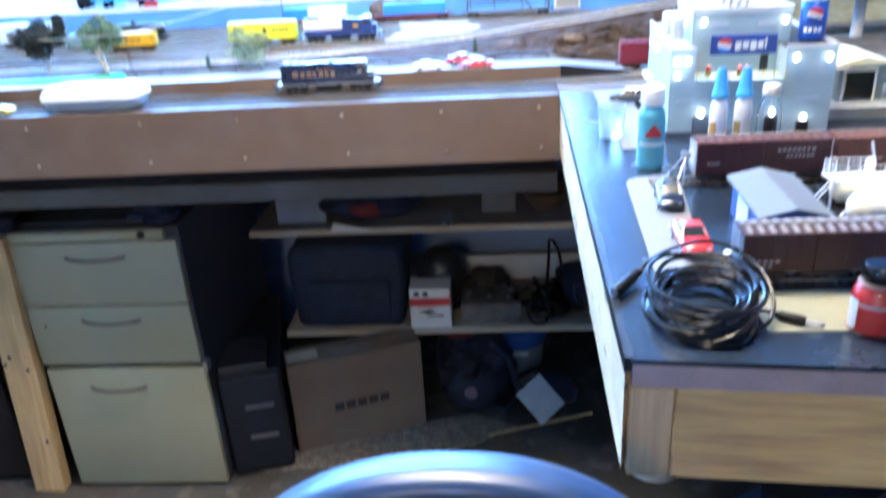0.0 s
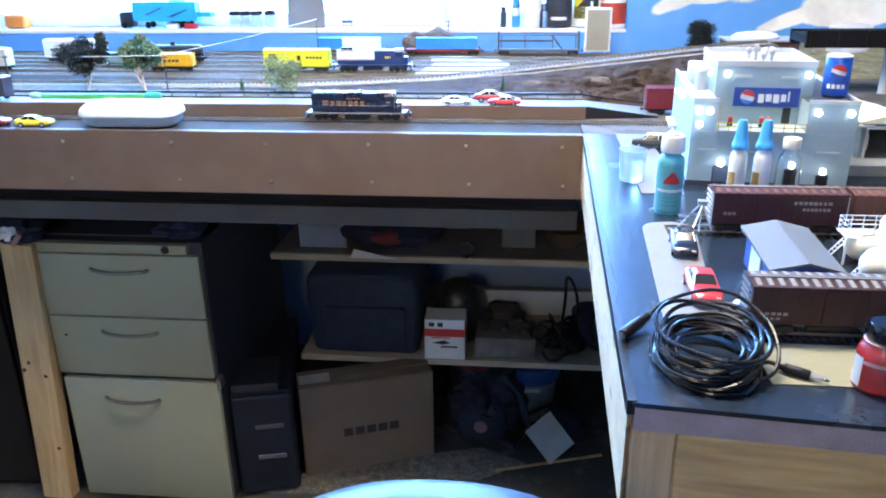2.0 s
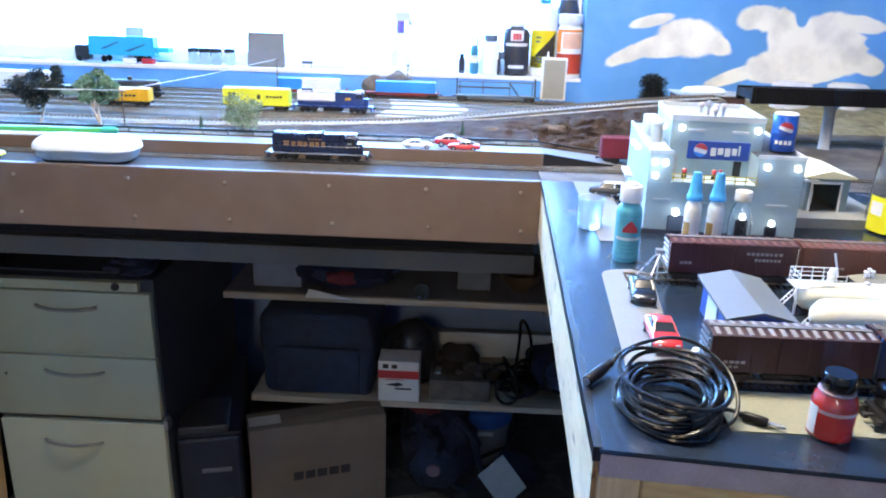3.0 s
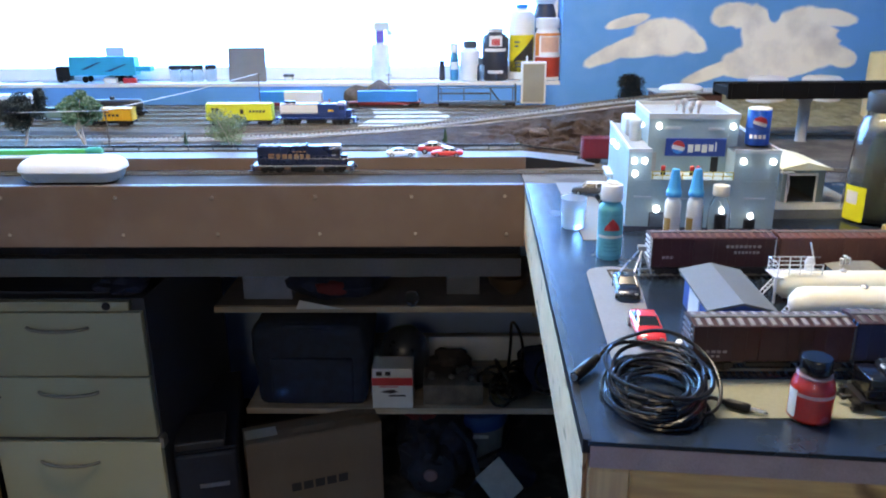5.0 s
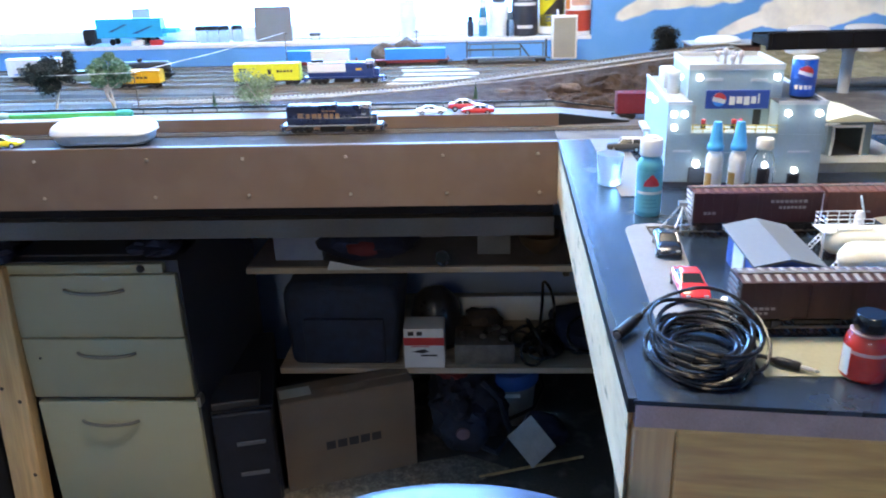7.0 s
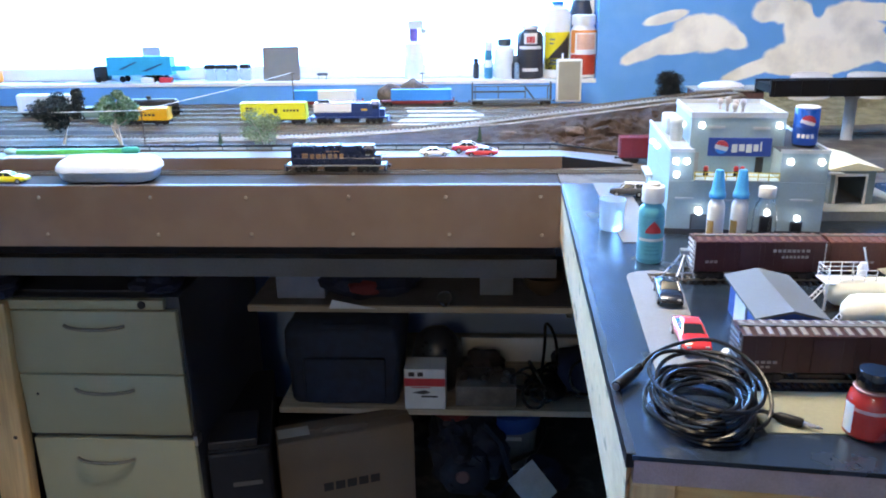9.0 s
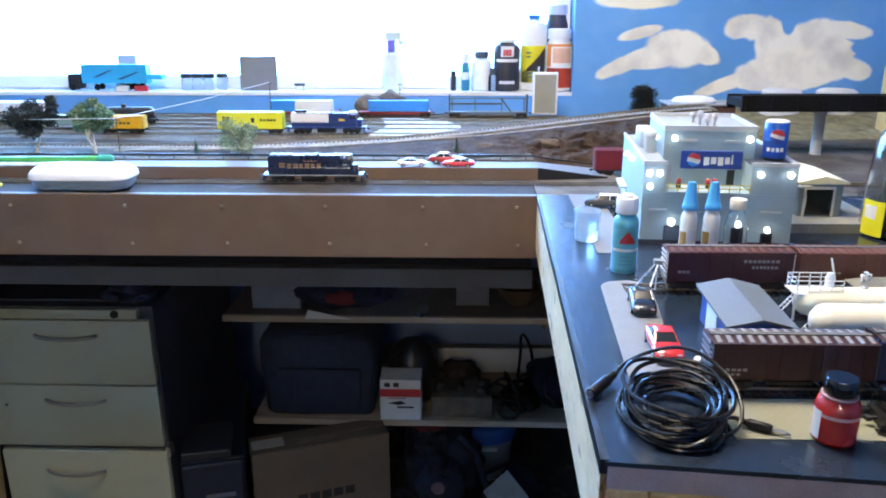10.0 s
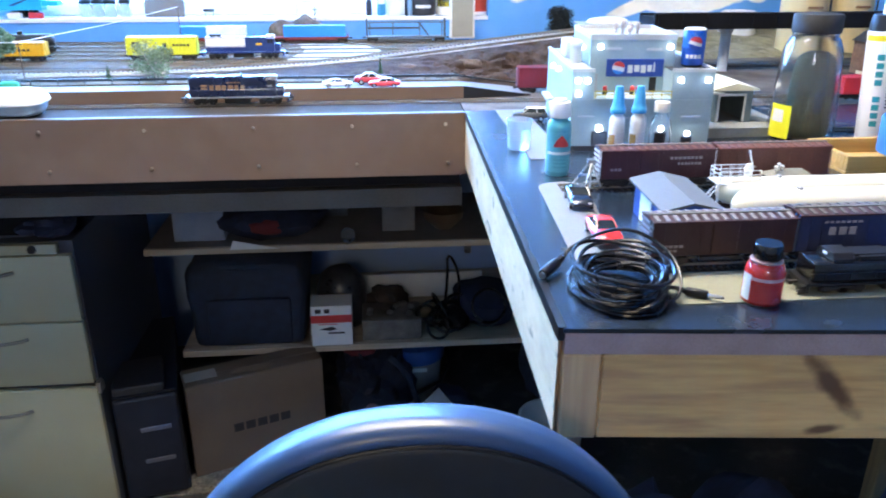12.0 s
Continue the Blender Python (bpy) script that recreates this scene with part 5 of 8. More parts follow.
for x, y, z, r, k in ((0.088, 1.770, 1.026, 0.026, 1), (0.228, 1.790, 1.036, 0.022, 2)):
    bm = bmesh.new()
    bmesh.ops.create_icosphere(bm, subdivisions=4, radius=r)
    for v in bm.verts:
        d = v.co.normalized()
        v.co *= 1 + 0.30 * noise.noise(d * 1.6 + Vector((k, 2, 0))) + 0.14 * abs(noise.noise(d * 5 + Vector((k, 0, 0))))
        v.co = Vector((v.co.x * 1.55, v.co.y * 0.8, max(-0.010, v.co.z * 0.62)))
    bo = thing("boulder", pose(x, y, z), "rounded tan plaster boulder on the rock slope", "rock", "boulders")
    part("stone", bm, material("tan_plaster_rock", (0.150, 0.112, 0.090), 0.95, spec=0.08, var=0.35, scale=40, bump=0.7, fine=320, second=(0.105, 0.075, 0.060), edge=(0.5, 0.7)), bo, "", True)
# ---- factory on the table ----
FACT = material("pale_blue_grey_siding", (0.335, 0.435, 0.465), 0.6, var=0.06, scale=30)
FACTW = material("white_factory_trim", (0.50, 0.53, 0.55), 0.55, var=0.05)
ROOFG = material("grey_factory_roof", (0.27, 0.29, 0.30), 0.7, var=0.1, scale=50)
LED = glow("led_white", (0.80, 0.90, 1.0), 9.0)
SIGNBLUE = material("sign_navy", (0.02, 0.06, 0.30), 0.35, var=0.05)
YEL = material("yellow_rail", (0.55, 0.42, 0.06), 0.5, var=0.1)
fx0, fx1, fy0, fy1 = 0.293, 0.512, 1.085, 1.36
fac = thing("model_factory", pose(0.4002, 1.0821, TOP, 0, 0, -4.9) @ Matrix.Diagonal((0.951, 0.957, 0.985, 1)) @ pose(-0.4025, -1.085, -TOP), "pale blue-grey model factory with lit lamps and a blue sign", "model building")
part("foundation", boxes((fx0 - 0.002, fx1 + 0.002, fy0 - 0.002, fy1 + 0.002, TOP, TOP + 0.008)), CABSIDE, fac, "dark base course")
zb, zw, zt = 1.086, 1.127, 1.168
part("base_block", boxes((fx0, fx1, fy0, fy1, TOP + 0.0081, zb)), FACT, fac)
part("wing", boxes((fx0, 0.3268, fy0, fy1, zb + 0.0002, zw)), FACT, fac)
part("wing", boxes((0.4470, fx1, fy0, fy1, zb + 0.0002, zw)), FACT, fac)
ty0, ty1 = 1.135, 1.29
part("tower", boxes((0.3270, 0.4468, ty0, ty1, zb + 0.0002, zt)), FACT, fac)
part("tower", boxes((0.4470, 0.4615, ty0, ty1, zw + 0.0002, zt)), FACT, fac)
t = 0.003
part("parapet", boxes((0.3262, 0.4625, ty0 - 0.001, ty0 + t, zt + 0.0002, zt + 0.008), (0.3262, 0.4625, ty1 - t, ty1 + 0.001, zt + 0.0002, zt + 0.008),
                      (0.3262, 0.3262 + t, ty0 + t, ty1 - t, zt + 0.0002, zt + 0.008), (0.4625 - t, 0.4625, ty0 + t, ty1 - t, zt + 0.0002, zt + 0.008)), FACTW, fac, "white roof parapet")
part("roof", boxes((0.3262 + t, 0.4625 - t, ty0 + t, ty1 - t, zt + 0.0002, zt + 0.002)), ROOFG, fac)
for a, b in ((fx0, 0.3268), (0.4470, fx1)):
    part("parapet", boxes((a - 0.001, b + (0.001 if b == fx1 else 0), fy0 - 0.001, fy0 + t, zw + 0.0002, zw + 0.005), (a - 0.001, a + t, fy0 + t, fy1, zw + 0.0002, zw + 0.005) if a == fx0 else (b - t, b + 0.001, fy0 + t, fy1, zw + 0.0002, zw + 0.005)), FACTW, fac, "white roof parapet")
part("roof", boxes((fx0 + t, 0.3265, fy0 + t, fy1, zw + 0.0002, zw + 0.0015)), ROOFG, fac)
part("roof", boxes((0.4470, fx1 - t, fy0 + t, ty0 - 0.001, zw + 0.0002, zw + 0.0015), (0.4620, fx1 - t, ty0 - 0.001, fy1, zw + 0.0002, zw + 0.0015)), CABSIDE, fac, "dark wing roof")
part("balcony_floor", boxes((0.3270, 0.4468, fy0 - 0.006, ty0 - 0.0002, zb + 0.0002, zb + 0.003)), FACT, fac)
bm = bmesh.new()
for i in range(9):
    x = 0.328 + i * 0.01465
    box(bm, x, x + 0.0012, fy0 - 0.0058, fy0 - 0.0046, zb + 0.003, zb + 0.0142)
for z in (zb + 0.008, zb + 0.0135):
    box(bm, 0.3275, 0.4462, fy0 - 0.0056, fy0 - 0.0048, z, z + 0.0012)
part("balcony_rail", bm, YEL, fac, "yellow balcony railing")
for x in (0.349, 0.392, 0.401):
    part("barrel", turned([(0.0035, zb + 0.0031), (0.0038, zb + 0.007), (0.0035, zb + 0.0105)], 12, (x, 1.110, 0)), BLACK, fac, "", True)
    part("barrel_lid", turned([(0.0036, zb + 0.0106), (0.0037, zb + 0.0155), (0.002, zb + 0.017)], 12, (x, 1.110, 0)), REDP, fac, "red drum top", True)
part("balcony_door", boxes((0.330, 0.341, ty0 - 0.0012, ty0, zb + 0.0032, zb + 0.032)), CONC, fac)
part("balcony_door", boxes((0.424, 0.435, ty0 - 0.0012, ty0, zb + 0.0032, zb + 0.026)), BLACK, fac)
sign = part("sign_board", rounded(0.3535, 0.4440, ty0 - 0.004, ty0 - 0.0003, 1.1135, 1.1400, 0.0005, 1), SIGNBLUE, fac, "navy blue sign with a round emblem")
cx, cz, rr = 0.3725, 1.1268, 0.0098
bm = bmesh.new()
n = 28
def sector(bm, y, f):
    pts = [(cx + rr * math.cos(2 * math.pi * i / n), cz + rr * math.sin(2 * math.pi * i / n)) for i in range(n)]
    pts = [p for p in pts if f((p[0] - cx) / rr, (p[1] - cz) / rr)]
    mx, mz = sum(q[0] for q in pts) / len(pts), sum(q[1] for q in pts) / len(pts)
    pts.sort(key=lambda p: math.atan2(p[1] - mz, p[0] - mx))
    prism(bm, pts, y - 0.0005, y)
    return bm
part("emblem_disc", turned([(rr, ty0 - 0.0046), (rr, ty0 - 0.0041)], 28, (cx, 0, cz), "y"), PRINTW, sign, "white emblem disc")
part("emblem_top", sector(bmesh.new(), ty0 - 0.0047, lambda u, v: v > 0.12 - 0.2 * u), REDP, sign, "red upper half")
part("emblem_base", sector(bmesh.new(), ty0 - 0.0047, lambda u, v: v < -0.35 - 0.15 * u), BRIGHTBLUE, sign, "blue lower part")
bm = bmesh.new()
x = 0.3872
for w, z0, z1 in ((0.008, 1.1190, 1.1310), (0.008, 1.1210, 1.1310), (0.008, 1.1190, 1.1310), (0.007, 1.1210, 1.1310), (0.0022, 1.1210, 1.1350)):
    box(bm, x, x + w, ty0 - 0.0046, ty0 - 0.0041, z0, z1)
    if w > 0.003:
        x += w + 0.0024
    else:
        x += w
part("lettering", bm, PRINTW, sign, "white letter shapes")


def led(x, y, z, r=0.0042):
    b = part("wall_lamp", turned([(r * 0.3, -r), (r * 0.85, -r * 0.5), (r, 0), (r * 0.85, r * 0.5), (r * 0.3, r)], 14, (x, y, z)), LED, fac, "lit white lamp", True)
    part("lamp_plate", boxes((x - r * 1.1, x + r * 1.1, y + r * 0.9, y + r * 1.15, z - r * 1.1, z + r * 1.1)), WHITE, b)


for x, y, z in ((0.342, ty0 - 0.005, 1.158), (0.452, ty0 - 0.005, 1.158), (0.301, fy0 - 0.005, 1.115), (0.316, fy0 - 0.005, 1.115), (0.303, fy0 - 0.005, 1.096),
                (0.459, fy0 - 0.005, 1.116), (0.501, fy0 - 0.005, 1.116)):
    led(x, y, z)
led(0.338, fy0 - 0.006, 1.044, 0.005)
led(0.477, fy0 - 0.006, 1.036, 0.004)
led(0.4350, fy0 - 0.006, 1.044, 0.0045)
for y, z in ((1.18, 1.152), (1.20, 1.115), (1.26, 1.112)):
    b = part("wall_lamp", turned([(0.001, -0.004), (0.0035, -0.002), (0.004, 0), (0.0035, 0.002), (0.001, 0.004)], 12, (fx0 - 0.005 if z < 1.14 else 0.322, y, z)), LED, fac, "lit white lamp", True)
for x0, x1, z in ((0.352, 0.376, 1.153), (0.416, 0.440, 1.152)):
    part("vent_strip", boxes((x0, x1, ty0 - 0.0014, ty0, z, z + 0.0035)), FACTW, fac)
for x0, x1, z in ((0.304, 0.330, 1.060), (0.466, 0.496, 1.060), (0.365, 0.39, 1.058)):
    part("vent_strip", boxes((x0, x1, fy0 - 0.0014, fy0, z, z + 0.0022)), FACTW, fac)
for x0, x1, z1 in ((0.328, 0.352, 1.038), (0.425, 0.447, 1.038), (0.469, 0.486, 1.030)):
    d = part("doorway", boxes((x0, x1, fy0 - 0.0016, fy0 - 0.0002, TOP + 0.0082, z1)), CABSIDE, fac, "dark doorway")
    part("door_panel", boxes((x0 + 0.002, x1 - 0.002, fy0 - 0.0022, fy0 - 0.0017, TOP + 0.0085, z1 - 0.002)), GREYBLUE if x0 < 0.4 else BLACK, d)
# plain stubs put in place of the small figures on the roof
STUBP = material("pale_stub_plastic", (0.46, 0.42, 0.42), 0.6, var=0.15)
for dx, dy, s in ((0.382, 1.215, 1.0), (0.388, 1.190, 1.35), (0.396, 1.172, 1.2), (0.404, 1.160, 1.35), (0.392, 1.158, 1.0)):
    part("roof_vent", turned([(0.0028, zt + 0.002), (0.0022, zt + 0.009 * s), (0.0042, zt + 0.011 * s), (0.0046, zt + 0.015 * s), (0.0030, zt + 0.0175 * s), (0.0010, zt + 0.0182 * s)], 12, (dx, dy, 0)), STUBP, fac, "small pale stub in place of a roof figure", True)
part("roof_cowl", turned([(0.0095, zw + 0.0016), (0.0095, zw + 0.026), (0.0105, zw + 0.027), (0.0105, zw + 0.031), (0.0090, zw + 0.034), (0.003, zw + 0.037)], 16, (0.313, 1.18, 0)), FACTW, fac, "white roof cowl", True)
part("roof_duct", rounded(0.302, 0.325, 1.22, 1.28, zw + 0.0016, zw + 0.030, 0.004, 2), FACTW, fac, "", True)
part("side_door", boxes((fx0 - 0.0016, fx0 - 0.0002, 1.28, 1.32, TOP + 0.0082, 1.050)), WHITE, fac)
part("side_canopy", boxes((fx0 - 0.012, fx0 - 0.0002, 1.27, 1.34, 1.051, 1.055)), FACTW, fac)
# blue drum on the wing roof
CANBLUE = material("can_blue", (0.015, 0.10, 0.48), 0.3, var=0.05, coat=0.3)
can = thing("roof_drum", pose(0.4875, 1.125, TOP + 0.1190, 0, 0, -14) @ Matrix.Diagonal((1.05, 1.05, 1.0, 1)), "blue drink-can shaped roof tank with a round emblem", "roof tank")
part("drum", turned([(0.0150, 0.003), (0.0158, 0.005), (0.0158, 0.026), (0.0163, 0.027), (0.0163, 0.029), (0.0158, 0.030), (0.0158, 0.051), (0.0150, 0.053)], 32), CANBLUE, can, "", True)
part("rim", turned([(0.0152, 0.0531), (0.0156, 0.0545), (0.0130, 0.0560)], 32), WHITE, can, "white lid", True)
part("foot", turned([(0.0135, 0.0), (0.0145, 0.0029)], 28), BLACK, can)
def bent_disc(r, cz, rad, f, lift):
    bm = bmesh.new()
    g = {}
    k = 12
    for i in range(-k, k + 1):
        for j in range(-k, k + 1):
            u, v = i / k, j / k
            if u * u + v * v <= 1.02 and f(u, v):
                a = u * r / rad
                g[i, j] = bm.verts.new(((rad + lift) * math.sin(a), -(rad + lift) * math.cos(a), cz + v * r))
    for (i, j) in list(g):
        q = [g.get(c) for c in ((i, j), (i + 1, j), (i + 1, j + 1), (i, j + 1))]
        if all(q):
            bm.faces.new(q)
    return bm
part("emblem_disc", bent_disc(0.0100, 0.035, 0.0164, lambda u, v: True, 0.0002), PRINTW, can, "white emblem disc")
part("emblem_top", bent_disc(0.0100, 0.035, 0.0164, lambda u, v: v > 0.15 - 0.3 * u, 0.0005), REDP, can, "red upper half")
part("emblem_base", bent_disc(0.0100, 0.035, 0.0164, lambda u, v: v < -0.25 - 0.3 * u, 0.0005), SIGNBLUE, can, "navy lower part")
bm = bmesh.new()
for i in range(4):
    a = -0.62 + i * 0.36
    box(bm, -0.0020, 0.0020, -0.0006, 0.0, 0.013, 0.0185, Matrix.Rotation(a, 4, "Z") @ Matrix.Translation((0, -0.0160, 0)))
part("lettering", bm, PRINTW, can, "white letter shapes")

# loading shed beside the factory
SHEDW = material("blue_grey_shed", (0.20, 0.27, 0.31), 0.6, var=0.1, scale=40)
SHEDR = material("cream_shed_roof", (0.74, 0.71, 0.50), 0.6, var=0.06, scale=40)
sd = thing("loading_shed", pose(0.564, 1.197, TOP) @ Matrix.Diagonal((0.99, 1.0, 1.30, 1)), "blue-grey model loading shed with cream roof and open door", "model building")
part("wall", boxes((0, 0.008, 0, 0.004, 0.012, 0.052), (0.052, 0.066, 0, 0.004, 0.012, 0.052), (0.008, 0.052, 0, 0.004, 0.046, 0.052)), SHEDW, sd)
part("wall", boxes((0.062, 0.066, 0.0042, 0.12, 0.012, 0.052)), SHEDW, sd)
part("wall", boxes((0, 0.004, 0.0042, 0.12, 0.012, 0.052)), SHEDW, sd)
part("wall", boxes((0.0042, 0.0618, 0.116, 0.12, 0.012, 0.052)), BLACK, sd)
part("roof", extruded([(-0.006, 0.0525), (0.072, 0.0525), (0.072, 0.0545), (0.033, 0.062), (-0.006, 0.0545)], -0.008, 0.124), SHEDR, sd, "cream sheet roof")
part("door_frame", boxes((0.006, 0.009, -0.0025, -0.0002, 0.012, 0.048), (0.051, 0.054, -0.0025, -0.0002, 0.012, 0.048), (0.009, 0.051, -0.0025, -0.0002, 0.045, 0.048)), PRINTW, sd, "white door frame")
part("dock", boxes((-0.03, 0.12, -0.045, 0.12, 0.0003, 0.0118)), material("grey_dock", (0.20, 0.21, 0.21), 0.8, var=0.12), sd, "grey loading dock")
part("crate", boxes((0.030, 0.034, 0.05, 0.054, 0.012, 0.030)), WHITE, sd)
part("awning", boxes((-0.008, 0.012, -0.012, -0.003, 0.0485, 0.0510)), FACTW, sd)

DEEPRED = material("deep_red_paint", (0.15, 0.012, 0.020), 0.45, var=0.12)
# red boxcar on the front line behind the factory
boxcar(pose(0.395, 1.605, DECK + 0.0008), "dark red model boxcar behind the factory", 0.165, DEEPRED, DEEPRED, PRINTW, 0.040, 0, 0.2, "table cars")

# low dark building with a white dish roof
dm = thing("dome_building", pose(0.655, 2.12, 1.062), "low dark model building with a white oval roof light", "model building")
part("hall", boxes((-0.075, 0.095, -0.05, 0.05, -0.058, 0.030)), material("dark_red_brick", (0.10, 0.05, 0.045), 0.8, var=0.2, scale=80), dm)
part("roof_slab", boxes((-0.08, 0.10, -0.055, 0.055, 0.0302, 0.034)), CONC, dm)
bm = turned([(0.058, 0.0342), (0.060, 0.038), (0.050, 0.046), (0.025, 0.050), (0.002, 0.051)], 32)
for v in bm.verts:
    v.co.y *= 0.7
part("oval_roof", bm, WHITE, dm, "white oval roof light", True)
for i, x in enumerate((0.95, 1.11)):
    p = thing("round_roof", pose(x + 0.02, 2.335, 1.0), "round white model tank roof behind the overpass", "storage tank", "white tanks")
    part("shell", turned([(0.056, 0), (0.056, 0.103), (0.046, 0.110), (0.002, 0.113)], 28), WHITEP, p, "", True)

# ---- boxcars and loose things on the table ----
TH = TOP + 0.0040
PINKROOF = material("dusty_pink_roof", (0.15, 0.075, 0.068), 0.6, var=0.15, scale=60)
FADED = material("faded_print", (0.34, 0.29, 0.29), 0.7, var=0.1)
SPLET = ((0.10, 0.39, 0.66, 0.79, 8, 1), (0.17, 0.38, 0.46, 0.58, 7, 1), (-0.42, -0.32, 0.3, 0.40, 3, 2))
boxcar(pose(0.3590, 0.903, TH), "red-brown model boxcar with white lettering", 0.146, REDOX, REDOX, FADED, 0.036, 14, 0.16, "table cars", SPLET, WHITEP, -0.012, PINKROOF)
boxcar(pose(0.5115, 0.903, TH), "rusty brown model boxcar with pale roof panels", 0.147, RUST, RUST, FADED, 0.036, 14, 0.12, "table cars", ((-0.38, -0.15, 0.30, 0.40, 6, 1),), None, 0.01, PINKROOF)
boxcar(pose(0.3315, 0.648, TH), "dark brown model boxcar with ribbed pale roof", 0.140, TUSCAN, TUSCAN, FADED, 0.034, 15, 0.18, "table cars", ((-0.42, -0.28, 0.26, 0.36, 4, 1), (-0.42, -0.32, 0.14, 0.22, 3, 1)), GREYBLUE, 0.0, material("dull_grey_roof_rib", (0.23, 0.22, 0.22), 0.7, var=0.15, scale=60))
LNBLUE = material("dark_blue_car_paint", (0.012, 0.022, 0.085), 0.45, var=0.12)
boxcar(pose(0.480, 0.650, TH), "dark blue model boxcar with white initials and grey door", 0.150, LNBLUE, TUSCAN, FADED, 0.036, 15, 0.26, "table cars", ((-0.30, -0.10, 0.42, 0.72, 3, 1), (-0.34, -0.08, 0.78, 0.86, 7, 1)), BRIGHTBLUE, 0.06)
dl, _, _ = diesel(pose(0.480, 0.584, TOP - 0.0005), "glossy black model locomotive standing on the table", 0.205, BLACK, BLACK, BLACK, PRINTW, None, -1, True)
dl.scale = (1.0, 1.0, 0.84)
part("cowl", rounded(-0.094, 0.090, -0.0152, 0.0152, 0.0143, 0.0375, 0.003, 3), material("gloss_black_paint", (0.006, 0.006, 0.008), 0.15, var=0.1, coat=0.5), dl, "glossy black cowl", True)

# blue shed with grey roof
SHB = material("royal_blue_siding", (0.03, 0.09, 0.36), 0.55, var=0.1)
GR = material("pale_grey_roof", (0.115, 0.13, 0.145), 0.6, var=0.06, scale=30)
bs = thing("small_shed", pose(0.3285, 0.753, TOP, 0, 0, -2.4), "blue model shed with pale grey gable roof", "model building")
part("wall", extruded([(-0.0275, 0.0003), (0.0275, 0.0003), (0.0275, 0.0375), (0.0, 0.0440), (-0.0275, 0.0375)], -0.053, 0.053), SHB, bs)
for s in (-1, 1):
    part("roof", extruded([(0, 0.0446), (0, 0.0470), (s * 0.0335, 0.0390), (s * 0.0335, 0.0366)], -0.060, 0.060), GR, bs, "pale grey roof slope")
part("side_door", boxes((-0.0290, -0.0277, -0.012, 0.026, 0.001, 0.034)), PRINTW, bs, "white side door")
part("gable_trim", boxes((-0.0255, 0.0255, -0.0545, -0.0532, 0.0005, 0.003)), PRINTW, bs)
# low grey hut between the tanks and the boxcars
hut = thing("small_hut", pose(0.518, 0.861, TOP) @ Matrix.Diagonal((0.74, 0.9, 0.66, 1)), "low model hut with a grey hipped roof behind the tanks", "model building")
part("wall", boxes((-0.036, 0.036, -0.017, 0.017, 0.0003, 0.034)), GREYBLUE, hut)
bm = bmesh.new()
lo = [bm.verts.new(p) for p in ((-0.040, -0.020, 0.0345), (0.040, -0.020, 0.0345), (0.040, 0.020, 0.0345), (-0.040, 0.020, 0.0345))]
hi = [bm.verts.new(p) for p in ((-0.020, 0.0, 0.0490), (0.020, 0.0, 0.0490))]
for f in ((lo[0], lo[1], hi[1], hi[0]), (lo[2], lo[3], hi[0], hi[1]), (lo[1], lo[2], hi[1]), (lo[3], lo[0], hi[0]), tuple(lo)):
    bm.faces.new(f)
part("roof", bm, material("dull_grey_roofing", (0.21, 0.205, 0.18), 0.75, var=0.12, scale=60), hut, "dull grey hipped roof")
# plain stubs added for small white pieces above the hut
for vx, vh in ((-0.022, 0.060), (-0.016, 0.056), (-0.027, 0.055)):
    part("roof_vent", turned([(0.0018, 0.0380), (0.0018, vh - 0.004), (0.0032, vh - 0.003), (0.0030, vh)], 10, (vx, -0.004, 0)), WHITEP, hut, "small plain white stub", True)

# pale propane tanks
TANKW = material("cream_white_tank", (0.86, 0.81, 0.64), 0.35, var=0.05, coat=0.2)
for y, x0, k in ((0.816, 0.405, 1.0), (0.753, 0.396, 1.14)):
    g = thing("propane_tank", pose(x0, y, TOP) @ Matrix.Diagonal((1, k, k, 1)), "long cream-white model propane tank on saddles", "tank", "propane tanks")
    part("vessel", turned([(0.002, 0.0), (0.009, 0.003), (0.0145, 0.010), (0.0158, 0.018), (0.0158, 0.212), (0.0145, 0.220), (0.009, 0.227), (0.002, 0.230)], 28, (0, 0, 0.0195), "x"), TANKW, g, "", True)
    for x in (0.03, 0.115, 0.20):
        part("saddle", boxes((x - 0.004, x + 0.004, -0.0125, 0.0125, 0.0003, 0.011)), CONC, g)
    part("valve", turned([(0.003, 0.0335), (0.004, 0.0365), (0.002, 0.038)], 10, (0.075, 0, 0)), STEEL, g, "", True)
wk = thing("tank_walkway", pose(0.3945, 0.811, TOP), "white model ladder and railed walkway beside the tanks", "walkway")
for y in (-0.06, 0.0):
    bm = wire([(-0.010, y, 0.0), (0.012, y, 0.036)], 0.0007, 5)
    tube(bm, [(-0.010, y + 0.008, 0.0), (0.012, y + 0.008, 0.036)], 0.0007, 5)
    for i in range(9):
        f = i / 9
        tube(bm, [(-0.010 + 0.022 * f, y, 0.036 * f + 0.001), (-0.010 + 0.022 * f, y + 0.008, 0.036 * f + 0.001)], 0.0005, 4)
    part("ladder", bm, WHITEP, wk)
for z in (0.042, 0.048, 0.054):
    part("rail", wire([(0.055, -0.002, z), (0.010, -0.002, z), (0.010, 0.026, z), (0.055, 0.026, z)], 0.0006, 4), WHITEP, wk)
for i in range(5):
    for y in (-0.002, 0.026):
        part("rail_post", wire([(0.010 + i * 0.01125, y, 0.036), (0.010 + i * 0.01125, y, 0.054)], 0.0006, 4), WHITEP, wk)
wk.scale = (1.08, 1.0, 0.84)
part("platform", boxes((0.008, 0.057, -0.003, 0.027, 0.0345, 0.0360)), WHITEP, wk)
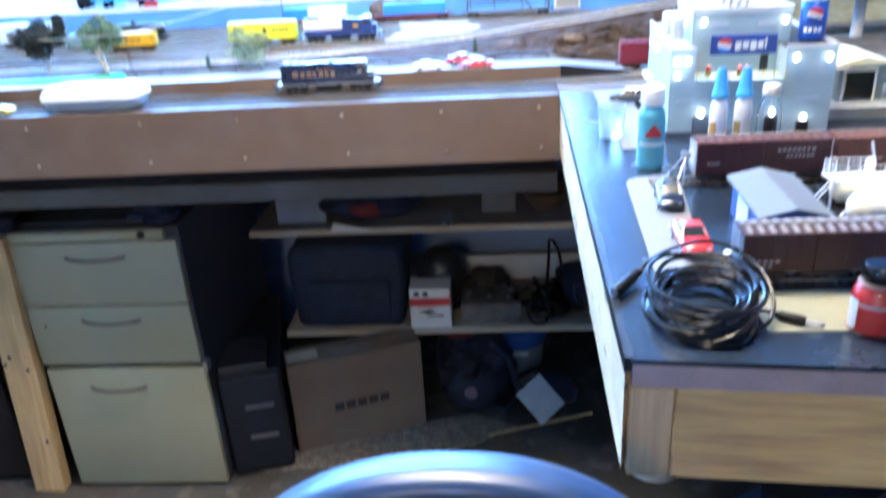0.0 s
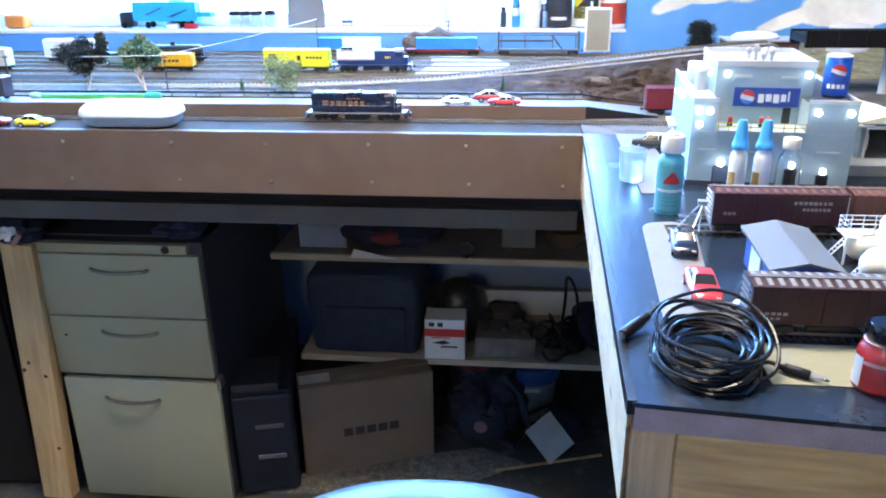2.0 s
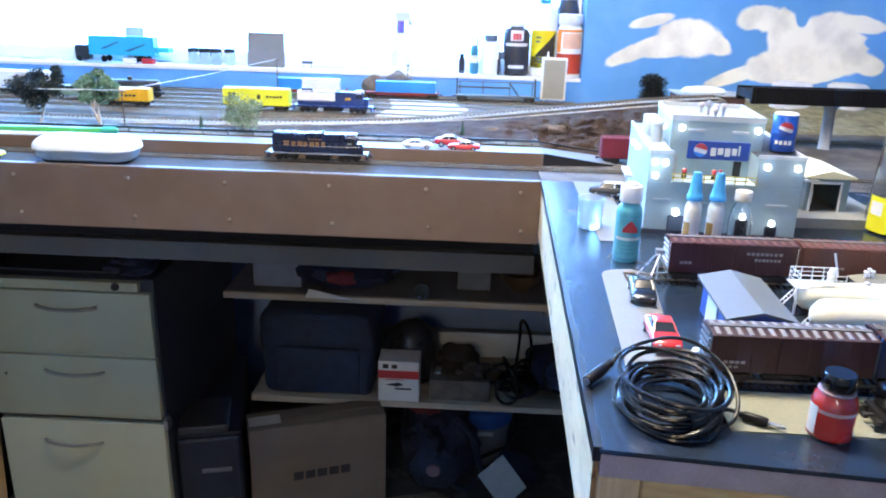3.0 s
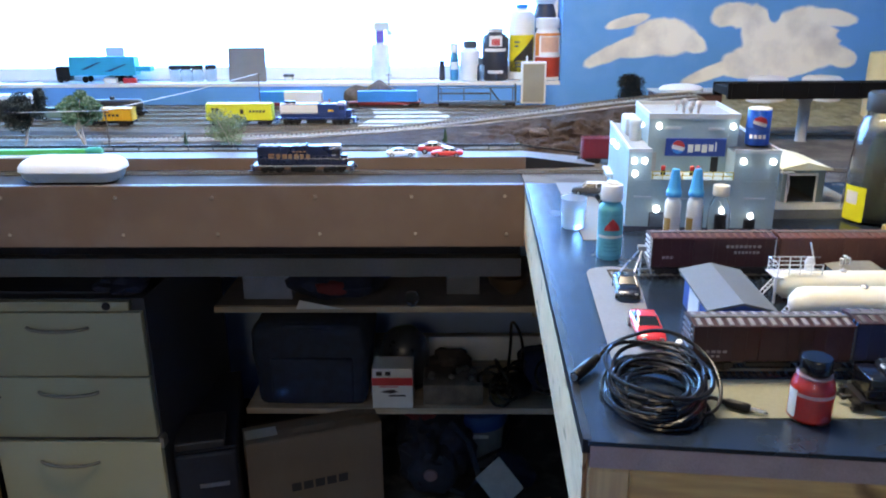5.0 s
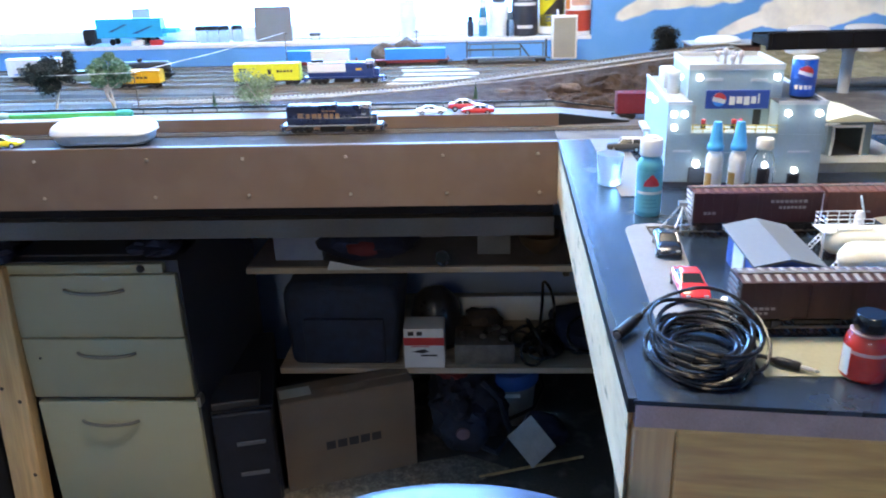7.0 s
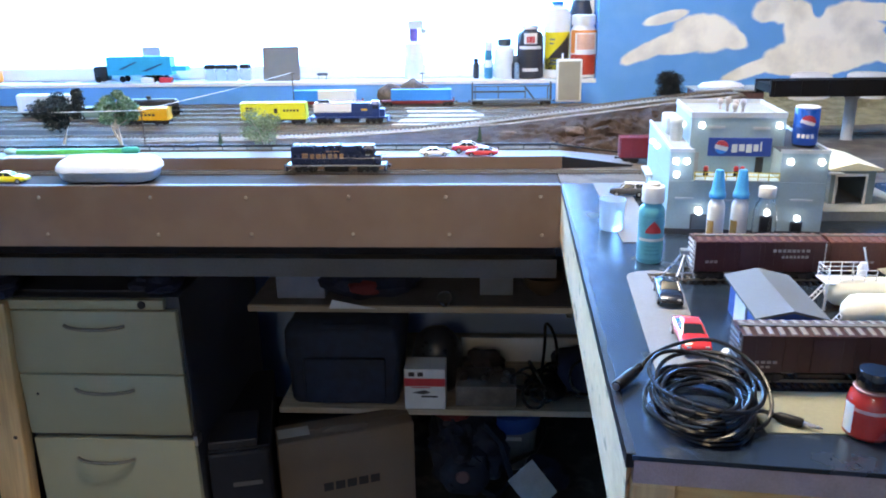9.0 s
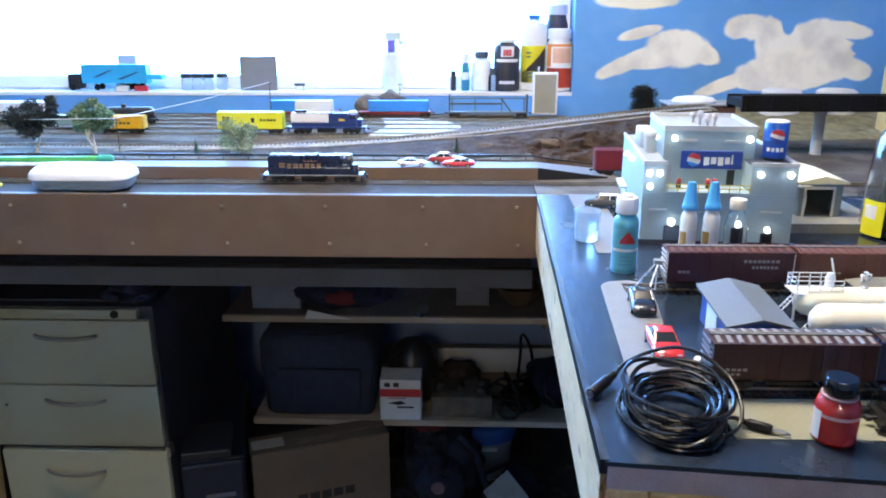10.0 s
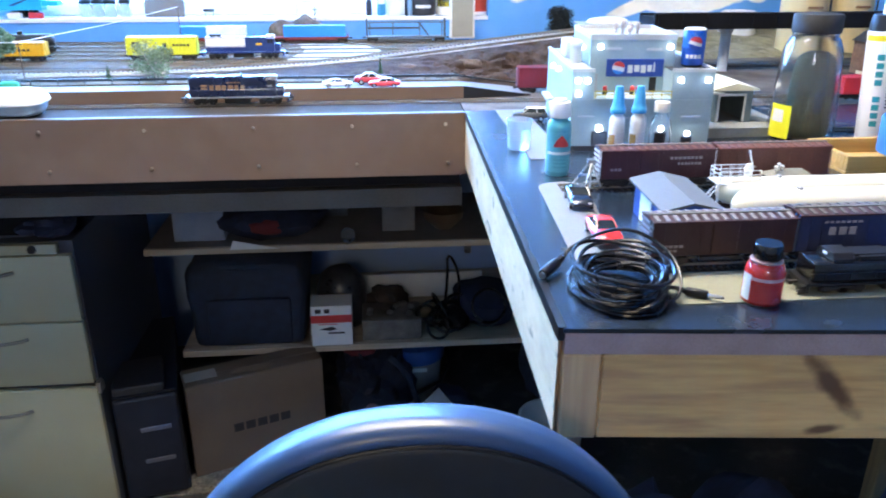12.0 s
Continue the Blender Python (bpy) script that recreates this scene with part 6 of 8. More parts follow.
part("standpipe", turned([(0.006, 0.0362), (0.0045, 0.048), (0.0055, 0.052), (0.003, 0.060)], 10, (0.046, 0.010, 0)), WHITEP, wk, "plain white stand on the platform", True)
part("stay", wire([(0.052, 0.012, 0.050), (0.047, 0.016, 0.078)], 0.0011, 5), WHITEP, wk)
for x, y in ((0.008, -0.003), (0.055, 0.025)):
    part("post", boxes((x, x + 0.002, y, y + 0.002, 0.0, 0.0344)), WHITEP, wk)

# toy cars
CARRED = material("red_car_paint", (0.62, 0.035, 0.04), 0.16, var=0.05, coat=0.8)
GREYCAR = material("dark_metal_car_paint", (0.022, 0.026, 0.042), 0.18, 0.3, var=0.1, coat=0.6)
tow = motorcar(pose(0.2465, 0.840, TOP + 0.0012, 0, 0, -96), "dark metallic toy car with a silver tow boom", 0.066, GREYCAR, "coupe")
bm = wire([(-0.018, -0.008, 0.016), (-0.058, 0.022, 0.036)], 0.0013, 6)
tube(bm, [(-0.018, 0.010, 0.016), (-0.058, 0.024, 0.036)], 0.0013, 6)
tube(bm, [(-0.058, 0.023, 0.036), (-0.056, 0.036, 0.004)], 0.0012, 6)
tube(bm, [(-0.058, 0.023, 0.036), (-0.042, 0.020, 0.006)], 0.0010, 6)
tube(bm, [(-0.048, 0.014, 0.012), (-0.052, 0.034, 0.012)], 0.0009, 6)
box(bm, -0.063, -0.053, 0.018, 0.028, 0.034, 0.039)
part("tow_boom", bm, STEEL, tow, "silver tow boom")
motorcar(pose(0.2425, 0.722, TOP + 0.0012, 0, 0, -92), "bright red toy muscle car on grey card", 0.069, CARRED, "coupe")
motorcar(pose(0.280, 1.306, TOP + 0.0012, 0, 0, 172), "dark grey toy off-roader with white roof and black hood", 0.061, material("dark_grey_toy_paint", (0.055, 0.058, 0.065), 0.35, 0.2, var=0.1), "suv", roof=WHITEP, hood=BLACK)
# grey card strips and khaki strip
bm = prism(bmesh.new(), [(0.1970, 0.655), (0.2480, 0.655), (0.2610, 0.800), (0.2730, 0.905), (0.2660, 0.924), (0.2500, 0.931), (0.2270, 0.927), (0.2170, 0.920), (0.2120, 0.908)], TOP + 0.0003, TOP + 0.0011, "xy")
STRIP = material("grey_strip_card", (0.175, 0.182, 0.195), 0.7, var=0.08, scale=14)
tagged(part("card_strip", bm, STRIP), "pale grey card strip under the toy cars", "card")
bm = prism(bmesh.new(), [(0.2300, 1.045), (0.286, 1.045), (0.288, 1.40), (0.2330, 1.40)], TOP + 0.0003, TOP + 0.0011, "xy")
tagged(part("card_strip", bm, STRIP), "pale grey card strip beside the factory", "card")
bm = prism(bmesh.new(), [(0.262, 0.560), (1.4, 0.556), (1.4, 0.624), (0.262, 0.626)], TOP + 0.0003, TOP + 0.0011, "xy")
tagged(part("khaki_strip", bm, KHAKI), "khaki card strip along the front track", "card")

# coiled cable
CABLE = material("black_cable", (0.006, 0.006, 0.008), 0.27, var=0.2, spec=0.4)
coil = thing("coiled_cable", pose(0.2250, 0.592, TOP), "black coiled audio extension cable with plug and socket", "cable")
rnd = random.Random(12)
LOOPS = [(0.050, 0.056, 0.0, 0.0), (0.048, 0.053, 0.002, -0.003), (0.051, 0.054, -0.001, 0.002), (0.047, 0.057, 0.001, 0.001), (0.049, 0.052, 0.003, -0.002),
         (0.046, 0.050, -0.003, -0.005), (0.048, 0.055, 0.0, 0.003), (0.044, 0.048, -0.004, -0.008), (0.050, 0.050, 0.002, 0.0), (0.040, 0.040, -0.006, -0.012),
         (0.036, 0.034, -0.004, -0.014), (0.046, 0.046, 0.001, -0.004), (0.032, 0.028, -0.002, -0.016), (0.047, 0.052, 0.004, 0.004), (0.042, 0.036, 0.0, -0.012), (0.050, 0.054, 0.003, 0.002)]
for k, (rx, ry, ox, oy) in enumerate(LOOPS):
    rx, ry, ox = rx * 0.79, ry * 0.94, ox * 0.9 - 0.007
    tilt, az = rnd.uniform(0.04, 0.17), rnd.uniform(0.2, 1.6)
    z0 = 0.0025 + 0.0017 * k
    turn = rnd.uniform(-0.35, 0.35)
    pts = []
    for i in range(56):
        a = 2 * math.pi * i / 56
        u, v = rx * math.cos(a), ry * math.sin(a) * (1 + 0.05 * math.sin(2 * a + k))
        x, y = u * math.cos(turn) - v * math.sin(turn) + ox, u * math.sin(turn) + v * math.cos(turn) + oy
        z = z0 + tilt * (x * math.cos(az) + y * math.sin(az)) + 0.0016 * math.sin(3 * a + k)
        pts.append((x, y, max(0.0022, z)))
    part("loop", wire(pts, 0.0019, 7, True), CABLE, coil, "", True)
part("strand", wire(bent([(-0.043, 0.062, 0.008), (-0.034, 0.068, 0.016), (-0.016, 0.066, 0.028), (0.008, 0.058, 0.038), (0.028, 0.042, 0.038), (0.043, 0.014, 0.030), (0.045, -0.012, 0.018), (0.038, -0.028, 0.008), (0.024, -0.036, 0.004)]), 0.0017, 7), CABLE, coil, "", True)
so = part("socket", turned([(0.0022, 0.0), (0.0032, 0.008), (0.0034, 0.012), (0.0050, 0.013), (0.0054, 0.024), (0.0054, 0.040), (0.0046, 0.042)], 16), RUBBER, coil, "black cable socket", True)
so.matrix_basis = look((-0.0430, 0.062, 0.0090), (-0.0710, 0.0270, 0.0060)) @ pose(0, 0, 0, 180, 0, 0)
for k in range(5):
    part("boot_ring", turned([(0.0034, 0.001 + 0.0023 * k), (0.0038, 0.0017 + 0.0023 * k), (0.0034, 0.0024 + 0.0023 * k)], 12), RUBBER, so)
part("socket_end", turned([(0.0032, 0.0421), (0.0034, 0.0440), (0.0020, 0.0442)], 14), STEEL, so, "steel socket mouth", True)
part("strand", wire(bent([(0.006, -0.030, 0.004), (0.026, -0.016, 0.006), (0.038, -0.010, 0.007), (0.046, -0.012, 0.006)]), 0.0017, 7), CABLE, coil, "", True)
pl = part("plug", turned([(0.0020, 0.0), (0.0026, 0.006), (0.0040, 0.008), (0.0042, 0.024), (0.0034, 0.026)], 14), RUBBER, coil, "black jack plug", True)
pl.matrix_basis = look((0.044, -0.0115, 0.0056), (0.075, -0.0290, 0.0045)) @ pose(0, 0, 0, 180, 0, 0)
part("plug_tip", turned([(0.0017, 0.0262), (0.0017, 0.034), (0.0010, 0.0355), (0.0017, 0.037), (0.0004, 0.040)], 10), STEEL, pl, "steel jack tip", True)
tag = thing("paper_tag", pose(0.2700, 0.690, TOP + 0.0012, 0, 0, -30), "small white tag with dark marks beside the boxcar", "tag")
part("slip", extruded([(-0.009, 0.0), (0.009, 0.0), (0.010, 0.004), (0.004, 0.008), (-0.006, 0.007)], -0.005, 0.005, "xz", 0.0008, 1), WHITE, tag, "", True)
part("mark", boxes((-0.0075, -0.0015, -0.0056, -0.0051, 0.001, 0.0050)), INK, tag)

# red paint jar
REDJ = material("red_enamel_paint", (0.78, 0.022, 0.006), 0.25, var=0.06, coat=0.5)
rj = thing("paint_jar", pose(0.3370, 0.5625, TOP) @ Matrix.Diagonal((1, 1, 0.95, 1)), "small glass jar of red paint with black lid", "paint jar")
part("paint_fill", turned([(0.0140, 0.0015), (0.0162, 0.004), (0.0162, 0.030), (0.0150, 0.036), (0.0120, 0.040)], 28), REDJ, rj, "", True)
part("glass_jar", turned([(0.0145, 0.0), (0.0168, 0.003), (0.0168, 0.031), (0.0155, 0.037), (0.0125, 0.0415), (0.0125, 0.0435)], 28), CLEAR, rj, "", True)
part("lid", turned([(0.0116, 0.0437), (0.0122, 0.0445), (0.0122, 0.0555), (0.0112, 0.0575)], 28), material("gloss_black_paint", (0.006, 0.006, 0.008), 0.15, var=0.1, coat=0.5), rj, "black screw lid", True)
part("seal_ring", turned([(0.0132, 0.0408), (0.0138, 0.0416), (0.0136, 0.0424), (0.0124, 0.0430)], 28), material("dull_pink_ring", (0.34, 0.20, 0.19), 0.5, var=0.1), rj, "thin pale neck ring", True)
def wrap(r, z0, z1, a0, a1, n=14):
    bm = bmesh.new()
    rows = [[bm.verts.new((r * math.sin(a0 + (a1 - a0) * i / n), -r * math.cos(a0 + (a1 - a0) * i / n), z)) for i in range(n + 1)] for z in (z0, z1)]
    for i in range(n):
        bm.faces.new((rows[0][i], rows[0][i + 1], rows[1][i + 1], rows[1][i]))
    return bm
part("label", wrap(0.01705, 0.005, 0.030, -1.75, -1.12), PRINTW, rj, "white paper label", True)
part("label_band", wrap(0.01710, 0.0255, 0.0285, -1.1, 1.2), material("pink_print", (0.62, 0.30, 0.26), 0.5), rj, "", True)

# teal paint bottle
TEAL = material("teal_paint_plastic", (0.09, 0.38, 0.47), 0.3, var=0.05, coat=0.3)
pb = thing("paint_bottle", pose(0.2510, 0.972, TOP) @ Matrix.Diagonal((0.93, 0.93, 1, 1)), "teal craft paint bottle with white flip cap", "paint bottle")
part("bottle", turned([(0.0160, 0.0), (0.0174, 0.003), (0.0174, 0.064), (0.0160, 0.071), (0.0120, 0.075), (0.0120, 0.078)], 30), TEAL, pb, "", True)
part("cap", turned([(0.0148, 0.0782), (0.0152, 0.080), (0.0150, 0.096), (0.0140, 0.0985)], 30), WHITE, pb, "white cap", True)
part("spout", turned([(0.0090, 0.0987), (0.0085, 0.1020)], 20), WHITE, pb, "", True)
part("label", wrap(0.01765, 0.006, 0.060, -1.2, 1.2, 20), material("pale_teal_label", (0.12, 0.45, 0.54), 0.4), pb, "", True)
part("label_band", wrap(0.01785, 0.030, 0.0335, -1.2, 1.2, 20), PRINTW, pb, "white band", True)
bm = bmesh.new()
cols = []
for i in range(13):
    u = -1 + i / 6
    cols.append([bm.verts.new((0.0180 * math.sin(0.62 * u), -0.0180 * math.cos(0.62 * u), z)) for z in (0.0405, 0.0430 + 0.0135 * (1 - abs(u)) ** 0.8)])
for p, q in zip(cols, cols[1:]):
    bm.faces.new((p[0], q[0], q[1], p[1]))
part("emblem", bm, REDP, pb, "red pointed emblem")
for k in range(3):
    part("small_print", wrap(0.01785, 0.012 + k * 0.005, 0.0142 + k * 0.005, -0.6, 0.6 - 0.1 * k, 8), TEAL, pb)

# two glue bottles and a clear vial
TIPB = material("cyan_cap_plastic", (0.06, 0.36, 0.72), 0.35, var=0.05)
GLUE = material("milky_glue_plastic", (0.84, 0.82, 0.76), 0.3, var=0.03)
AMBERL = material("amber_glue", (0.45, 0.28, 0.10), 0.25, var=0.1)
for x in (0.3385, 0.3680):
    g = thing("glue_bottle", pose(x, 1.000, TOP), "slim milky glue bottle with tall cyan cap", "glue bottle", "glue bottles")
    part("bottle", turned([(0.0094, 0.0), (0.0106, 0.002), (0.0106, 0.064), (0.0094, 0.070), (0.0075, 0.072), (0.0075, 0.0755)], 24), GLUE, g, "", True)
    part("cap", turned([(0.0098, 0.0757), (0.0102, 0.077), (0.0102, 0.0820), (0.0092, 0.0832), (0.0080, 0.0900), (0.0052, 0.1105), (0.0048, 0.1120), (0.0030, 0.1124)], 24), TIPB, g, "cyan pointed cap", True)
    part("label", wrap(0.01072, 0.004, 0.047, -1.5, -0.45, 8), AMBERL, g, "amber label edge", True)
    part("label_band", wrap(0.01072, 0.034, 0.050, -0.3, 1.1, 10), PRINTW, g, "white label", True)
vl = thing("clear_bottle", pose(0.4005, 1.000, TOP) @ Matrix.Diagonal((0.88, 0.88, 0.91, 1)), "small clear plastic bottle with white cap", "bottle")
part("bottle", turned([(0.0150, 0.0), (0.0168, 0.003), (0.0168, 0.058), (0.0150, 0.070), (0.0098, 0.080), (0.0098, 0.084), (0.0090, 0.084), (0.0090, 0.0797), (0.0142, 0.0695), (0.0161, 0.058), (0.0161, 0.0035), (0.0148, 0.0009), (0.002, 0.0009)], 28), CLEAR, vl, "", True)
part("cap", turned([(0.0118, 0.0842), (0.0122, 0.086), (0.0122, 0.0975), (0.0112, 0.099)], 28), material("ivory_cap", (0.70, 0.66, 0.56), 0.4), vl, "ivory cap", True)
part("water", turned([(0.0140, 0.0015), (0.0160, 0.004), (0.0160, 0.022)], 24), glass("water", (0.95, 0.98, 1.0), 0.0, 1.33), vl, "", True)
cp = thing("plastic_cup", pose(0.2240, 1.112, TOP), "small clear plastic cup half full of water", "cup")
part("cup", turned([(0.0150, 0.0), (0.0165, 0.002), (0.0190, 0.044), (0.0198, 0.0455), (0.0188, 0.0455), (0.0180, 0.044), (0.0157, 0.0035), (0.012, 0.003)], 28), glass("hazy_clear_plastic", (0.92, 0.96, 1.0), 0.30), cp, "", True)
part("water", turned([(0.0150, 0.0040), (0.0172, 0.031), (0.0166, 0.032)], 28), glass("water"), cp, "", True)

# big lidded jar
bj = thing("large_jar", pose(0.692, 1.150, TOP) @ Matrix.Diagonal((0.91, 0.91, 0.975, 1)), "large clear plastic jar of dark green flock, black lid", "jar")
part("jar", turned([(0.050, 0.0), (0.0545, 0.004), (0.0555, 0.02), (0.052, 0.09), (0.048, 0.140), (0.041, 0.158), (0.037, 0.162), (0.037, 0.168), (0.0355, 0.168), (0.0355, 0.161), (0.0395, 0.157), (0.0465, 0.139), (0.0505, 0.09), (0.0540, 0.02), (0.0530, 0.005), (0.049, 0.002), (0.004, 0.002)], 40), glass("dusty_clear_plastic", (0.97, 0.98, 0.96), 0.06), bj, "", True)
part("flock", turned([(0.034, 0.004), (0.0365, 0.008), (0.037, 0.03), (0.036, 0.08), (0.034, 0.112), (0.029, 0.130), (0.017, 0.138), (0.006, 0.136)], 36, (0.0105, 0.002, 0)), material("dark_green_flock", (0.105, 0.102, 0.075), 0.95, var=0.25, scale=60, bump=0.5, second=(0.12, 0.122, 0.075)), bj, "dark green scenery flock", True)
part("lid", turned([(0.0385, 0.1682), (0.040, 0.171), (0.040, 0.194), (0.0375, 0.197)], 40), material("matt_black_lid", (0.030, 0.030, 0.032), 0.6, spec=0.3, var=0.15), bj, "black ribbed lid", True)
part("label", wrap(0.0562, 0.004, 0.058, -1.60, -0.85, 10), material("yellow_label", (0.78, 0.74, 0.03), 0.45, var=0.05), bj, "yellow label", True)
part("label_panel", wrap(0.0565, 0.030, 0.050, -1.50, -1.08, 6), PRINTW, bj, "", True)

# caulk tube
ct = thing("caulk_tube", pose(0.762, 1.070, TOP + 0.002, 0, -4.3, 0) @ Matrix.Diagonal((0.88, 0.88, 0.90, 1)), "white caulk tube with teal print and black nozzle cap", "caulk tube")
TEALP = material("teal_print", (0.02, 0.28, 0.33), 0.5)
part("barrel", turned([(0.0245, 0.0), (0.0252, 0.003), (0.0252, 0.190), (0.0245, 0.193)], 32), WHITE, ct, "", True)
part("yellow_band", wrap(0.02535, 0.178, 0.187, -1.8, 1.8, 24), CARYEL, ct, "yellow band", True)
part("shoulder", turned([(0.0246, 0.1932), (0.0230, 0.204), (0.0200, 0.218)], 32), BLACK, ct, "black cap", True)
part("nozzle", turned([(0.0065, 0.2182), (0.0040, 0.265)], 16), WHITE, ct, "", True)
bm = bmesh.new()
for k in range(9):
    z = 0.040 + k * 0.0135
    if k == 4:
        continue
    rows = [[bm.verts.new((0.0255 * math.sin(a), -0.0255 * math.cos(a), zz)) for a in (-0.80, -0.58, -0.36)] for zz in (z, z + 0.0095)]
    for i in range(2):
        bm.faces.new((rows[0][i], rows[0][i + 1], rows[1][i + 1], rows[1][i]))
part("lettering", bm, TEALP, ct, "teal letter shapes up the side")
bm = bmesh.new()
for k in range(9):
    z = 0.070 + k * 0.0055
    rows = [[bm.verts.new((0.0255 * math.sin(a), -0.0255 * math.cos(a), zz)) for a in (0.0, 0.25, 0.5, 0.7)] for zz in (z, z + 0.0025)]
    for i in range(3):
        bm.faces.new((rows[0][i], rows[0][i + 1], rows[1][i + 1], rows[1][i]))
part("small_print", bm, INK, ct)
part("label_panel", wrap(0.0255, 0.128, 0.172, 0.0, 0.6, 8), TEALP, ct, "teal panel", True)
part("dark_panel", wrap(0.0255, 0.050, 0.122, 0.80, 1.5, 8), INK, ct, "dark printed panel", True)
part("cap_panel", wrap(0.0240, 0.197, 0.206, -0.4, 0.5, 6), PRINTW, ct, "white cap panel", True)

# wooden tray and tape roll
ty = thing("wooden_tray", pose(0.638, 0.930, TOP), "shallow tan wooden tray holding a tape roll", "tray")
TRAYW = wood("tan_tray_wood", (0.56, 0.37, 0.13), (0.44, 0.27, 0.08), "x")
part("tray_base", boxes((0.0, 0.24, 0.0, 0.105, 0.0005, 0.004)), TRAYW, ty)
for a in ((0, 0.24, 0, 0.007, 0.0042, 0.026), (0, 0.24, 0.098, 0.105, 0.0042, 0.026), (0, 0.007, 0.0072, 0.0978, 0.0042, 0.026), (0.233, 0.24, 0.0072, 0.0978, 0.0042, 0.026)):
    part("tray_side", rounded(*a, 0.001, 1), TRAYW, ty)
tp = thing("tape_roll", pose(0.744, 0.934, TOP + 0.0262), "roll of blue masking tape on the tray edge", "tape roll")
part("tape", turned([(0.0382, 0.0), (0.054, 0.0), (0.055, 0.002), (0.055, 0.046), (0.054, 0.048), (0.0382, 0.048)], 40), material("blue_masking_tape", (0.05, 0.22, 0.62), 0.6, var=0.08), tp, "", True)
part("core", turned([(0.036, 0.0), (0.038, 0.0), (0.038, 0.0484), (0.036, 0.0484)], 40), material("buff_core", (0.55, 0.52, 0.44), 0.8), tp, "buff card core", True)

# model houses at the far end of the layout
BRICKM = material("brown_brick", (0.20, 0.12, 0.085), 0.8, var=0.2, scale=120)
for x, y, w, h, mat, lab in ((1.20, 1.76, 0.06, 0.075, BRICKM, "small brown brick model house with cream base"), (1.30, 1.52, 0.09, 0.065, REDP, "small red model depot")):
    hs = thing("model_house", pose(x, y, TOP), lab, "model building", "model houses")
    part("wall", boxes((-w / 2, w / 2, -0.03, 0.03, 0.0, h)), mat, hs)
    part("roof", extruded([(-w / 2 - 0.005, h + 0.0003), (w / 2 + 0.005, h + 0.0003), (0, h + 0.024)], -0.035, 0.035), CABSIDE, hs)
    for s in (-0.25, 0.2):
        part("window", boxes((s * w, s * w + 0.012, -0.0312, -0.0302, h * 0.5, h * 0.5 + 0.016)), PRINTW, hs)
    part("plinth", boxes((-w / 2 - 0.002, w / 2 + 0.002, -0.032, 0.0, -0.0, 0.008)), SHEDR, hs)
boxcar(pose(0.985, 1.445, TOP + 0.002), "red model caboose behind the glue tube", 0.10, REDP, REDP, INK, 0.032, 0, 0.2, "table cars")
# ---- filing cabinet and things below the deck ----
cab = thing("filing_cabinet", pose(-1.038, 1.55, 0.008), "putty three-drawer steel filing cabinet with dark sides", "filing cabinet")
W, CH, CD = 0.395, 0.703, 0.55
part("plinth", boxes((0.01, W - 0.01, 0.03, CD - 0.02, -0.008, -0.0002)), BLACK, cab)
part("carcass", boxes((0, W, 0.020, CD, 0.0, CH)), CABSIDE, cab, "dark grey steel carcass")
for z0, z1, dx in ((0.363, 0.517, 0), (0.521, 0.676, 0), (0.004, 0.350, 0.004)):
    d = part("drawer", rounded(0.004 + dx, W - 0.003 + dx, 0.0, 0.0195, z0, z1, 0.003, 2), PUTTY, cab, "putty drawer front", True)
    zh = z1 - (0.034 if z0 > 0.1 else 0.050)
    cx = 0.204 if z0 > 0.1 else 0.180
    pts = []
    for i in range(13):
        t = i / 12
        pts.append((cx - 0.069 + 0.138 * t, -0.003 - 0.017 * math.sin(math.pi * t) ** 0.5, zh - 0.003 * math.sin(math.pi * t)))
    part("handle", wire(pts, 0.0042, 8), material("satin_handle", (0.20, 0.19, 0.16), 0.4, 0.6), d, "satin bow handle", True)
part("lock_rail", rounded(0.004, W - 0.028, 0.0, 0.0195, 0.680, CH - 0.001, 0.002, 2), PUTTY, cab, "", True)
part("lock", turned([(0.0085, -0.0035), (0.0095, 0.0)], 18, (0.318, 0.0, 0.692), "y"), BLACK, cab, "black round lock", True)
part("drawer_hole", turned([(0.0035, -0.0006), (0.0035, 0.0)], 12, (0.040, 0.0, 0.468), "y"), BLACK, cab)
part("latch", boxes((W - 0.002, W + 0.008, 0.004, 0.030, 0.334, 0.360)), STEEL, cab, "small steel latch")
part("top_clutter", boxes((0.0, 0.30, 0.05, 0.40, CH + 0.0004, CH + 0.004)), CABSIDE, cab)
# dark rag and tool on top of the cabinet
rag = thing("dark_bag", pose(-0.70, 1.62, CH + 0.0085), "crumpled dark plastic bag on the filing cabinet", "bag")
rnd = random.Random(9)


def lump(rx, ry, rz, seed, amp=0.18, n=3):
    bm = bmesh.new()
    bmesh.ops.create_icosphere(bm, subdivisions=n, radius=1.0)
    for v in bm.verts:
        d = v.co.normalized()
        k = 1 + amp * noise.noise(d * 1.8 + Vector((seed, seed * 2, 1))) + amp * 0.6 * noise.noise(d * 4.5 + Vector((seed, 0, 3)))
        v.co = Vector((d.x * rx * k, d.y * ry * k, max(0.0, rz + d.z * rz * k)))
    return bm


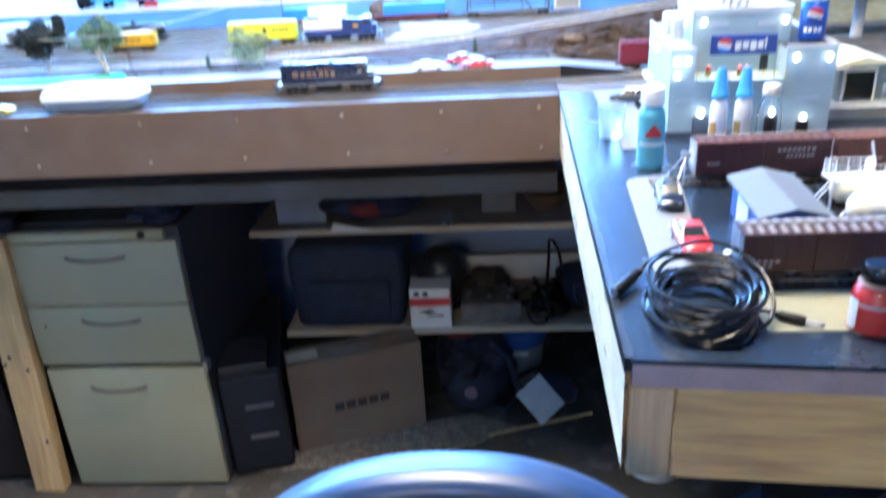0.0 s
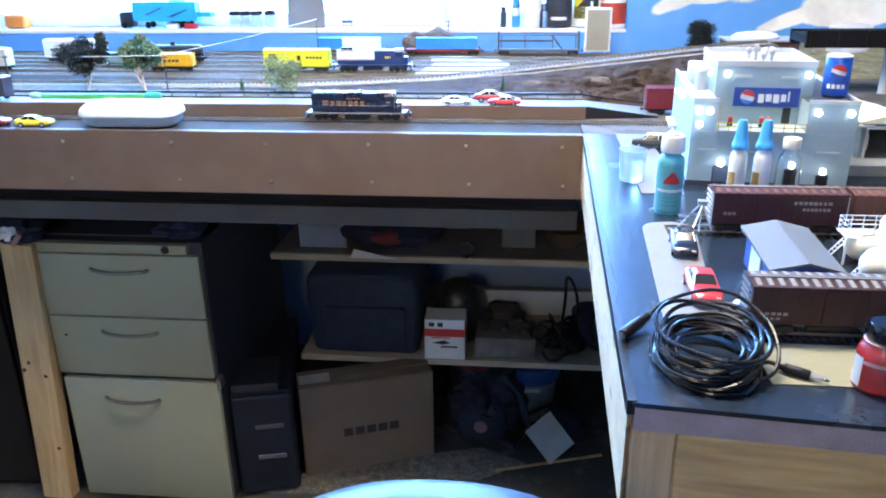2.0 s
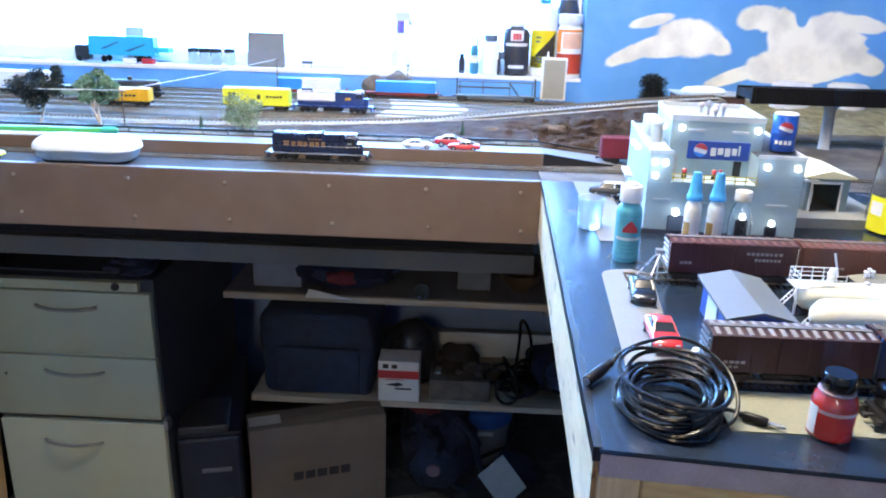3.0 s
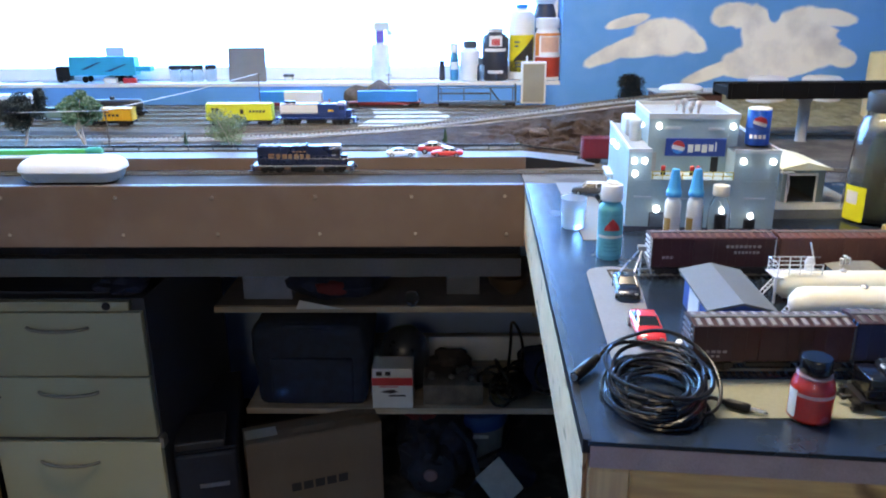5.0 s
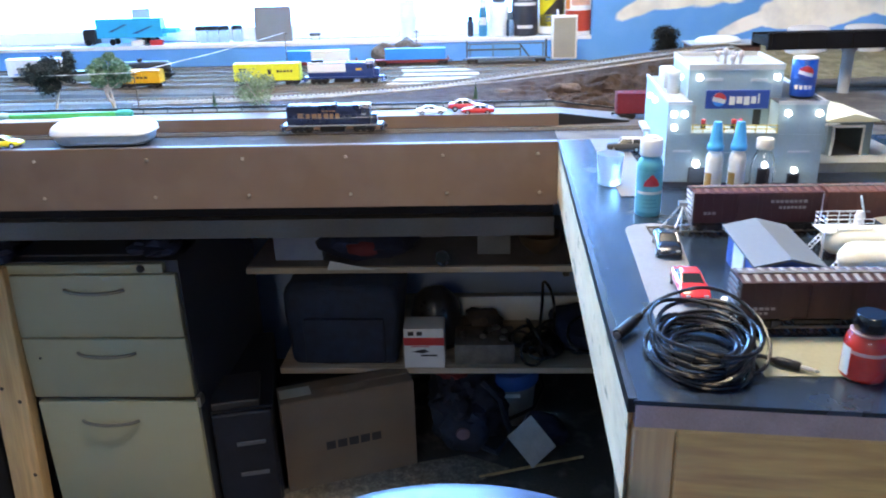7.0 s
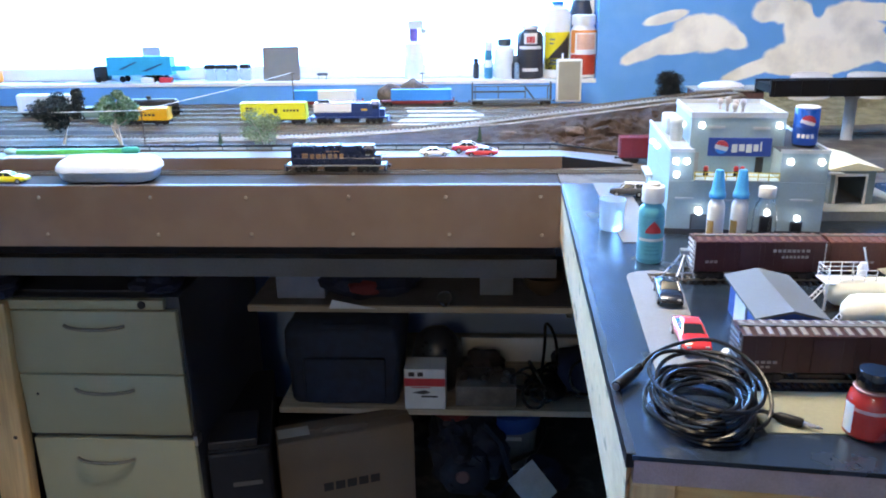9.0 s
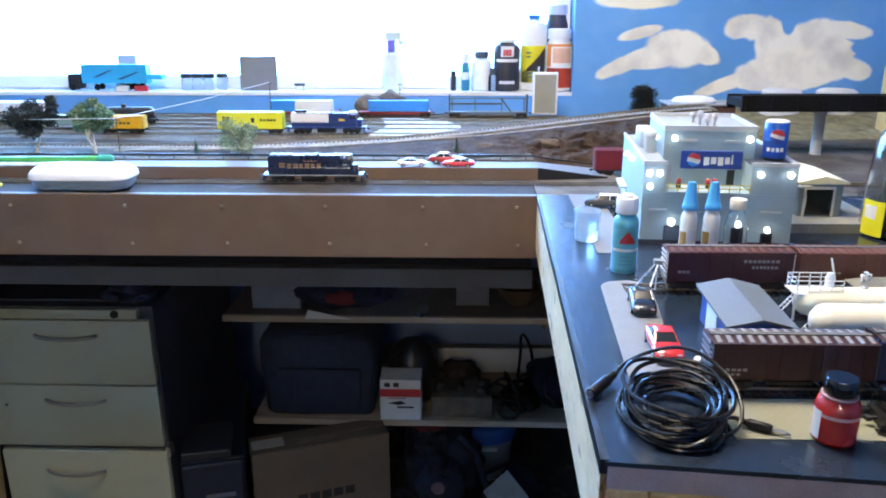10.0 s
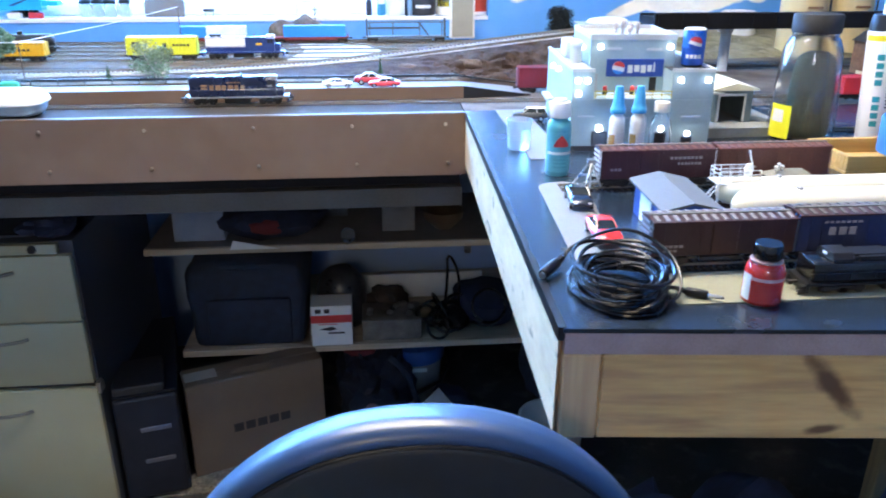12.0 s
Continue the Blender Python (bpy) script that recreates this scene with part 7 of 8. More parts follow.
part("folds", lump(0.055, 0.07, 0.022, 3, 0.4), DARK, rag, "", True)
cl = thing("paper_stack", pose(-1.055, 1.56, 0.7155), "crumpled papers and a dark bag piled on the post", "papers")
part("bag", lump(0.055, 0.055, 0.030, 7, 0.4), DARK, cl, "", True)
part("crumpled_paper", lump(0.022, 0.020, 0.018, 4, 0.5), PAPER, cl, "", True).location = (-0.008, -0.040, 0.012)
part("pink_wrapper", wire([(0.005, -0.05, 0.004), (0.030, -0.055, 0.030)], 0.006, 6), material("dull_pink_wrapper", (0.40, 0.20, 0.18), 0.7), cl, "", True)

# made-up black box that keeps the corner beside the post dark
dkc = thing("black_cupboard", pose(-1.165, 1.57, 0), "low black box added to keep the corner beside the post dark", "cupboard")
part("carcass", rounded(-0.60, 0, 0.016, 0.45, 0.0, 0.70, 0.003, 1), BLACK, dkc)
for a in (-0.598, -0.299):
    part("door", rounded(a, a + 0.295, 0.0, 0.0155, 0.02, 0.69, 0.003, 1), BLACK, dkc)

# computer tower
PCBLACK = material("matt_black_case", (0.018, 0.021, 0.032), 0.5, var=0.15, spec=0.25)
pc = thing("computer_tower", pose(-0.632, 1.585, 0, 0, 0, 14), "black desktop computer tower with two grey drive slots", "computer")
part("chassis", rounded(0, 0.150, 0.012, 0.42, 0.0, 0.300, 0.004, 2), PCBLACK, pc)
part("front_panel", rounded(0.002, 0.148, -0.008, 0.0118, 0.012, 0.298, 0.008, 3), PCBLACK, pc, "glossy black front", True)
for z in (0.115, 0.205):
    part("drive_slot", rounded(0.055, 0.125, -0.0105, -0.0082, z, z + 0.012, 0.0008, 1), material("dull_grey_trim", (0.11, 0.11, 0.125), 0.5), pc, "grey drive slot")
part("top_case", rounded(0.004, 0.12, 0.01, 0.15, 0.3005, 0.322, 0.004, 2), material("dark_grey_case", (0.035, 0.035, 0.04), 0.4), pc)

# cardboard box
bx = thing("cardboard_box", pose(-0.484, 1.672, 0, 0, 0, 21), "brown cardboard shipping box with dark printed mark", "box")
part("carton", rounded(0, 0.355, 0, 0.088, 0.0, 0.266, 0.002, 1), CARDBOARD, bx)
part("flap", rounded(0.001, 0.354, 0.0005, 0.043, 0.2663, 0.2690, 0.001, 1), CARDBOARD, bx)
part("flap", rounded(0.001, 0.354, 0.045, 0.0875, 0.2663, 0.2698, 0.001, 1), CARDBOARD, bx)
part("tape_strip", boxes((0.004, 0.085, 0.022, 0.066, 0.2701, 0.2705), (-0.0006, -0.0001, 0.022, 0.066, 0.198, 0.2640)), TAPE, bx, "clear packing tape")
bm = bmesh.new()
rows_ = []
for i in range(13):
    u = i / 12
    half = 0.016 * math.sin(math.pi * (0.08 + 0.84 * u)) ** 0.6
    lift = 0.009 * math.sin(math.pi * u) + 0.002 * math.sin(9 * u)
    rows_.append([bm.verts.new((0.115 + 0.125 * u, 0.028 - half + 0.003 * math.sin(7 * u), 0.2694)), bm.verts.new((0.115 + 0.125 * u, 0.029, 0.2697 + lift)), bm.verts.new((0.115 + 0.125 * u, 0.031 + half, 0.2701))])
for p, q in zip(rows_, rows_[1:]):
    bm.faces.new((p[0], q[0], q[1], p[1]))
    bm.faces.new((p[1], q[1], q[2], p[2]))
part("handle_flap", bm, CARDBOARD, bx, "bulging torn handle flap")
bm = bmesh.new()
for i in range(5):
    box(bm, 0.108 + 0.031 * i, 0.133 + 0.031 * i, -0.0008, -0.0001, 0.110, 0.134)
part("printed_mark", bm, INK, bx, "dark printed mark as bars")
for piece in bx.children:
    for v in piece.data.vertices:
        if v.co.z > 0.19:
            v.co.z += 0.004 * (1 - v.co.x / 0.355)

# lower shelf: black bag, red box, clear pack, cable tangle, dim white board
Z2 = 0.2722
bag = thing("laptop_bag", pose(-0.336, 1.944, Z2), "bulging black nylon carry bag on the lower shelf", "bag")
bm = rounded(-0.168, 0.148, -0.078, 0.09, 0.0, 0.246, 0.03, 3)
bmesh.ops.subdivide_edges(bm, edges=bm.edges[:], cuts=2, use_grid_fill=True)
for v in bm.verts:
    n = noise.noise(v.co * 9) * 0.018
    v.co += Vector((n, n * 0.8, n * 0.5 if v.co.z > 0.05 else 0))
    v.co.z = max(0, v.co.z)
NYLON = material("black_nylon", (0.015, 0.025, 0.050), 0.75, var=0.3, scale=40, bump=0.5, fine=900)
part("bag_body", bm, NYLON, bag, "", True)
part("front_pocket", rounded(-0.118, 0.105, -0.0895, -0.070, 0.015, 0.150, 0.009, 2), NYLON, bag, "", True)
part("strap", wire([(-0.09, -0.03, 0.220), (-0.08, -0.06, 0.232), (0.0, -0.075, 0.236), (0.08, -0.06, 0.232), (0.09, -0.03, 0.220)], 0.008, 6), NYLON, bag, "", True)
wb = thing("wall_socket", pose(-0.553, 2.395, 0.40), "white wall socket plate behind the bag", "socket")
part("plate", rounded(0.0, 0.045, 0.0, 0.004, 0.0, 0.08, 0.002, 1), WHITE, wb)
rx = thing("product_box", pose(-0.1815, 1.8610, Z2, 0, 0, 0), "small white box with red band and black picture", "box")
part("carton", rounded(0, 0.110, 0, 0.075, 0.0, 0.119, 0.0008, 1), PAPER, rx)
part("red_band", boxes((-0.0006, 0.1106, -0.0008, 0.0, 0.069, 0.092)), REDP, rx, "red printed band")
part("picture", extruded([(0.020, 0.050), (0.055, 0.058), (0.070, 0.050), (0.050, 0.045)], -0.0014, -0.0009), INK, rx, "dark printed shape")
part("picture", boxes((0.045, 0.090, -0.0014, -0.0009, 0.036, 0.041)), INK, rx)
bars(rx, "lettering", INK, 0.012, 0.060, 0.096, 0.113, -0.0004, 2, 1, 0.0006, 4)
part("red_line", boxes((0.02, 0.07, -0.0014, -0.0009, 0.064, 0.0665)), REDP, rx)
cpk = thing("plastic_pack", pose(-0.045, 1.875, Z2), "hazy grey plastic pack with small shiny parts", "plastic pack")
part("tub", rounded(0.0, 0.165, 0.0, 0.12, 0.0, 0.062, 0.006, 2), material("hazy_grey_plastic", (0.15, 0.135, 0.12), 0.45, var=0.35, scale=30, bump=0.3), cpk, "", True)
rnd = random.Random(5)
for i in range(9):
    x, y = rnd.uniform(0.02, 0.145), rnd.uniform(0.02, 0.10)
    part("fitting", turned([(0.004, 0.0), (0.009, 0.003), (0.009, 0.008), (0.004, 0.012)], 10, (x, y, 0.0625)), STEEL, cpk, "", True)
tgl = thing("cable_tangle", pose(0.215, 1.93, Z2), "tangle of black leads and a headset", "cables")
for k in range(9):
    cx, cy, r = rnd.uniform(-0.07, 0.10), rnd.uniform(-0.03, 0.06), rnd.uniform(0.025, 0.055)
    tl, az = rnd.uniform(0.2, 1.3), rnd.uniform(0, 6.28)
    pts = []
    for i in range(28):
        a = 2 * math.pi * i / 28
        p = Vector((r * math.cos(a), r * math.sin(a) * math.cos(tl), r * math.sin(a) * math.sin(tl)))
        p = Matrix.Rotation(az, 3, "Z") @ p
        pts.append((cx + p.x, cy + p.y, max(0.005, r * math.sin(tl) + 0.006 + p.z + 0.004 * k)))
    part("lead", wire(pts, 0.0042, 6, True), CABLE, tgl, "", True)
for cx, cy, cz, r, lean in ((-0.049, -0.052, 0.036, 0.032, 0.25), (-0.080, -0.035, 0.070, 0.029, -0.3), (-0.02, -0.02, 0.050, 0.045, 0.9)):
    pts = []
    for i in range(32):
        a = 2 * math.pi * i / 32
        w = r * (1 + 0.10 * math.sin(2 * a + cx * 40))
        pts.append((cx + w * math.cos(a), cy + w * math.sin(a) * math.sin(lean), cz + w * math.sin(a) * math.cos(lean)))
    part("lead", wire(pts, 0.0042, 7, True), CABLE, tgl, "", True)
pts = []
for i in range(33):
    a = math.pi * i / 32
    pts.append((-0.008 + 0.020 * -math.cos(a) + 0.006 * math.sin(3 * a), 0.01, 0.03 + 0.190 * math.sin(a) ** 0.8))
part("headband", wire(pts, 0.0042, 7), CABLE, tgl, "", True)
part("ear_cup", lump(0.045, 0.05, 0.035, 5, 0.15), RUBBER, tgl, "", True)
tb = thing("tool_bag", pose(0.315, 1.99, Z2), "dark tool bag with a dull red side", "bag")
part("body", lump(0.10, 0.10, 0.06, 4, 0.25), DARK, tb, "", True)
part("side_panel", lump(0.035, 0.03, 0.045, 8, 0.2), material("dull_red_cloth", (0.14, 0.02, 0.025), 0.85), tb, "dull red panel", True)
wbd = thing("foam_board", pose(0.0, 2.150, Z2, -14, 0, 1), "pale board leaning at the back of the shelf", "board")
part("sheet", rounded(-0.040, 0.330, 0.0, 0.012, 0.0, 0.074, 0.002, 2), WHITE, wbd)
cl = thing("brown_bundle", pose(0.030, 2.04, Z2), "dark brown crumpled bundle behind the plastic pack", "bundle")
part("folds", lump(0.060, 0.045, 0.046, 21, 0.35), material("dark_brown_cloth", (0.045, 0.030, 0.024), 0.6, var=0.4, scale=30, bump=0.4), cl, "", True)
dome = thing("dark_dome", pose(-0.105, 2.03, Z2), "dark smoky domed plastic cover behind the small box", "cover")
bm = turned([(0.068, 0.0), (0.074, 0.006), (0.074, 0.070), (0.070, 0.105), (0.058, 0.138), (0.036, 0.158), (0.010, 0.166)], 28)
for v in bm.verts:
    v.co += Vector((1, 0.8, 0.3 if v.co.z > 0.02 else 0)) * 0.006 * noise.noise(v.co * 22)
part("shell", bm, material("smoky_plastic", (0.030, 0.029, 0.032), 0.30, var=0.4, scale=30, bump=0.2), dome, "", True)
part("rim", turned([(0.0765, 0.0005), (0.0785, 0.003), (0.0785, 0.010), (0.0755, 0.012)], 28), FRAMEM, dome, "", True)

# upper shelf
Z1 = 0.5433
# white card darkened so its colour carries the shelf's bluish shade
wx = thing("white_box", pose(-0.545, 1.985, Z1), "plain white box on the upper shelf, shelf shade in its colour", "box")
part("carton", rounded(0, 0.135, 0, 0.10, 0.0, 0.12, 0.001, 1), material("shaded_white_card", (0.24, 0.27, 0.34), 0.85, var=0.1, scale=25), wx)
dk = thing("dark_case", pose(-0.285, 2.01, Z1), "dark soft case with a dull red patch", "case")
part("body", lump(0.150, 0.085, 0.055, 6, 0.22), DARK, dk, "", True)
part("red_patch", lump(0.050, 0.03, 0.024, 2, 0.2), material("dull_red_cloth", (0.14, 0.02, 0.025), 0.85), dk, "dull red patch", True).location = (0.0, -0.070, 0.03)
part("paper_corner", extruded([(-0.10, 0.0), (0.03, 0.0), (-0.09, 0.026)], -0.098, -0.0972), PAPER, dk)
gk = thing("glass_ornament", pose(-0.0735, 1.934, Z1), "small round clear glass ornament on the shelf edge", "ornament")
part("ball", turned([(0.006, 0.0), (0.012, 0.004), (0.019, 0.014), (0.020, 0.024), (0.015, 0.036), (0.008, 0.041)], 20), glass("clear_plastic"), gk, "", True)
cb2 = thing("small_carton", pose(0.020, 2.02, Z1), "small plain grey-brown carton on the upper shelf", "box")
part("carton", rounded(0, 0.092, 0, 0.08, 0.0, 0.09, 0.001, 1), material("dull_grey_card", (0.17, 0.165, 0.16), 0.85, var=0.1, scale=25), cb2)
bwl = thing("brown_bowl", pose(0.195, 2.04, Z1), "small brown bowl among dark clutter", "bowl")
part("bowl", turned([(0.025, 0.0), (0.055, 0.03), (0.060, 0.055), (0.056, 0.055), (0.045, 0.03), (0.01, 0.01)], 24), material("brown_glaze", (0.10, 0.062, 0.035), 0.4), bwl, "", True)
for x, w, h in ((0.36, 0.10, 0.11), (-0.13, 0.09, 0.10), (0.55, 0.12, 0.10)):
    c = thing("dark_carton", pose(x - 0.04, 2.16, Z1), "dark grey carton at the back of the shelf", "box", "dark cartons")
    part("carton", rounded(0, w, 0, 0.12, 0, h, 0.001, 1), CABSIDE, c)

# on the floor
bp = thing("backpack", pose(-0.020, 1.945, 0), "slumped black backpack with a small pale patch", "bag")
part("body", lump(0.105, 0.11, 0.115, 12, 0.42, 4), material("dark_backpack_cloth", (0.009, 0.013, 0.030), 0.7, var=0.4, scale=30, bump=0.5), bp, "", True)
part("pocket", lump(0.070, 0.035, 0.062, 9, 0.25), NYLON, bp, "rounded front pocket", True).location = (0.0, -0.088, 0.004)
part("red_lining", lump(0.045, 0.030, 0.014, 5, 0.3), material("dull_red_cloth", (0.14, 0.02, 0.025), 0.85), bp, "dull red lining", True).location = (-0.035, -0.020, 0.205)
part("badge", turned([(0.020, -0.1235), (0.017, -0.1280)], 18, (-0.005, 0, 0.085), "y"), material("pink_grey_badge", (0.20, 0.13, 0.16), 0.7), bp, "pale round badge", True)
part("strap", wire([(0.05, -0.09, 0.02), (0.09, -0.105, 0.01), (0.13, -0.09, 0.06), (0.10, -0.05, 0.15), (0.05, -0.04, 0.2)], 0.010, 6), NYLON, bp, "", True)
bk = thing("plastic_bucket", pose(0.110, 2.055, 0), "grey plastic pail with a blue rim and clutter", "bucket")
part("pail", turned([(0.070, 0.0), (0.086, 0.165), (0.082, 0.165), (0.067, 0.006)], 28), material("grey_pail", (0.30, 0.29, 0.28), 0.5), bk, "", True)
part("blue_rim", turned([(0.0845, 0.128), (0.089, 0.130), (0.091, 0.160), (0.087, 0.176), (0.060, 0.182)], 28), material("blue_plastic", (0.03, 0.11, 0.36), 0.4), bk, "blue rim", True)
part("tag", boxes((-0.035, 0.030, -0.0905, -0.0890, 0.112, 0.124)), PAPER, bk)
part("bail", wire([(-0.092, 0.0, 0.150), (-0.105, -0.050, 0.120), (-0.075, -0.098, 0.075), (0.0, -0.112, 0.055), (0.070, -0.100, 0.085), (0.100, -0.050, 0.125), (0.092, 0.0, 0.150)], 0.006, 6), RUBBER, bk, "dark drooping handle", True)
pp = thing("paper_sheet", pose(0.165, 1.815, 0.066, 58, 0, 15) @ pose(0, 0, 0, 0, 0, 32), "white paper sheet leaning against dark clutter", "paper")
# white paper in a duller base colour
part("sheet", boxes((-0.045, 0.045, -0.055, 0.055, 0.0, 0.0012)), material("dull_white_sheet", (0.50, 0.49, 0.47), 0.85, var=0.1, scale=30), pp)
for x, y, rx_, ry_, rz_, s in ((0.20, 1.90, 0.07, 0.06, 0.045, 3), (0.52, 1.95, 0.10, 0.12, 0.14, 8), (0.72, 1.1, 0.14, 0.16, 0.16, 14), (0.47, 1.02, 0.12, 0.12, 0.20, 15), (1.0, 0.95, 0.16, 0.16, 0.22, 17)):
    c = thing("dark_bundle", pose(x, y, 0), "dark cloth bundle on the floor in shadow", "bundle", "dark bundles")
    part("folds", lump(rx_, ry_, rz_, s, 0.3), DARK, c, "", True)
wp = thing("white_pail", pose(0.436, 1.62, 0), "white plastic pail under the table", "bucket")
part("pail", turned([(0.070, 0.0), (0.083, 0.165), (0.086, 0.170), (0.080, 0.170), (0.067, 0.006)], 28), WHITE, wp, "", True)
st = thing("thin_stick", pose(0, 0, 0), "thin pale stick lying on the floor", "stick")
part("stick", wire([(0.02, 1.74, 0.004), (0.31, 1.83, 0.006)], 0.004, 6), PINEV, st)
rug = prism(bmesh.new(), [(-0.58, 1.60), (-0.30, 1.62), (-0.02, 1.70), (0.10, 1.78), (-0.02, 1.84), (-0.16, 1.80), (-0.48, 1.70)], 0.0006, 0.004, "xy")
tagged(part("packing_paper", rug, material("pale_dusty_paper", (0.20, 0.17, 0.13), 0.9, var=0.45, scale=55, bump=1.0, fine=150, second=(0.12, 0.10, 0.08), edge=(0.5, 0.7))), "crumpled pale packing paper on the floor", "paper")

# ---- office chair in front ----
# black leather, with the window's blue reflection mixed into its base colour
LEATHER = material("sheen_blue_leather", (0.014, 0.042, 0.115), 0.40, var=0.02, scale=40, bump=0, fine=420, spec=0.8, coat=0.0)
CX, CY = 0.023, 0.365
ch = thing("office_chair", pose(CX, CY, 0), "black leather office chair, rounded backrest, blue sheen in its colour", "chair")


def cushion(w, h, zc, profile, n=96):
    """A padded panel standing upright: an arch outline swept along a profile of (inset, y)."""
    rings = []
    for inset, y in profile:
        ring = []
        for i in range(n):
            a = 2 * math.pi * i / n
            c, s = math.cos(a), math.sin(a)
            ring.append(((w - inset) * math.copysign(abs(c) ** 0.92, c), y, zc + (h - inset) * math.copysign(abs(s) ** 0.96, s)))
        rings.append(ring)
    bm = bmesh.new()
    vs = [[bm.verts.new(p) for p in ring] for ring in rings]
    for a, b in zip(vs, vs[1:]):
        for i in range(n):
            bm.faces.new((a[i], a[(i + 1) % n], b[(i + 1) % n], b[i]))
    bm.faces.new(vs[0])
    bm.faces.new(list(reversed(vs[-1])))
    bmesh.ops.recalc_face_normals(bm, faces=bm.faces[:])
    return bm, rings


RIM = [(0.014, 0.0125), (0.0085, 0.0122), (0.0045, 0.0135), (0.0018, 0.0160), (0.0004, 0.0192), (0.0, 0.0215), (0.0010, 0.0224), (0.0006, 0.0232),
       (0.0016, 0.0320), (0.0032, 0.0420), (0.0058, 0.0510), (0.012, 0.0580), (0.022, 0.0620), (0.035, 0.0640)]
bm, rings = cushion(0.196, 0.235, 0.787, RIM)
back = part("backrest", bm, LEATHER, ch, "padded black leather backrest with blue sheen in its colour", True)
bm, rings2 = cushion(0.1855, 0.2245, 0.787, [(0.02, 0.0085), (0.006, 0.009), (0.001, 0.0105), (0.0, 0.0118)])
part("back_panel", bm, material("matt_black_panel", (0.018, 0.019, 0.021), 0.48, var=0.12, scale=30, bump=0.1, fine=700, spec=0.35), ch, "matt black rear panel", True)
part("piping", wire([(x, 0.0108, z) for x, y, z in rings2[2]], 0.0014, 6, True), RUBBER, back, "", True)
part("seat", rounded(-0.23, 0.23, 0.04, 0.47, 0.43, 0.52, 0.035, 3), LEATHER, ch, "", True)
part("back_bar", boxes((-0.04, 0.04, 0.008, 0.026, 0.40, 0.56), (-0.04, 0.04, 0.008, 0.25, 0.395, 0.42)), BLACK, ch)
part("gas_column", turned([(0.03, 0.09), (0.03, 0.25), (0.02, 0.255), (0.02, 0.40)], 18, (0, 0.25, 0)), STEEL, ch, "", True)
for i in range(5):
    a = 2 * math.pi * i / 5 + 0.3
    leg = part("base_leg", boxes((0, 0.28, -0.02, 0.02, 0.055, 0.085)), BLACK, ch)
    leg.matrix_basis = pose(0, 0.25, 0, 0, 0, math.degrees(a))
    part("castor", turned([(0.024, -0.02), (0.027, 0.0), (0.024, 0.02)], 16, (0.26, 0, 0.0272), "y"), RUBBER, leg, "", True)

# ---- window sill ----
SZ = SILL + 0.0105


def jar(name, x, y, r, h, mat, label, cat, capmat=None, caph=0.02, neck=0.6, parts=()):
    c = thing(name, pose(x, y, SZ), label, cat)
    b = h - (caph if capmat else 0)
    part("bottle", turned([(r * 0.9, 0.0), (r, 0.004), (r, b * 0.86), (r * 0.85, b * 0.95), (r * neck, b * 0.985), (r * neck, b)], 26), mat, c, "", True)
    if capmat:
        part("cap", turned([(r * neck * 1.15, b + 0.0003), (r * neck * 1.18, b + 0.003), (r * neck * 1.15, h - 0.002), (r * neck, h)], 24), capmat, c, "", True)
    for z0, z1, a0, a1, m, nm in parts:
        part(nm, wrap(r * 1.012, z0 * h, z1 * h, a0, a1, 12), m, c, "", True)
    return c


BLKJ = material("black_bottle_plastic", (0.03, 0.032, 0.045), 0.35, var=0.1)
REDBOT = material("red_bottle_paint", (0.50, 0.06, 0.03), 0.4)
ORANGEL = material("orange_label", (0.75, 0.26, 0.06), 0.5)
YELL = material("yellow_print_label", (0.75, 0.62, 0.02), 0.5)
jar("black_paint_bottle", 0.168, 2.46, 0.041, 0.156, BLKJ, "large black craft paint bottle with white print", "paint bottle", WHITE, 0.012, 0.55,
    ((0.56, 0.62, -0.9, 0.9, PRINTW, "label_band"), (0.66, 0.86, -0.5, 0.5, PRINTW, "label"), (0.68, 0.80, -0.3, 0.3, REDP, "emblem"), (0.14, 0.20, -0.6, 0.6, PRINTW, "small_print")))
yb = jar("yellow_label_bottle", 0.250, 2.475, 0.040, 0.225, WHITE, "white bottle with yellow and black label, blue cap", "bottle", BRIGHTBLUE, 0.012, 0.4,
         ((0.11, 0.60, -1.1, 1.1, YELL, "label"), (0.11, 0.26, -1.1, 1.1, INK, "label_base")))
bm = bmesh.new()
cols = []
for i in range(15):
    a = -0.7 + 1.7 * i / 14
    cols.append([bm.verts.new((0.0410 * math.sin(a), -0.0410 * math.cos(a), z)) for z in (0.0590, 0.0595 + 0.073 * i / 14)])
for p, q in zip(cols, cols[1:]):
    bm.faces.new((p[0], q[0], q[1], p[1]))
part("label_corner", bm, INK, yb, "black slanting label corner")
for z0, z1, a0, a1 in ((0.112, 0.117, -0.62, -0.22), (0.100, 0.105, -0.62, -0.30), (0.050, 0.055, -0.5, 0.6), (0.040, 0.044, -0.5, 0.4)):
    part("small_print", wrap(0.0412, z0, z1, a0, a1, 4), GREYBLUE, yb)
jar("orange_label_jar", 0.328, 2.452, 0.040, 0.185, WHITE, "white glue jar with orange and red label", "jar", WHITE, 0.030, 0.78,
    ((0.40, 0.74, -1.2, -0.75, ORANGEL, "label_edge"), (0.46, 0.70, -0.6, 0.9, material("peach_print", (0.75, 0.45, 0.32), 0.5), "label"), (0.06, 0.38, -1.2, 1.2, REDBOT, "label_base"), (0.72, 0.76, -1.2, 1.2, ORANGEL, "label_line")))
jar("dark_lidded_jar", 0.325, 2.515, 0.036, 0.255, BLKJ, "tall dark grey jar behind the glue jar", "jar", SILVER, 0.03, 0.8)
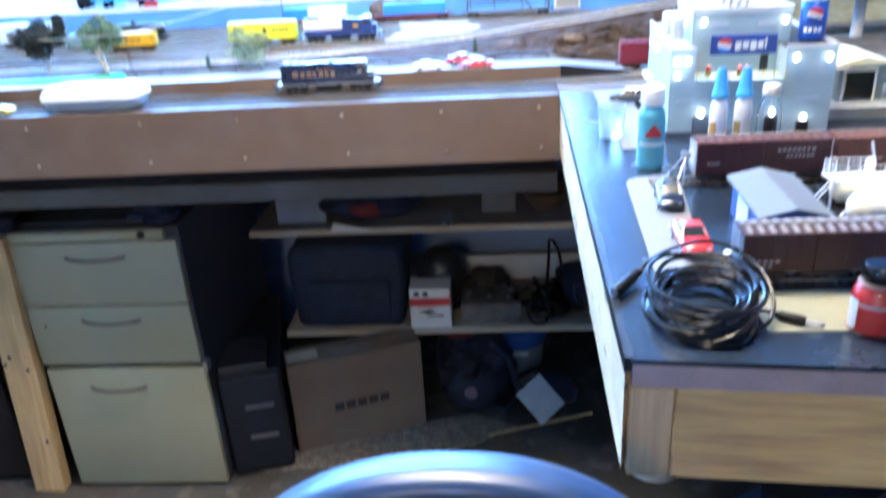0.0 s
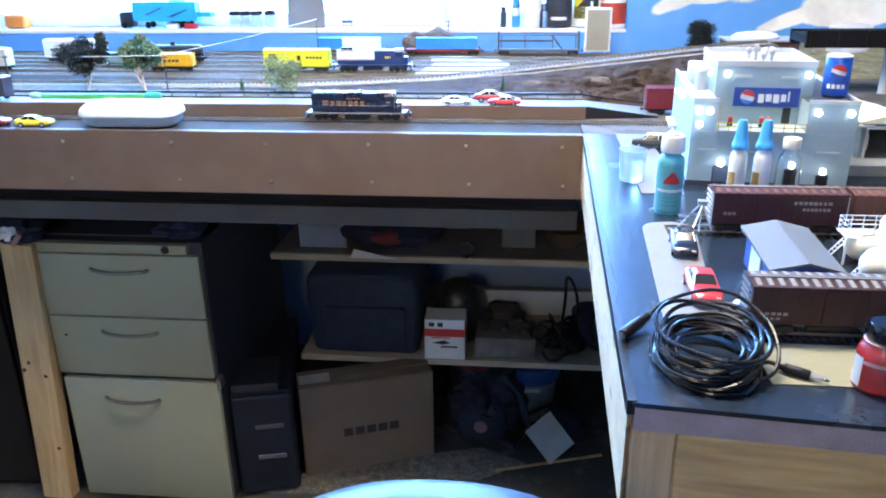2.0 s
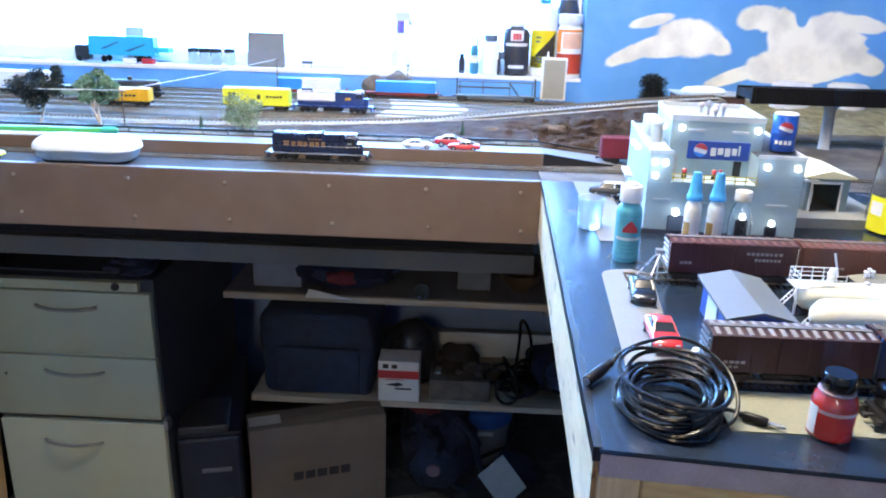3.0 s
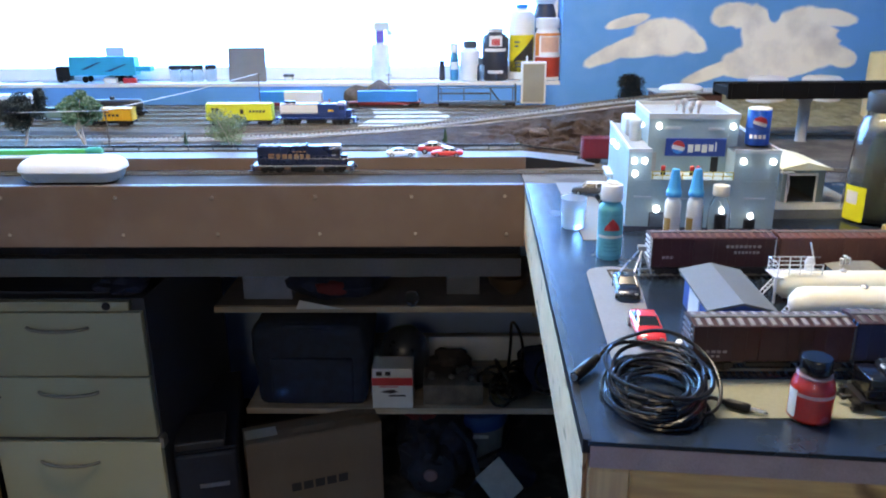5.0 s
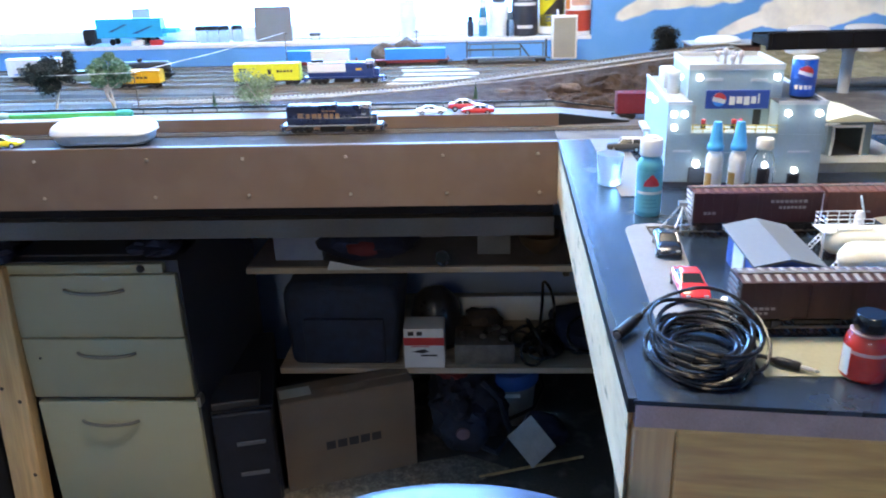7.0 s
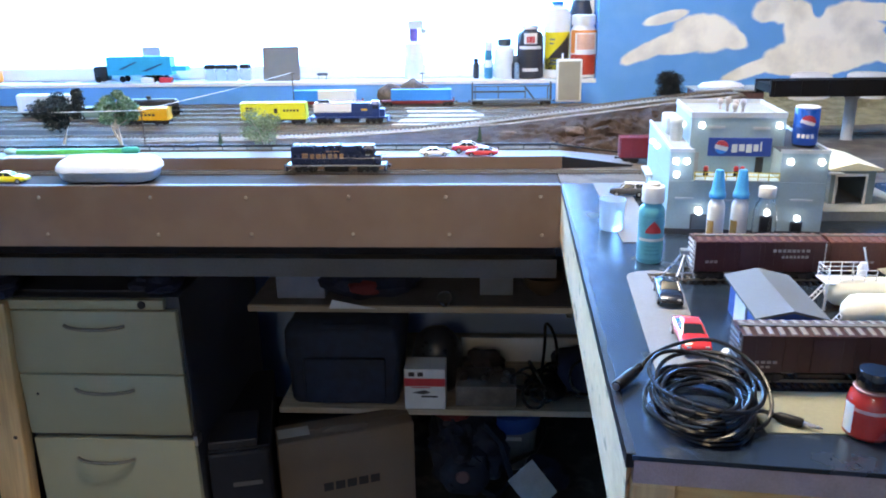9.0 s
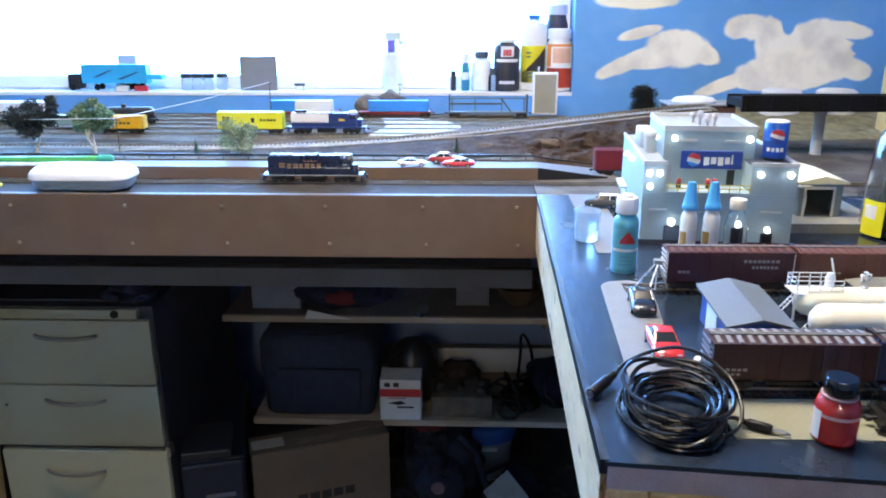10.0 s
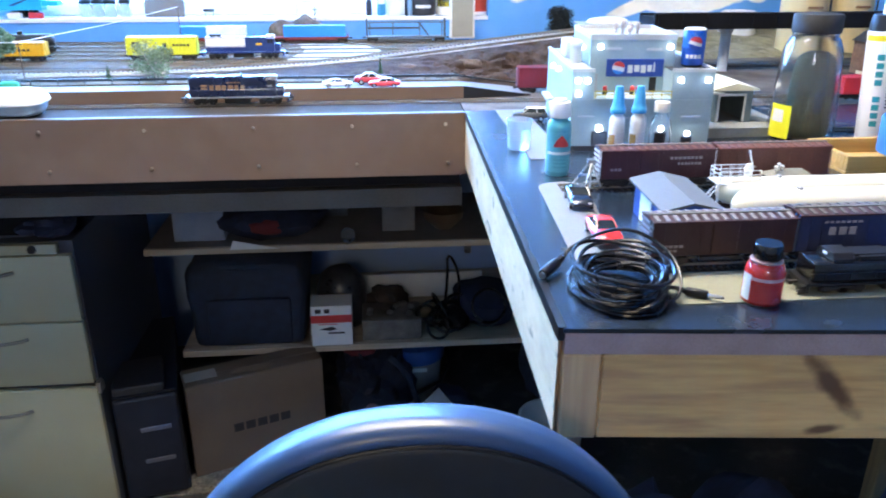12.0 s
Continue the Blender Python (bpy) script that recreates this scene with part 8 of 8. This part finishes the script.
jar("teal_vial", 0.041, 2.45, 0.013, 0.112, material("teal_glass", (0.05, 0.25, 0.40), 0.3), "small teal and white paint vial", "vial", WHITE, 0.028, 0.8, ((0.3, 0.5, -1, 1, PRINTW, "label"),))
jar("dark_vial", 0.003, 2.45, 0.009, 0.060, BLKJ, "tiny dark paint vial on the sill", "vial", BLACK, 0.012, 0.8)
jar("white_bottle", 0.090, 2.458, 0.031, 0.118, material("milky_bottle_plastic", (0.80, 0.84, 0.88), 0.3, var=0.04), "plain white squeeze bottle", "bottle", GREYBLUE, 0.02, 0.6)
jar("clear_dropper", 0.124, 2.435, 0.012, 0.07, CLEAR, "small clear dropper bottle", "bottle", GREYBLUE, 0.02, 0.6)
sp = jar("spray_bottle", -0.190, 2.47, 0.030, 0.150, material("hazy_white_plastic", (0.72, 0.76, 0.80), 0.25), "hazy white spray bottle with violet neck", "spray bottle", material("violet_plastic", (0.22, 0.16, 0.55), 0.4), 0.035, 0.40)
part("trigger_head", boxes((-0.018, 0.030, -0.010, 0.010, 0.1505, 0.175), (0.022, 0.040, -0.003, 0.003, 0.135, 0.150)), material("pale_trigger", (0.60, 0.72, 0.74), 0.4), sp)
# grey panel, clear tubs, model lorry, small things
gp = thing("propped_card", pose(-0.607, 2.445, SZ, -6, 0, 0), "square grey card panel propped on the sill", "panel")
part("sheet", rounded(-0.058, 0.058, 0.0, 0.006, 0.0, 0.104, 0.001, 1), material("mid_grey_card", (0.20, 0.20, 0.20), 0.7, var=0.06), gp)
for x in (-0.835, -0.80, -0.765):
    jar("clear_tub", x, 2.45, 0.017, 0.052, CLEAR, "small clear tub with dark lid", "tub", BLACK, 0.012, 0.95)
jar("clear_tub", -0.725, 2.46, 0.016, 0.052, CLEAR, "small clear tub with dark lid", "tub", BLACK, 0.012, 0.95)
CYAN = material("cyan_lorry_paint", (0.02, 0.40, 0.66), 0.4, var=0.06)
lo = thing("model_lorry", Matrix.Translation((-1.068, 2.45, SZ)) @ Matrix.Diagonal((0.92, 0.9, 1.02, 1)), "cyan model lorry with dark cab on the sill", "toy truck")
part("trailer_box", rounded(-0.10, 0.125, -0.022, 0.022, 0.022, 0.078, 0.001, 1), CYAN, lo)
part("stripe", extruded([(-0.06, 0.040), (0.0, 0.062), (0.01, 0.062), (-0.045, 0.040)], -0.0228, -0.0222), NAVY, lo)
part("stripe", extruded([(0.02, 0.034), (0.09, 0.056), (0.10, 0.056), (0.04, 0.034)], -0.0228, -0.0222), NAVY, lo)
part("cab", rounded(-0.150, -0.105, -0.020, 0.020, 0.006, 0.050, 0.004, 2), BLACK, lo, "", True)
part("tail_lift", boxes((0.126, 0.175, -0.02, 0.02, 0.034, 0.048)), CYAN, lo)
for x in (-0.135, -0.05, 0.06, 0.09):
    for s in (-1, 1):
        part("wheel", turned([(0.0095, -0.004), (0.0105, 0.0), (0.0095, 0.004)], 16, (x, s * 0.019, 0.0106), "y"), RUBBER, lo, "", True)
for x, mat, lab in ((-1.03, PAPER, "small white carton under the lorry"), (-0.97, REDP, "small red box on the sill")):
    c = thing("small_box", pose(x, 2.425, SZ), lab, "box", "sill boxes")
    part("carton", rounded(-0.02, 0.02, -0.008, 0.008, 0.0, 0.016, 0.001, 1), mat, c)
c = thing("grey_card", pose(-1.04, 2.50, SZ), "pale grey card standing behind the lorry", "card")
part("sheet", boxes((-0.03, 0.03, 0.0, 0.002, 0.0, 0.105)), GREYCARD, c)
c = thing("small_loco_shell", pose(-0.478, 2.45, SZ), "tiny dark model part on the sill", "model part")
part("shell", rounded(-0.017, 0.017, -0.006, 0.006, 0.014, 0.022, 0.003, 2), CABSIDE, c, "", True)
part("block", boxes((-0.012, 0.012, -0.006, 0.006, 0.0, 0.0138)), CLEAR, c)
c = thing("orange_block", pose(-1.56, 2.45, SZ), "orange rounded block on the window sill", "block")
part("block", rounded(-0.036, 0.036, -0.022, 0.022, 0.0, 0.044, 0.012, 3), material("orange_putty", (0.75, 0.22, 0.03), 0.6), c, "", True)
c = thing("dark_figure_block", pose(-1.665, 2.45, SZ), "dark lumpy model part on the sill", "model part")
part("lump", lump(0.038, 0.02, 0.026, 9, 0.3), CABSIDE, c, "", True)
for x in (-1.35, -1.22):
    c = thing("thin_rod", pose(x, 2.45, SZ), "thin grey rod lying on the sill", "rod", "rods")
    part("rod", boxes((-0.04, 0.04, -0.002, 0.002, 0.0, 0.003)), STEEL, c)
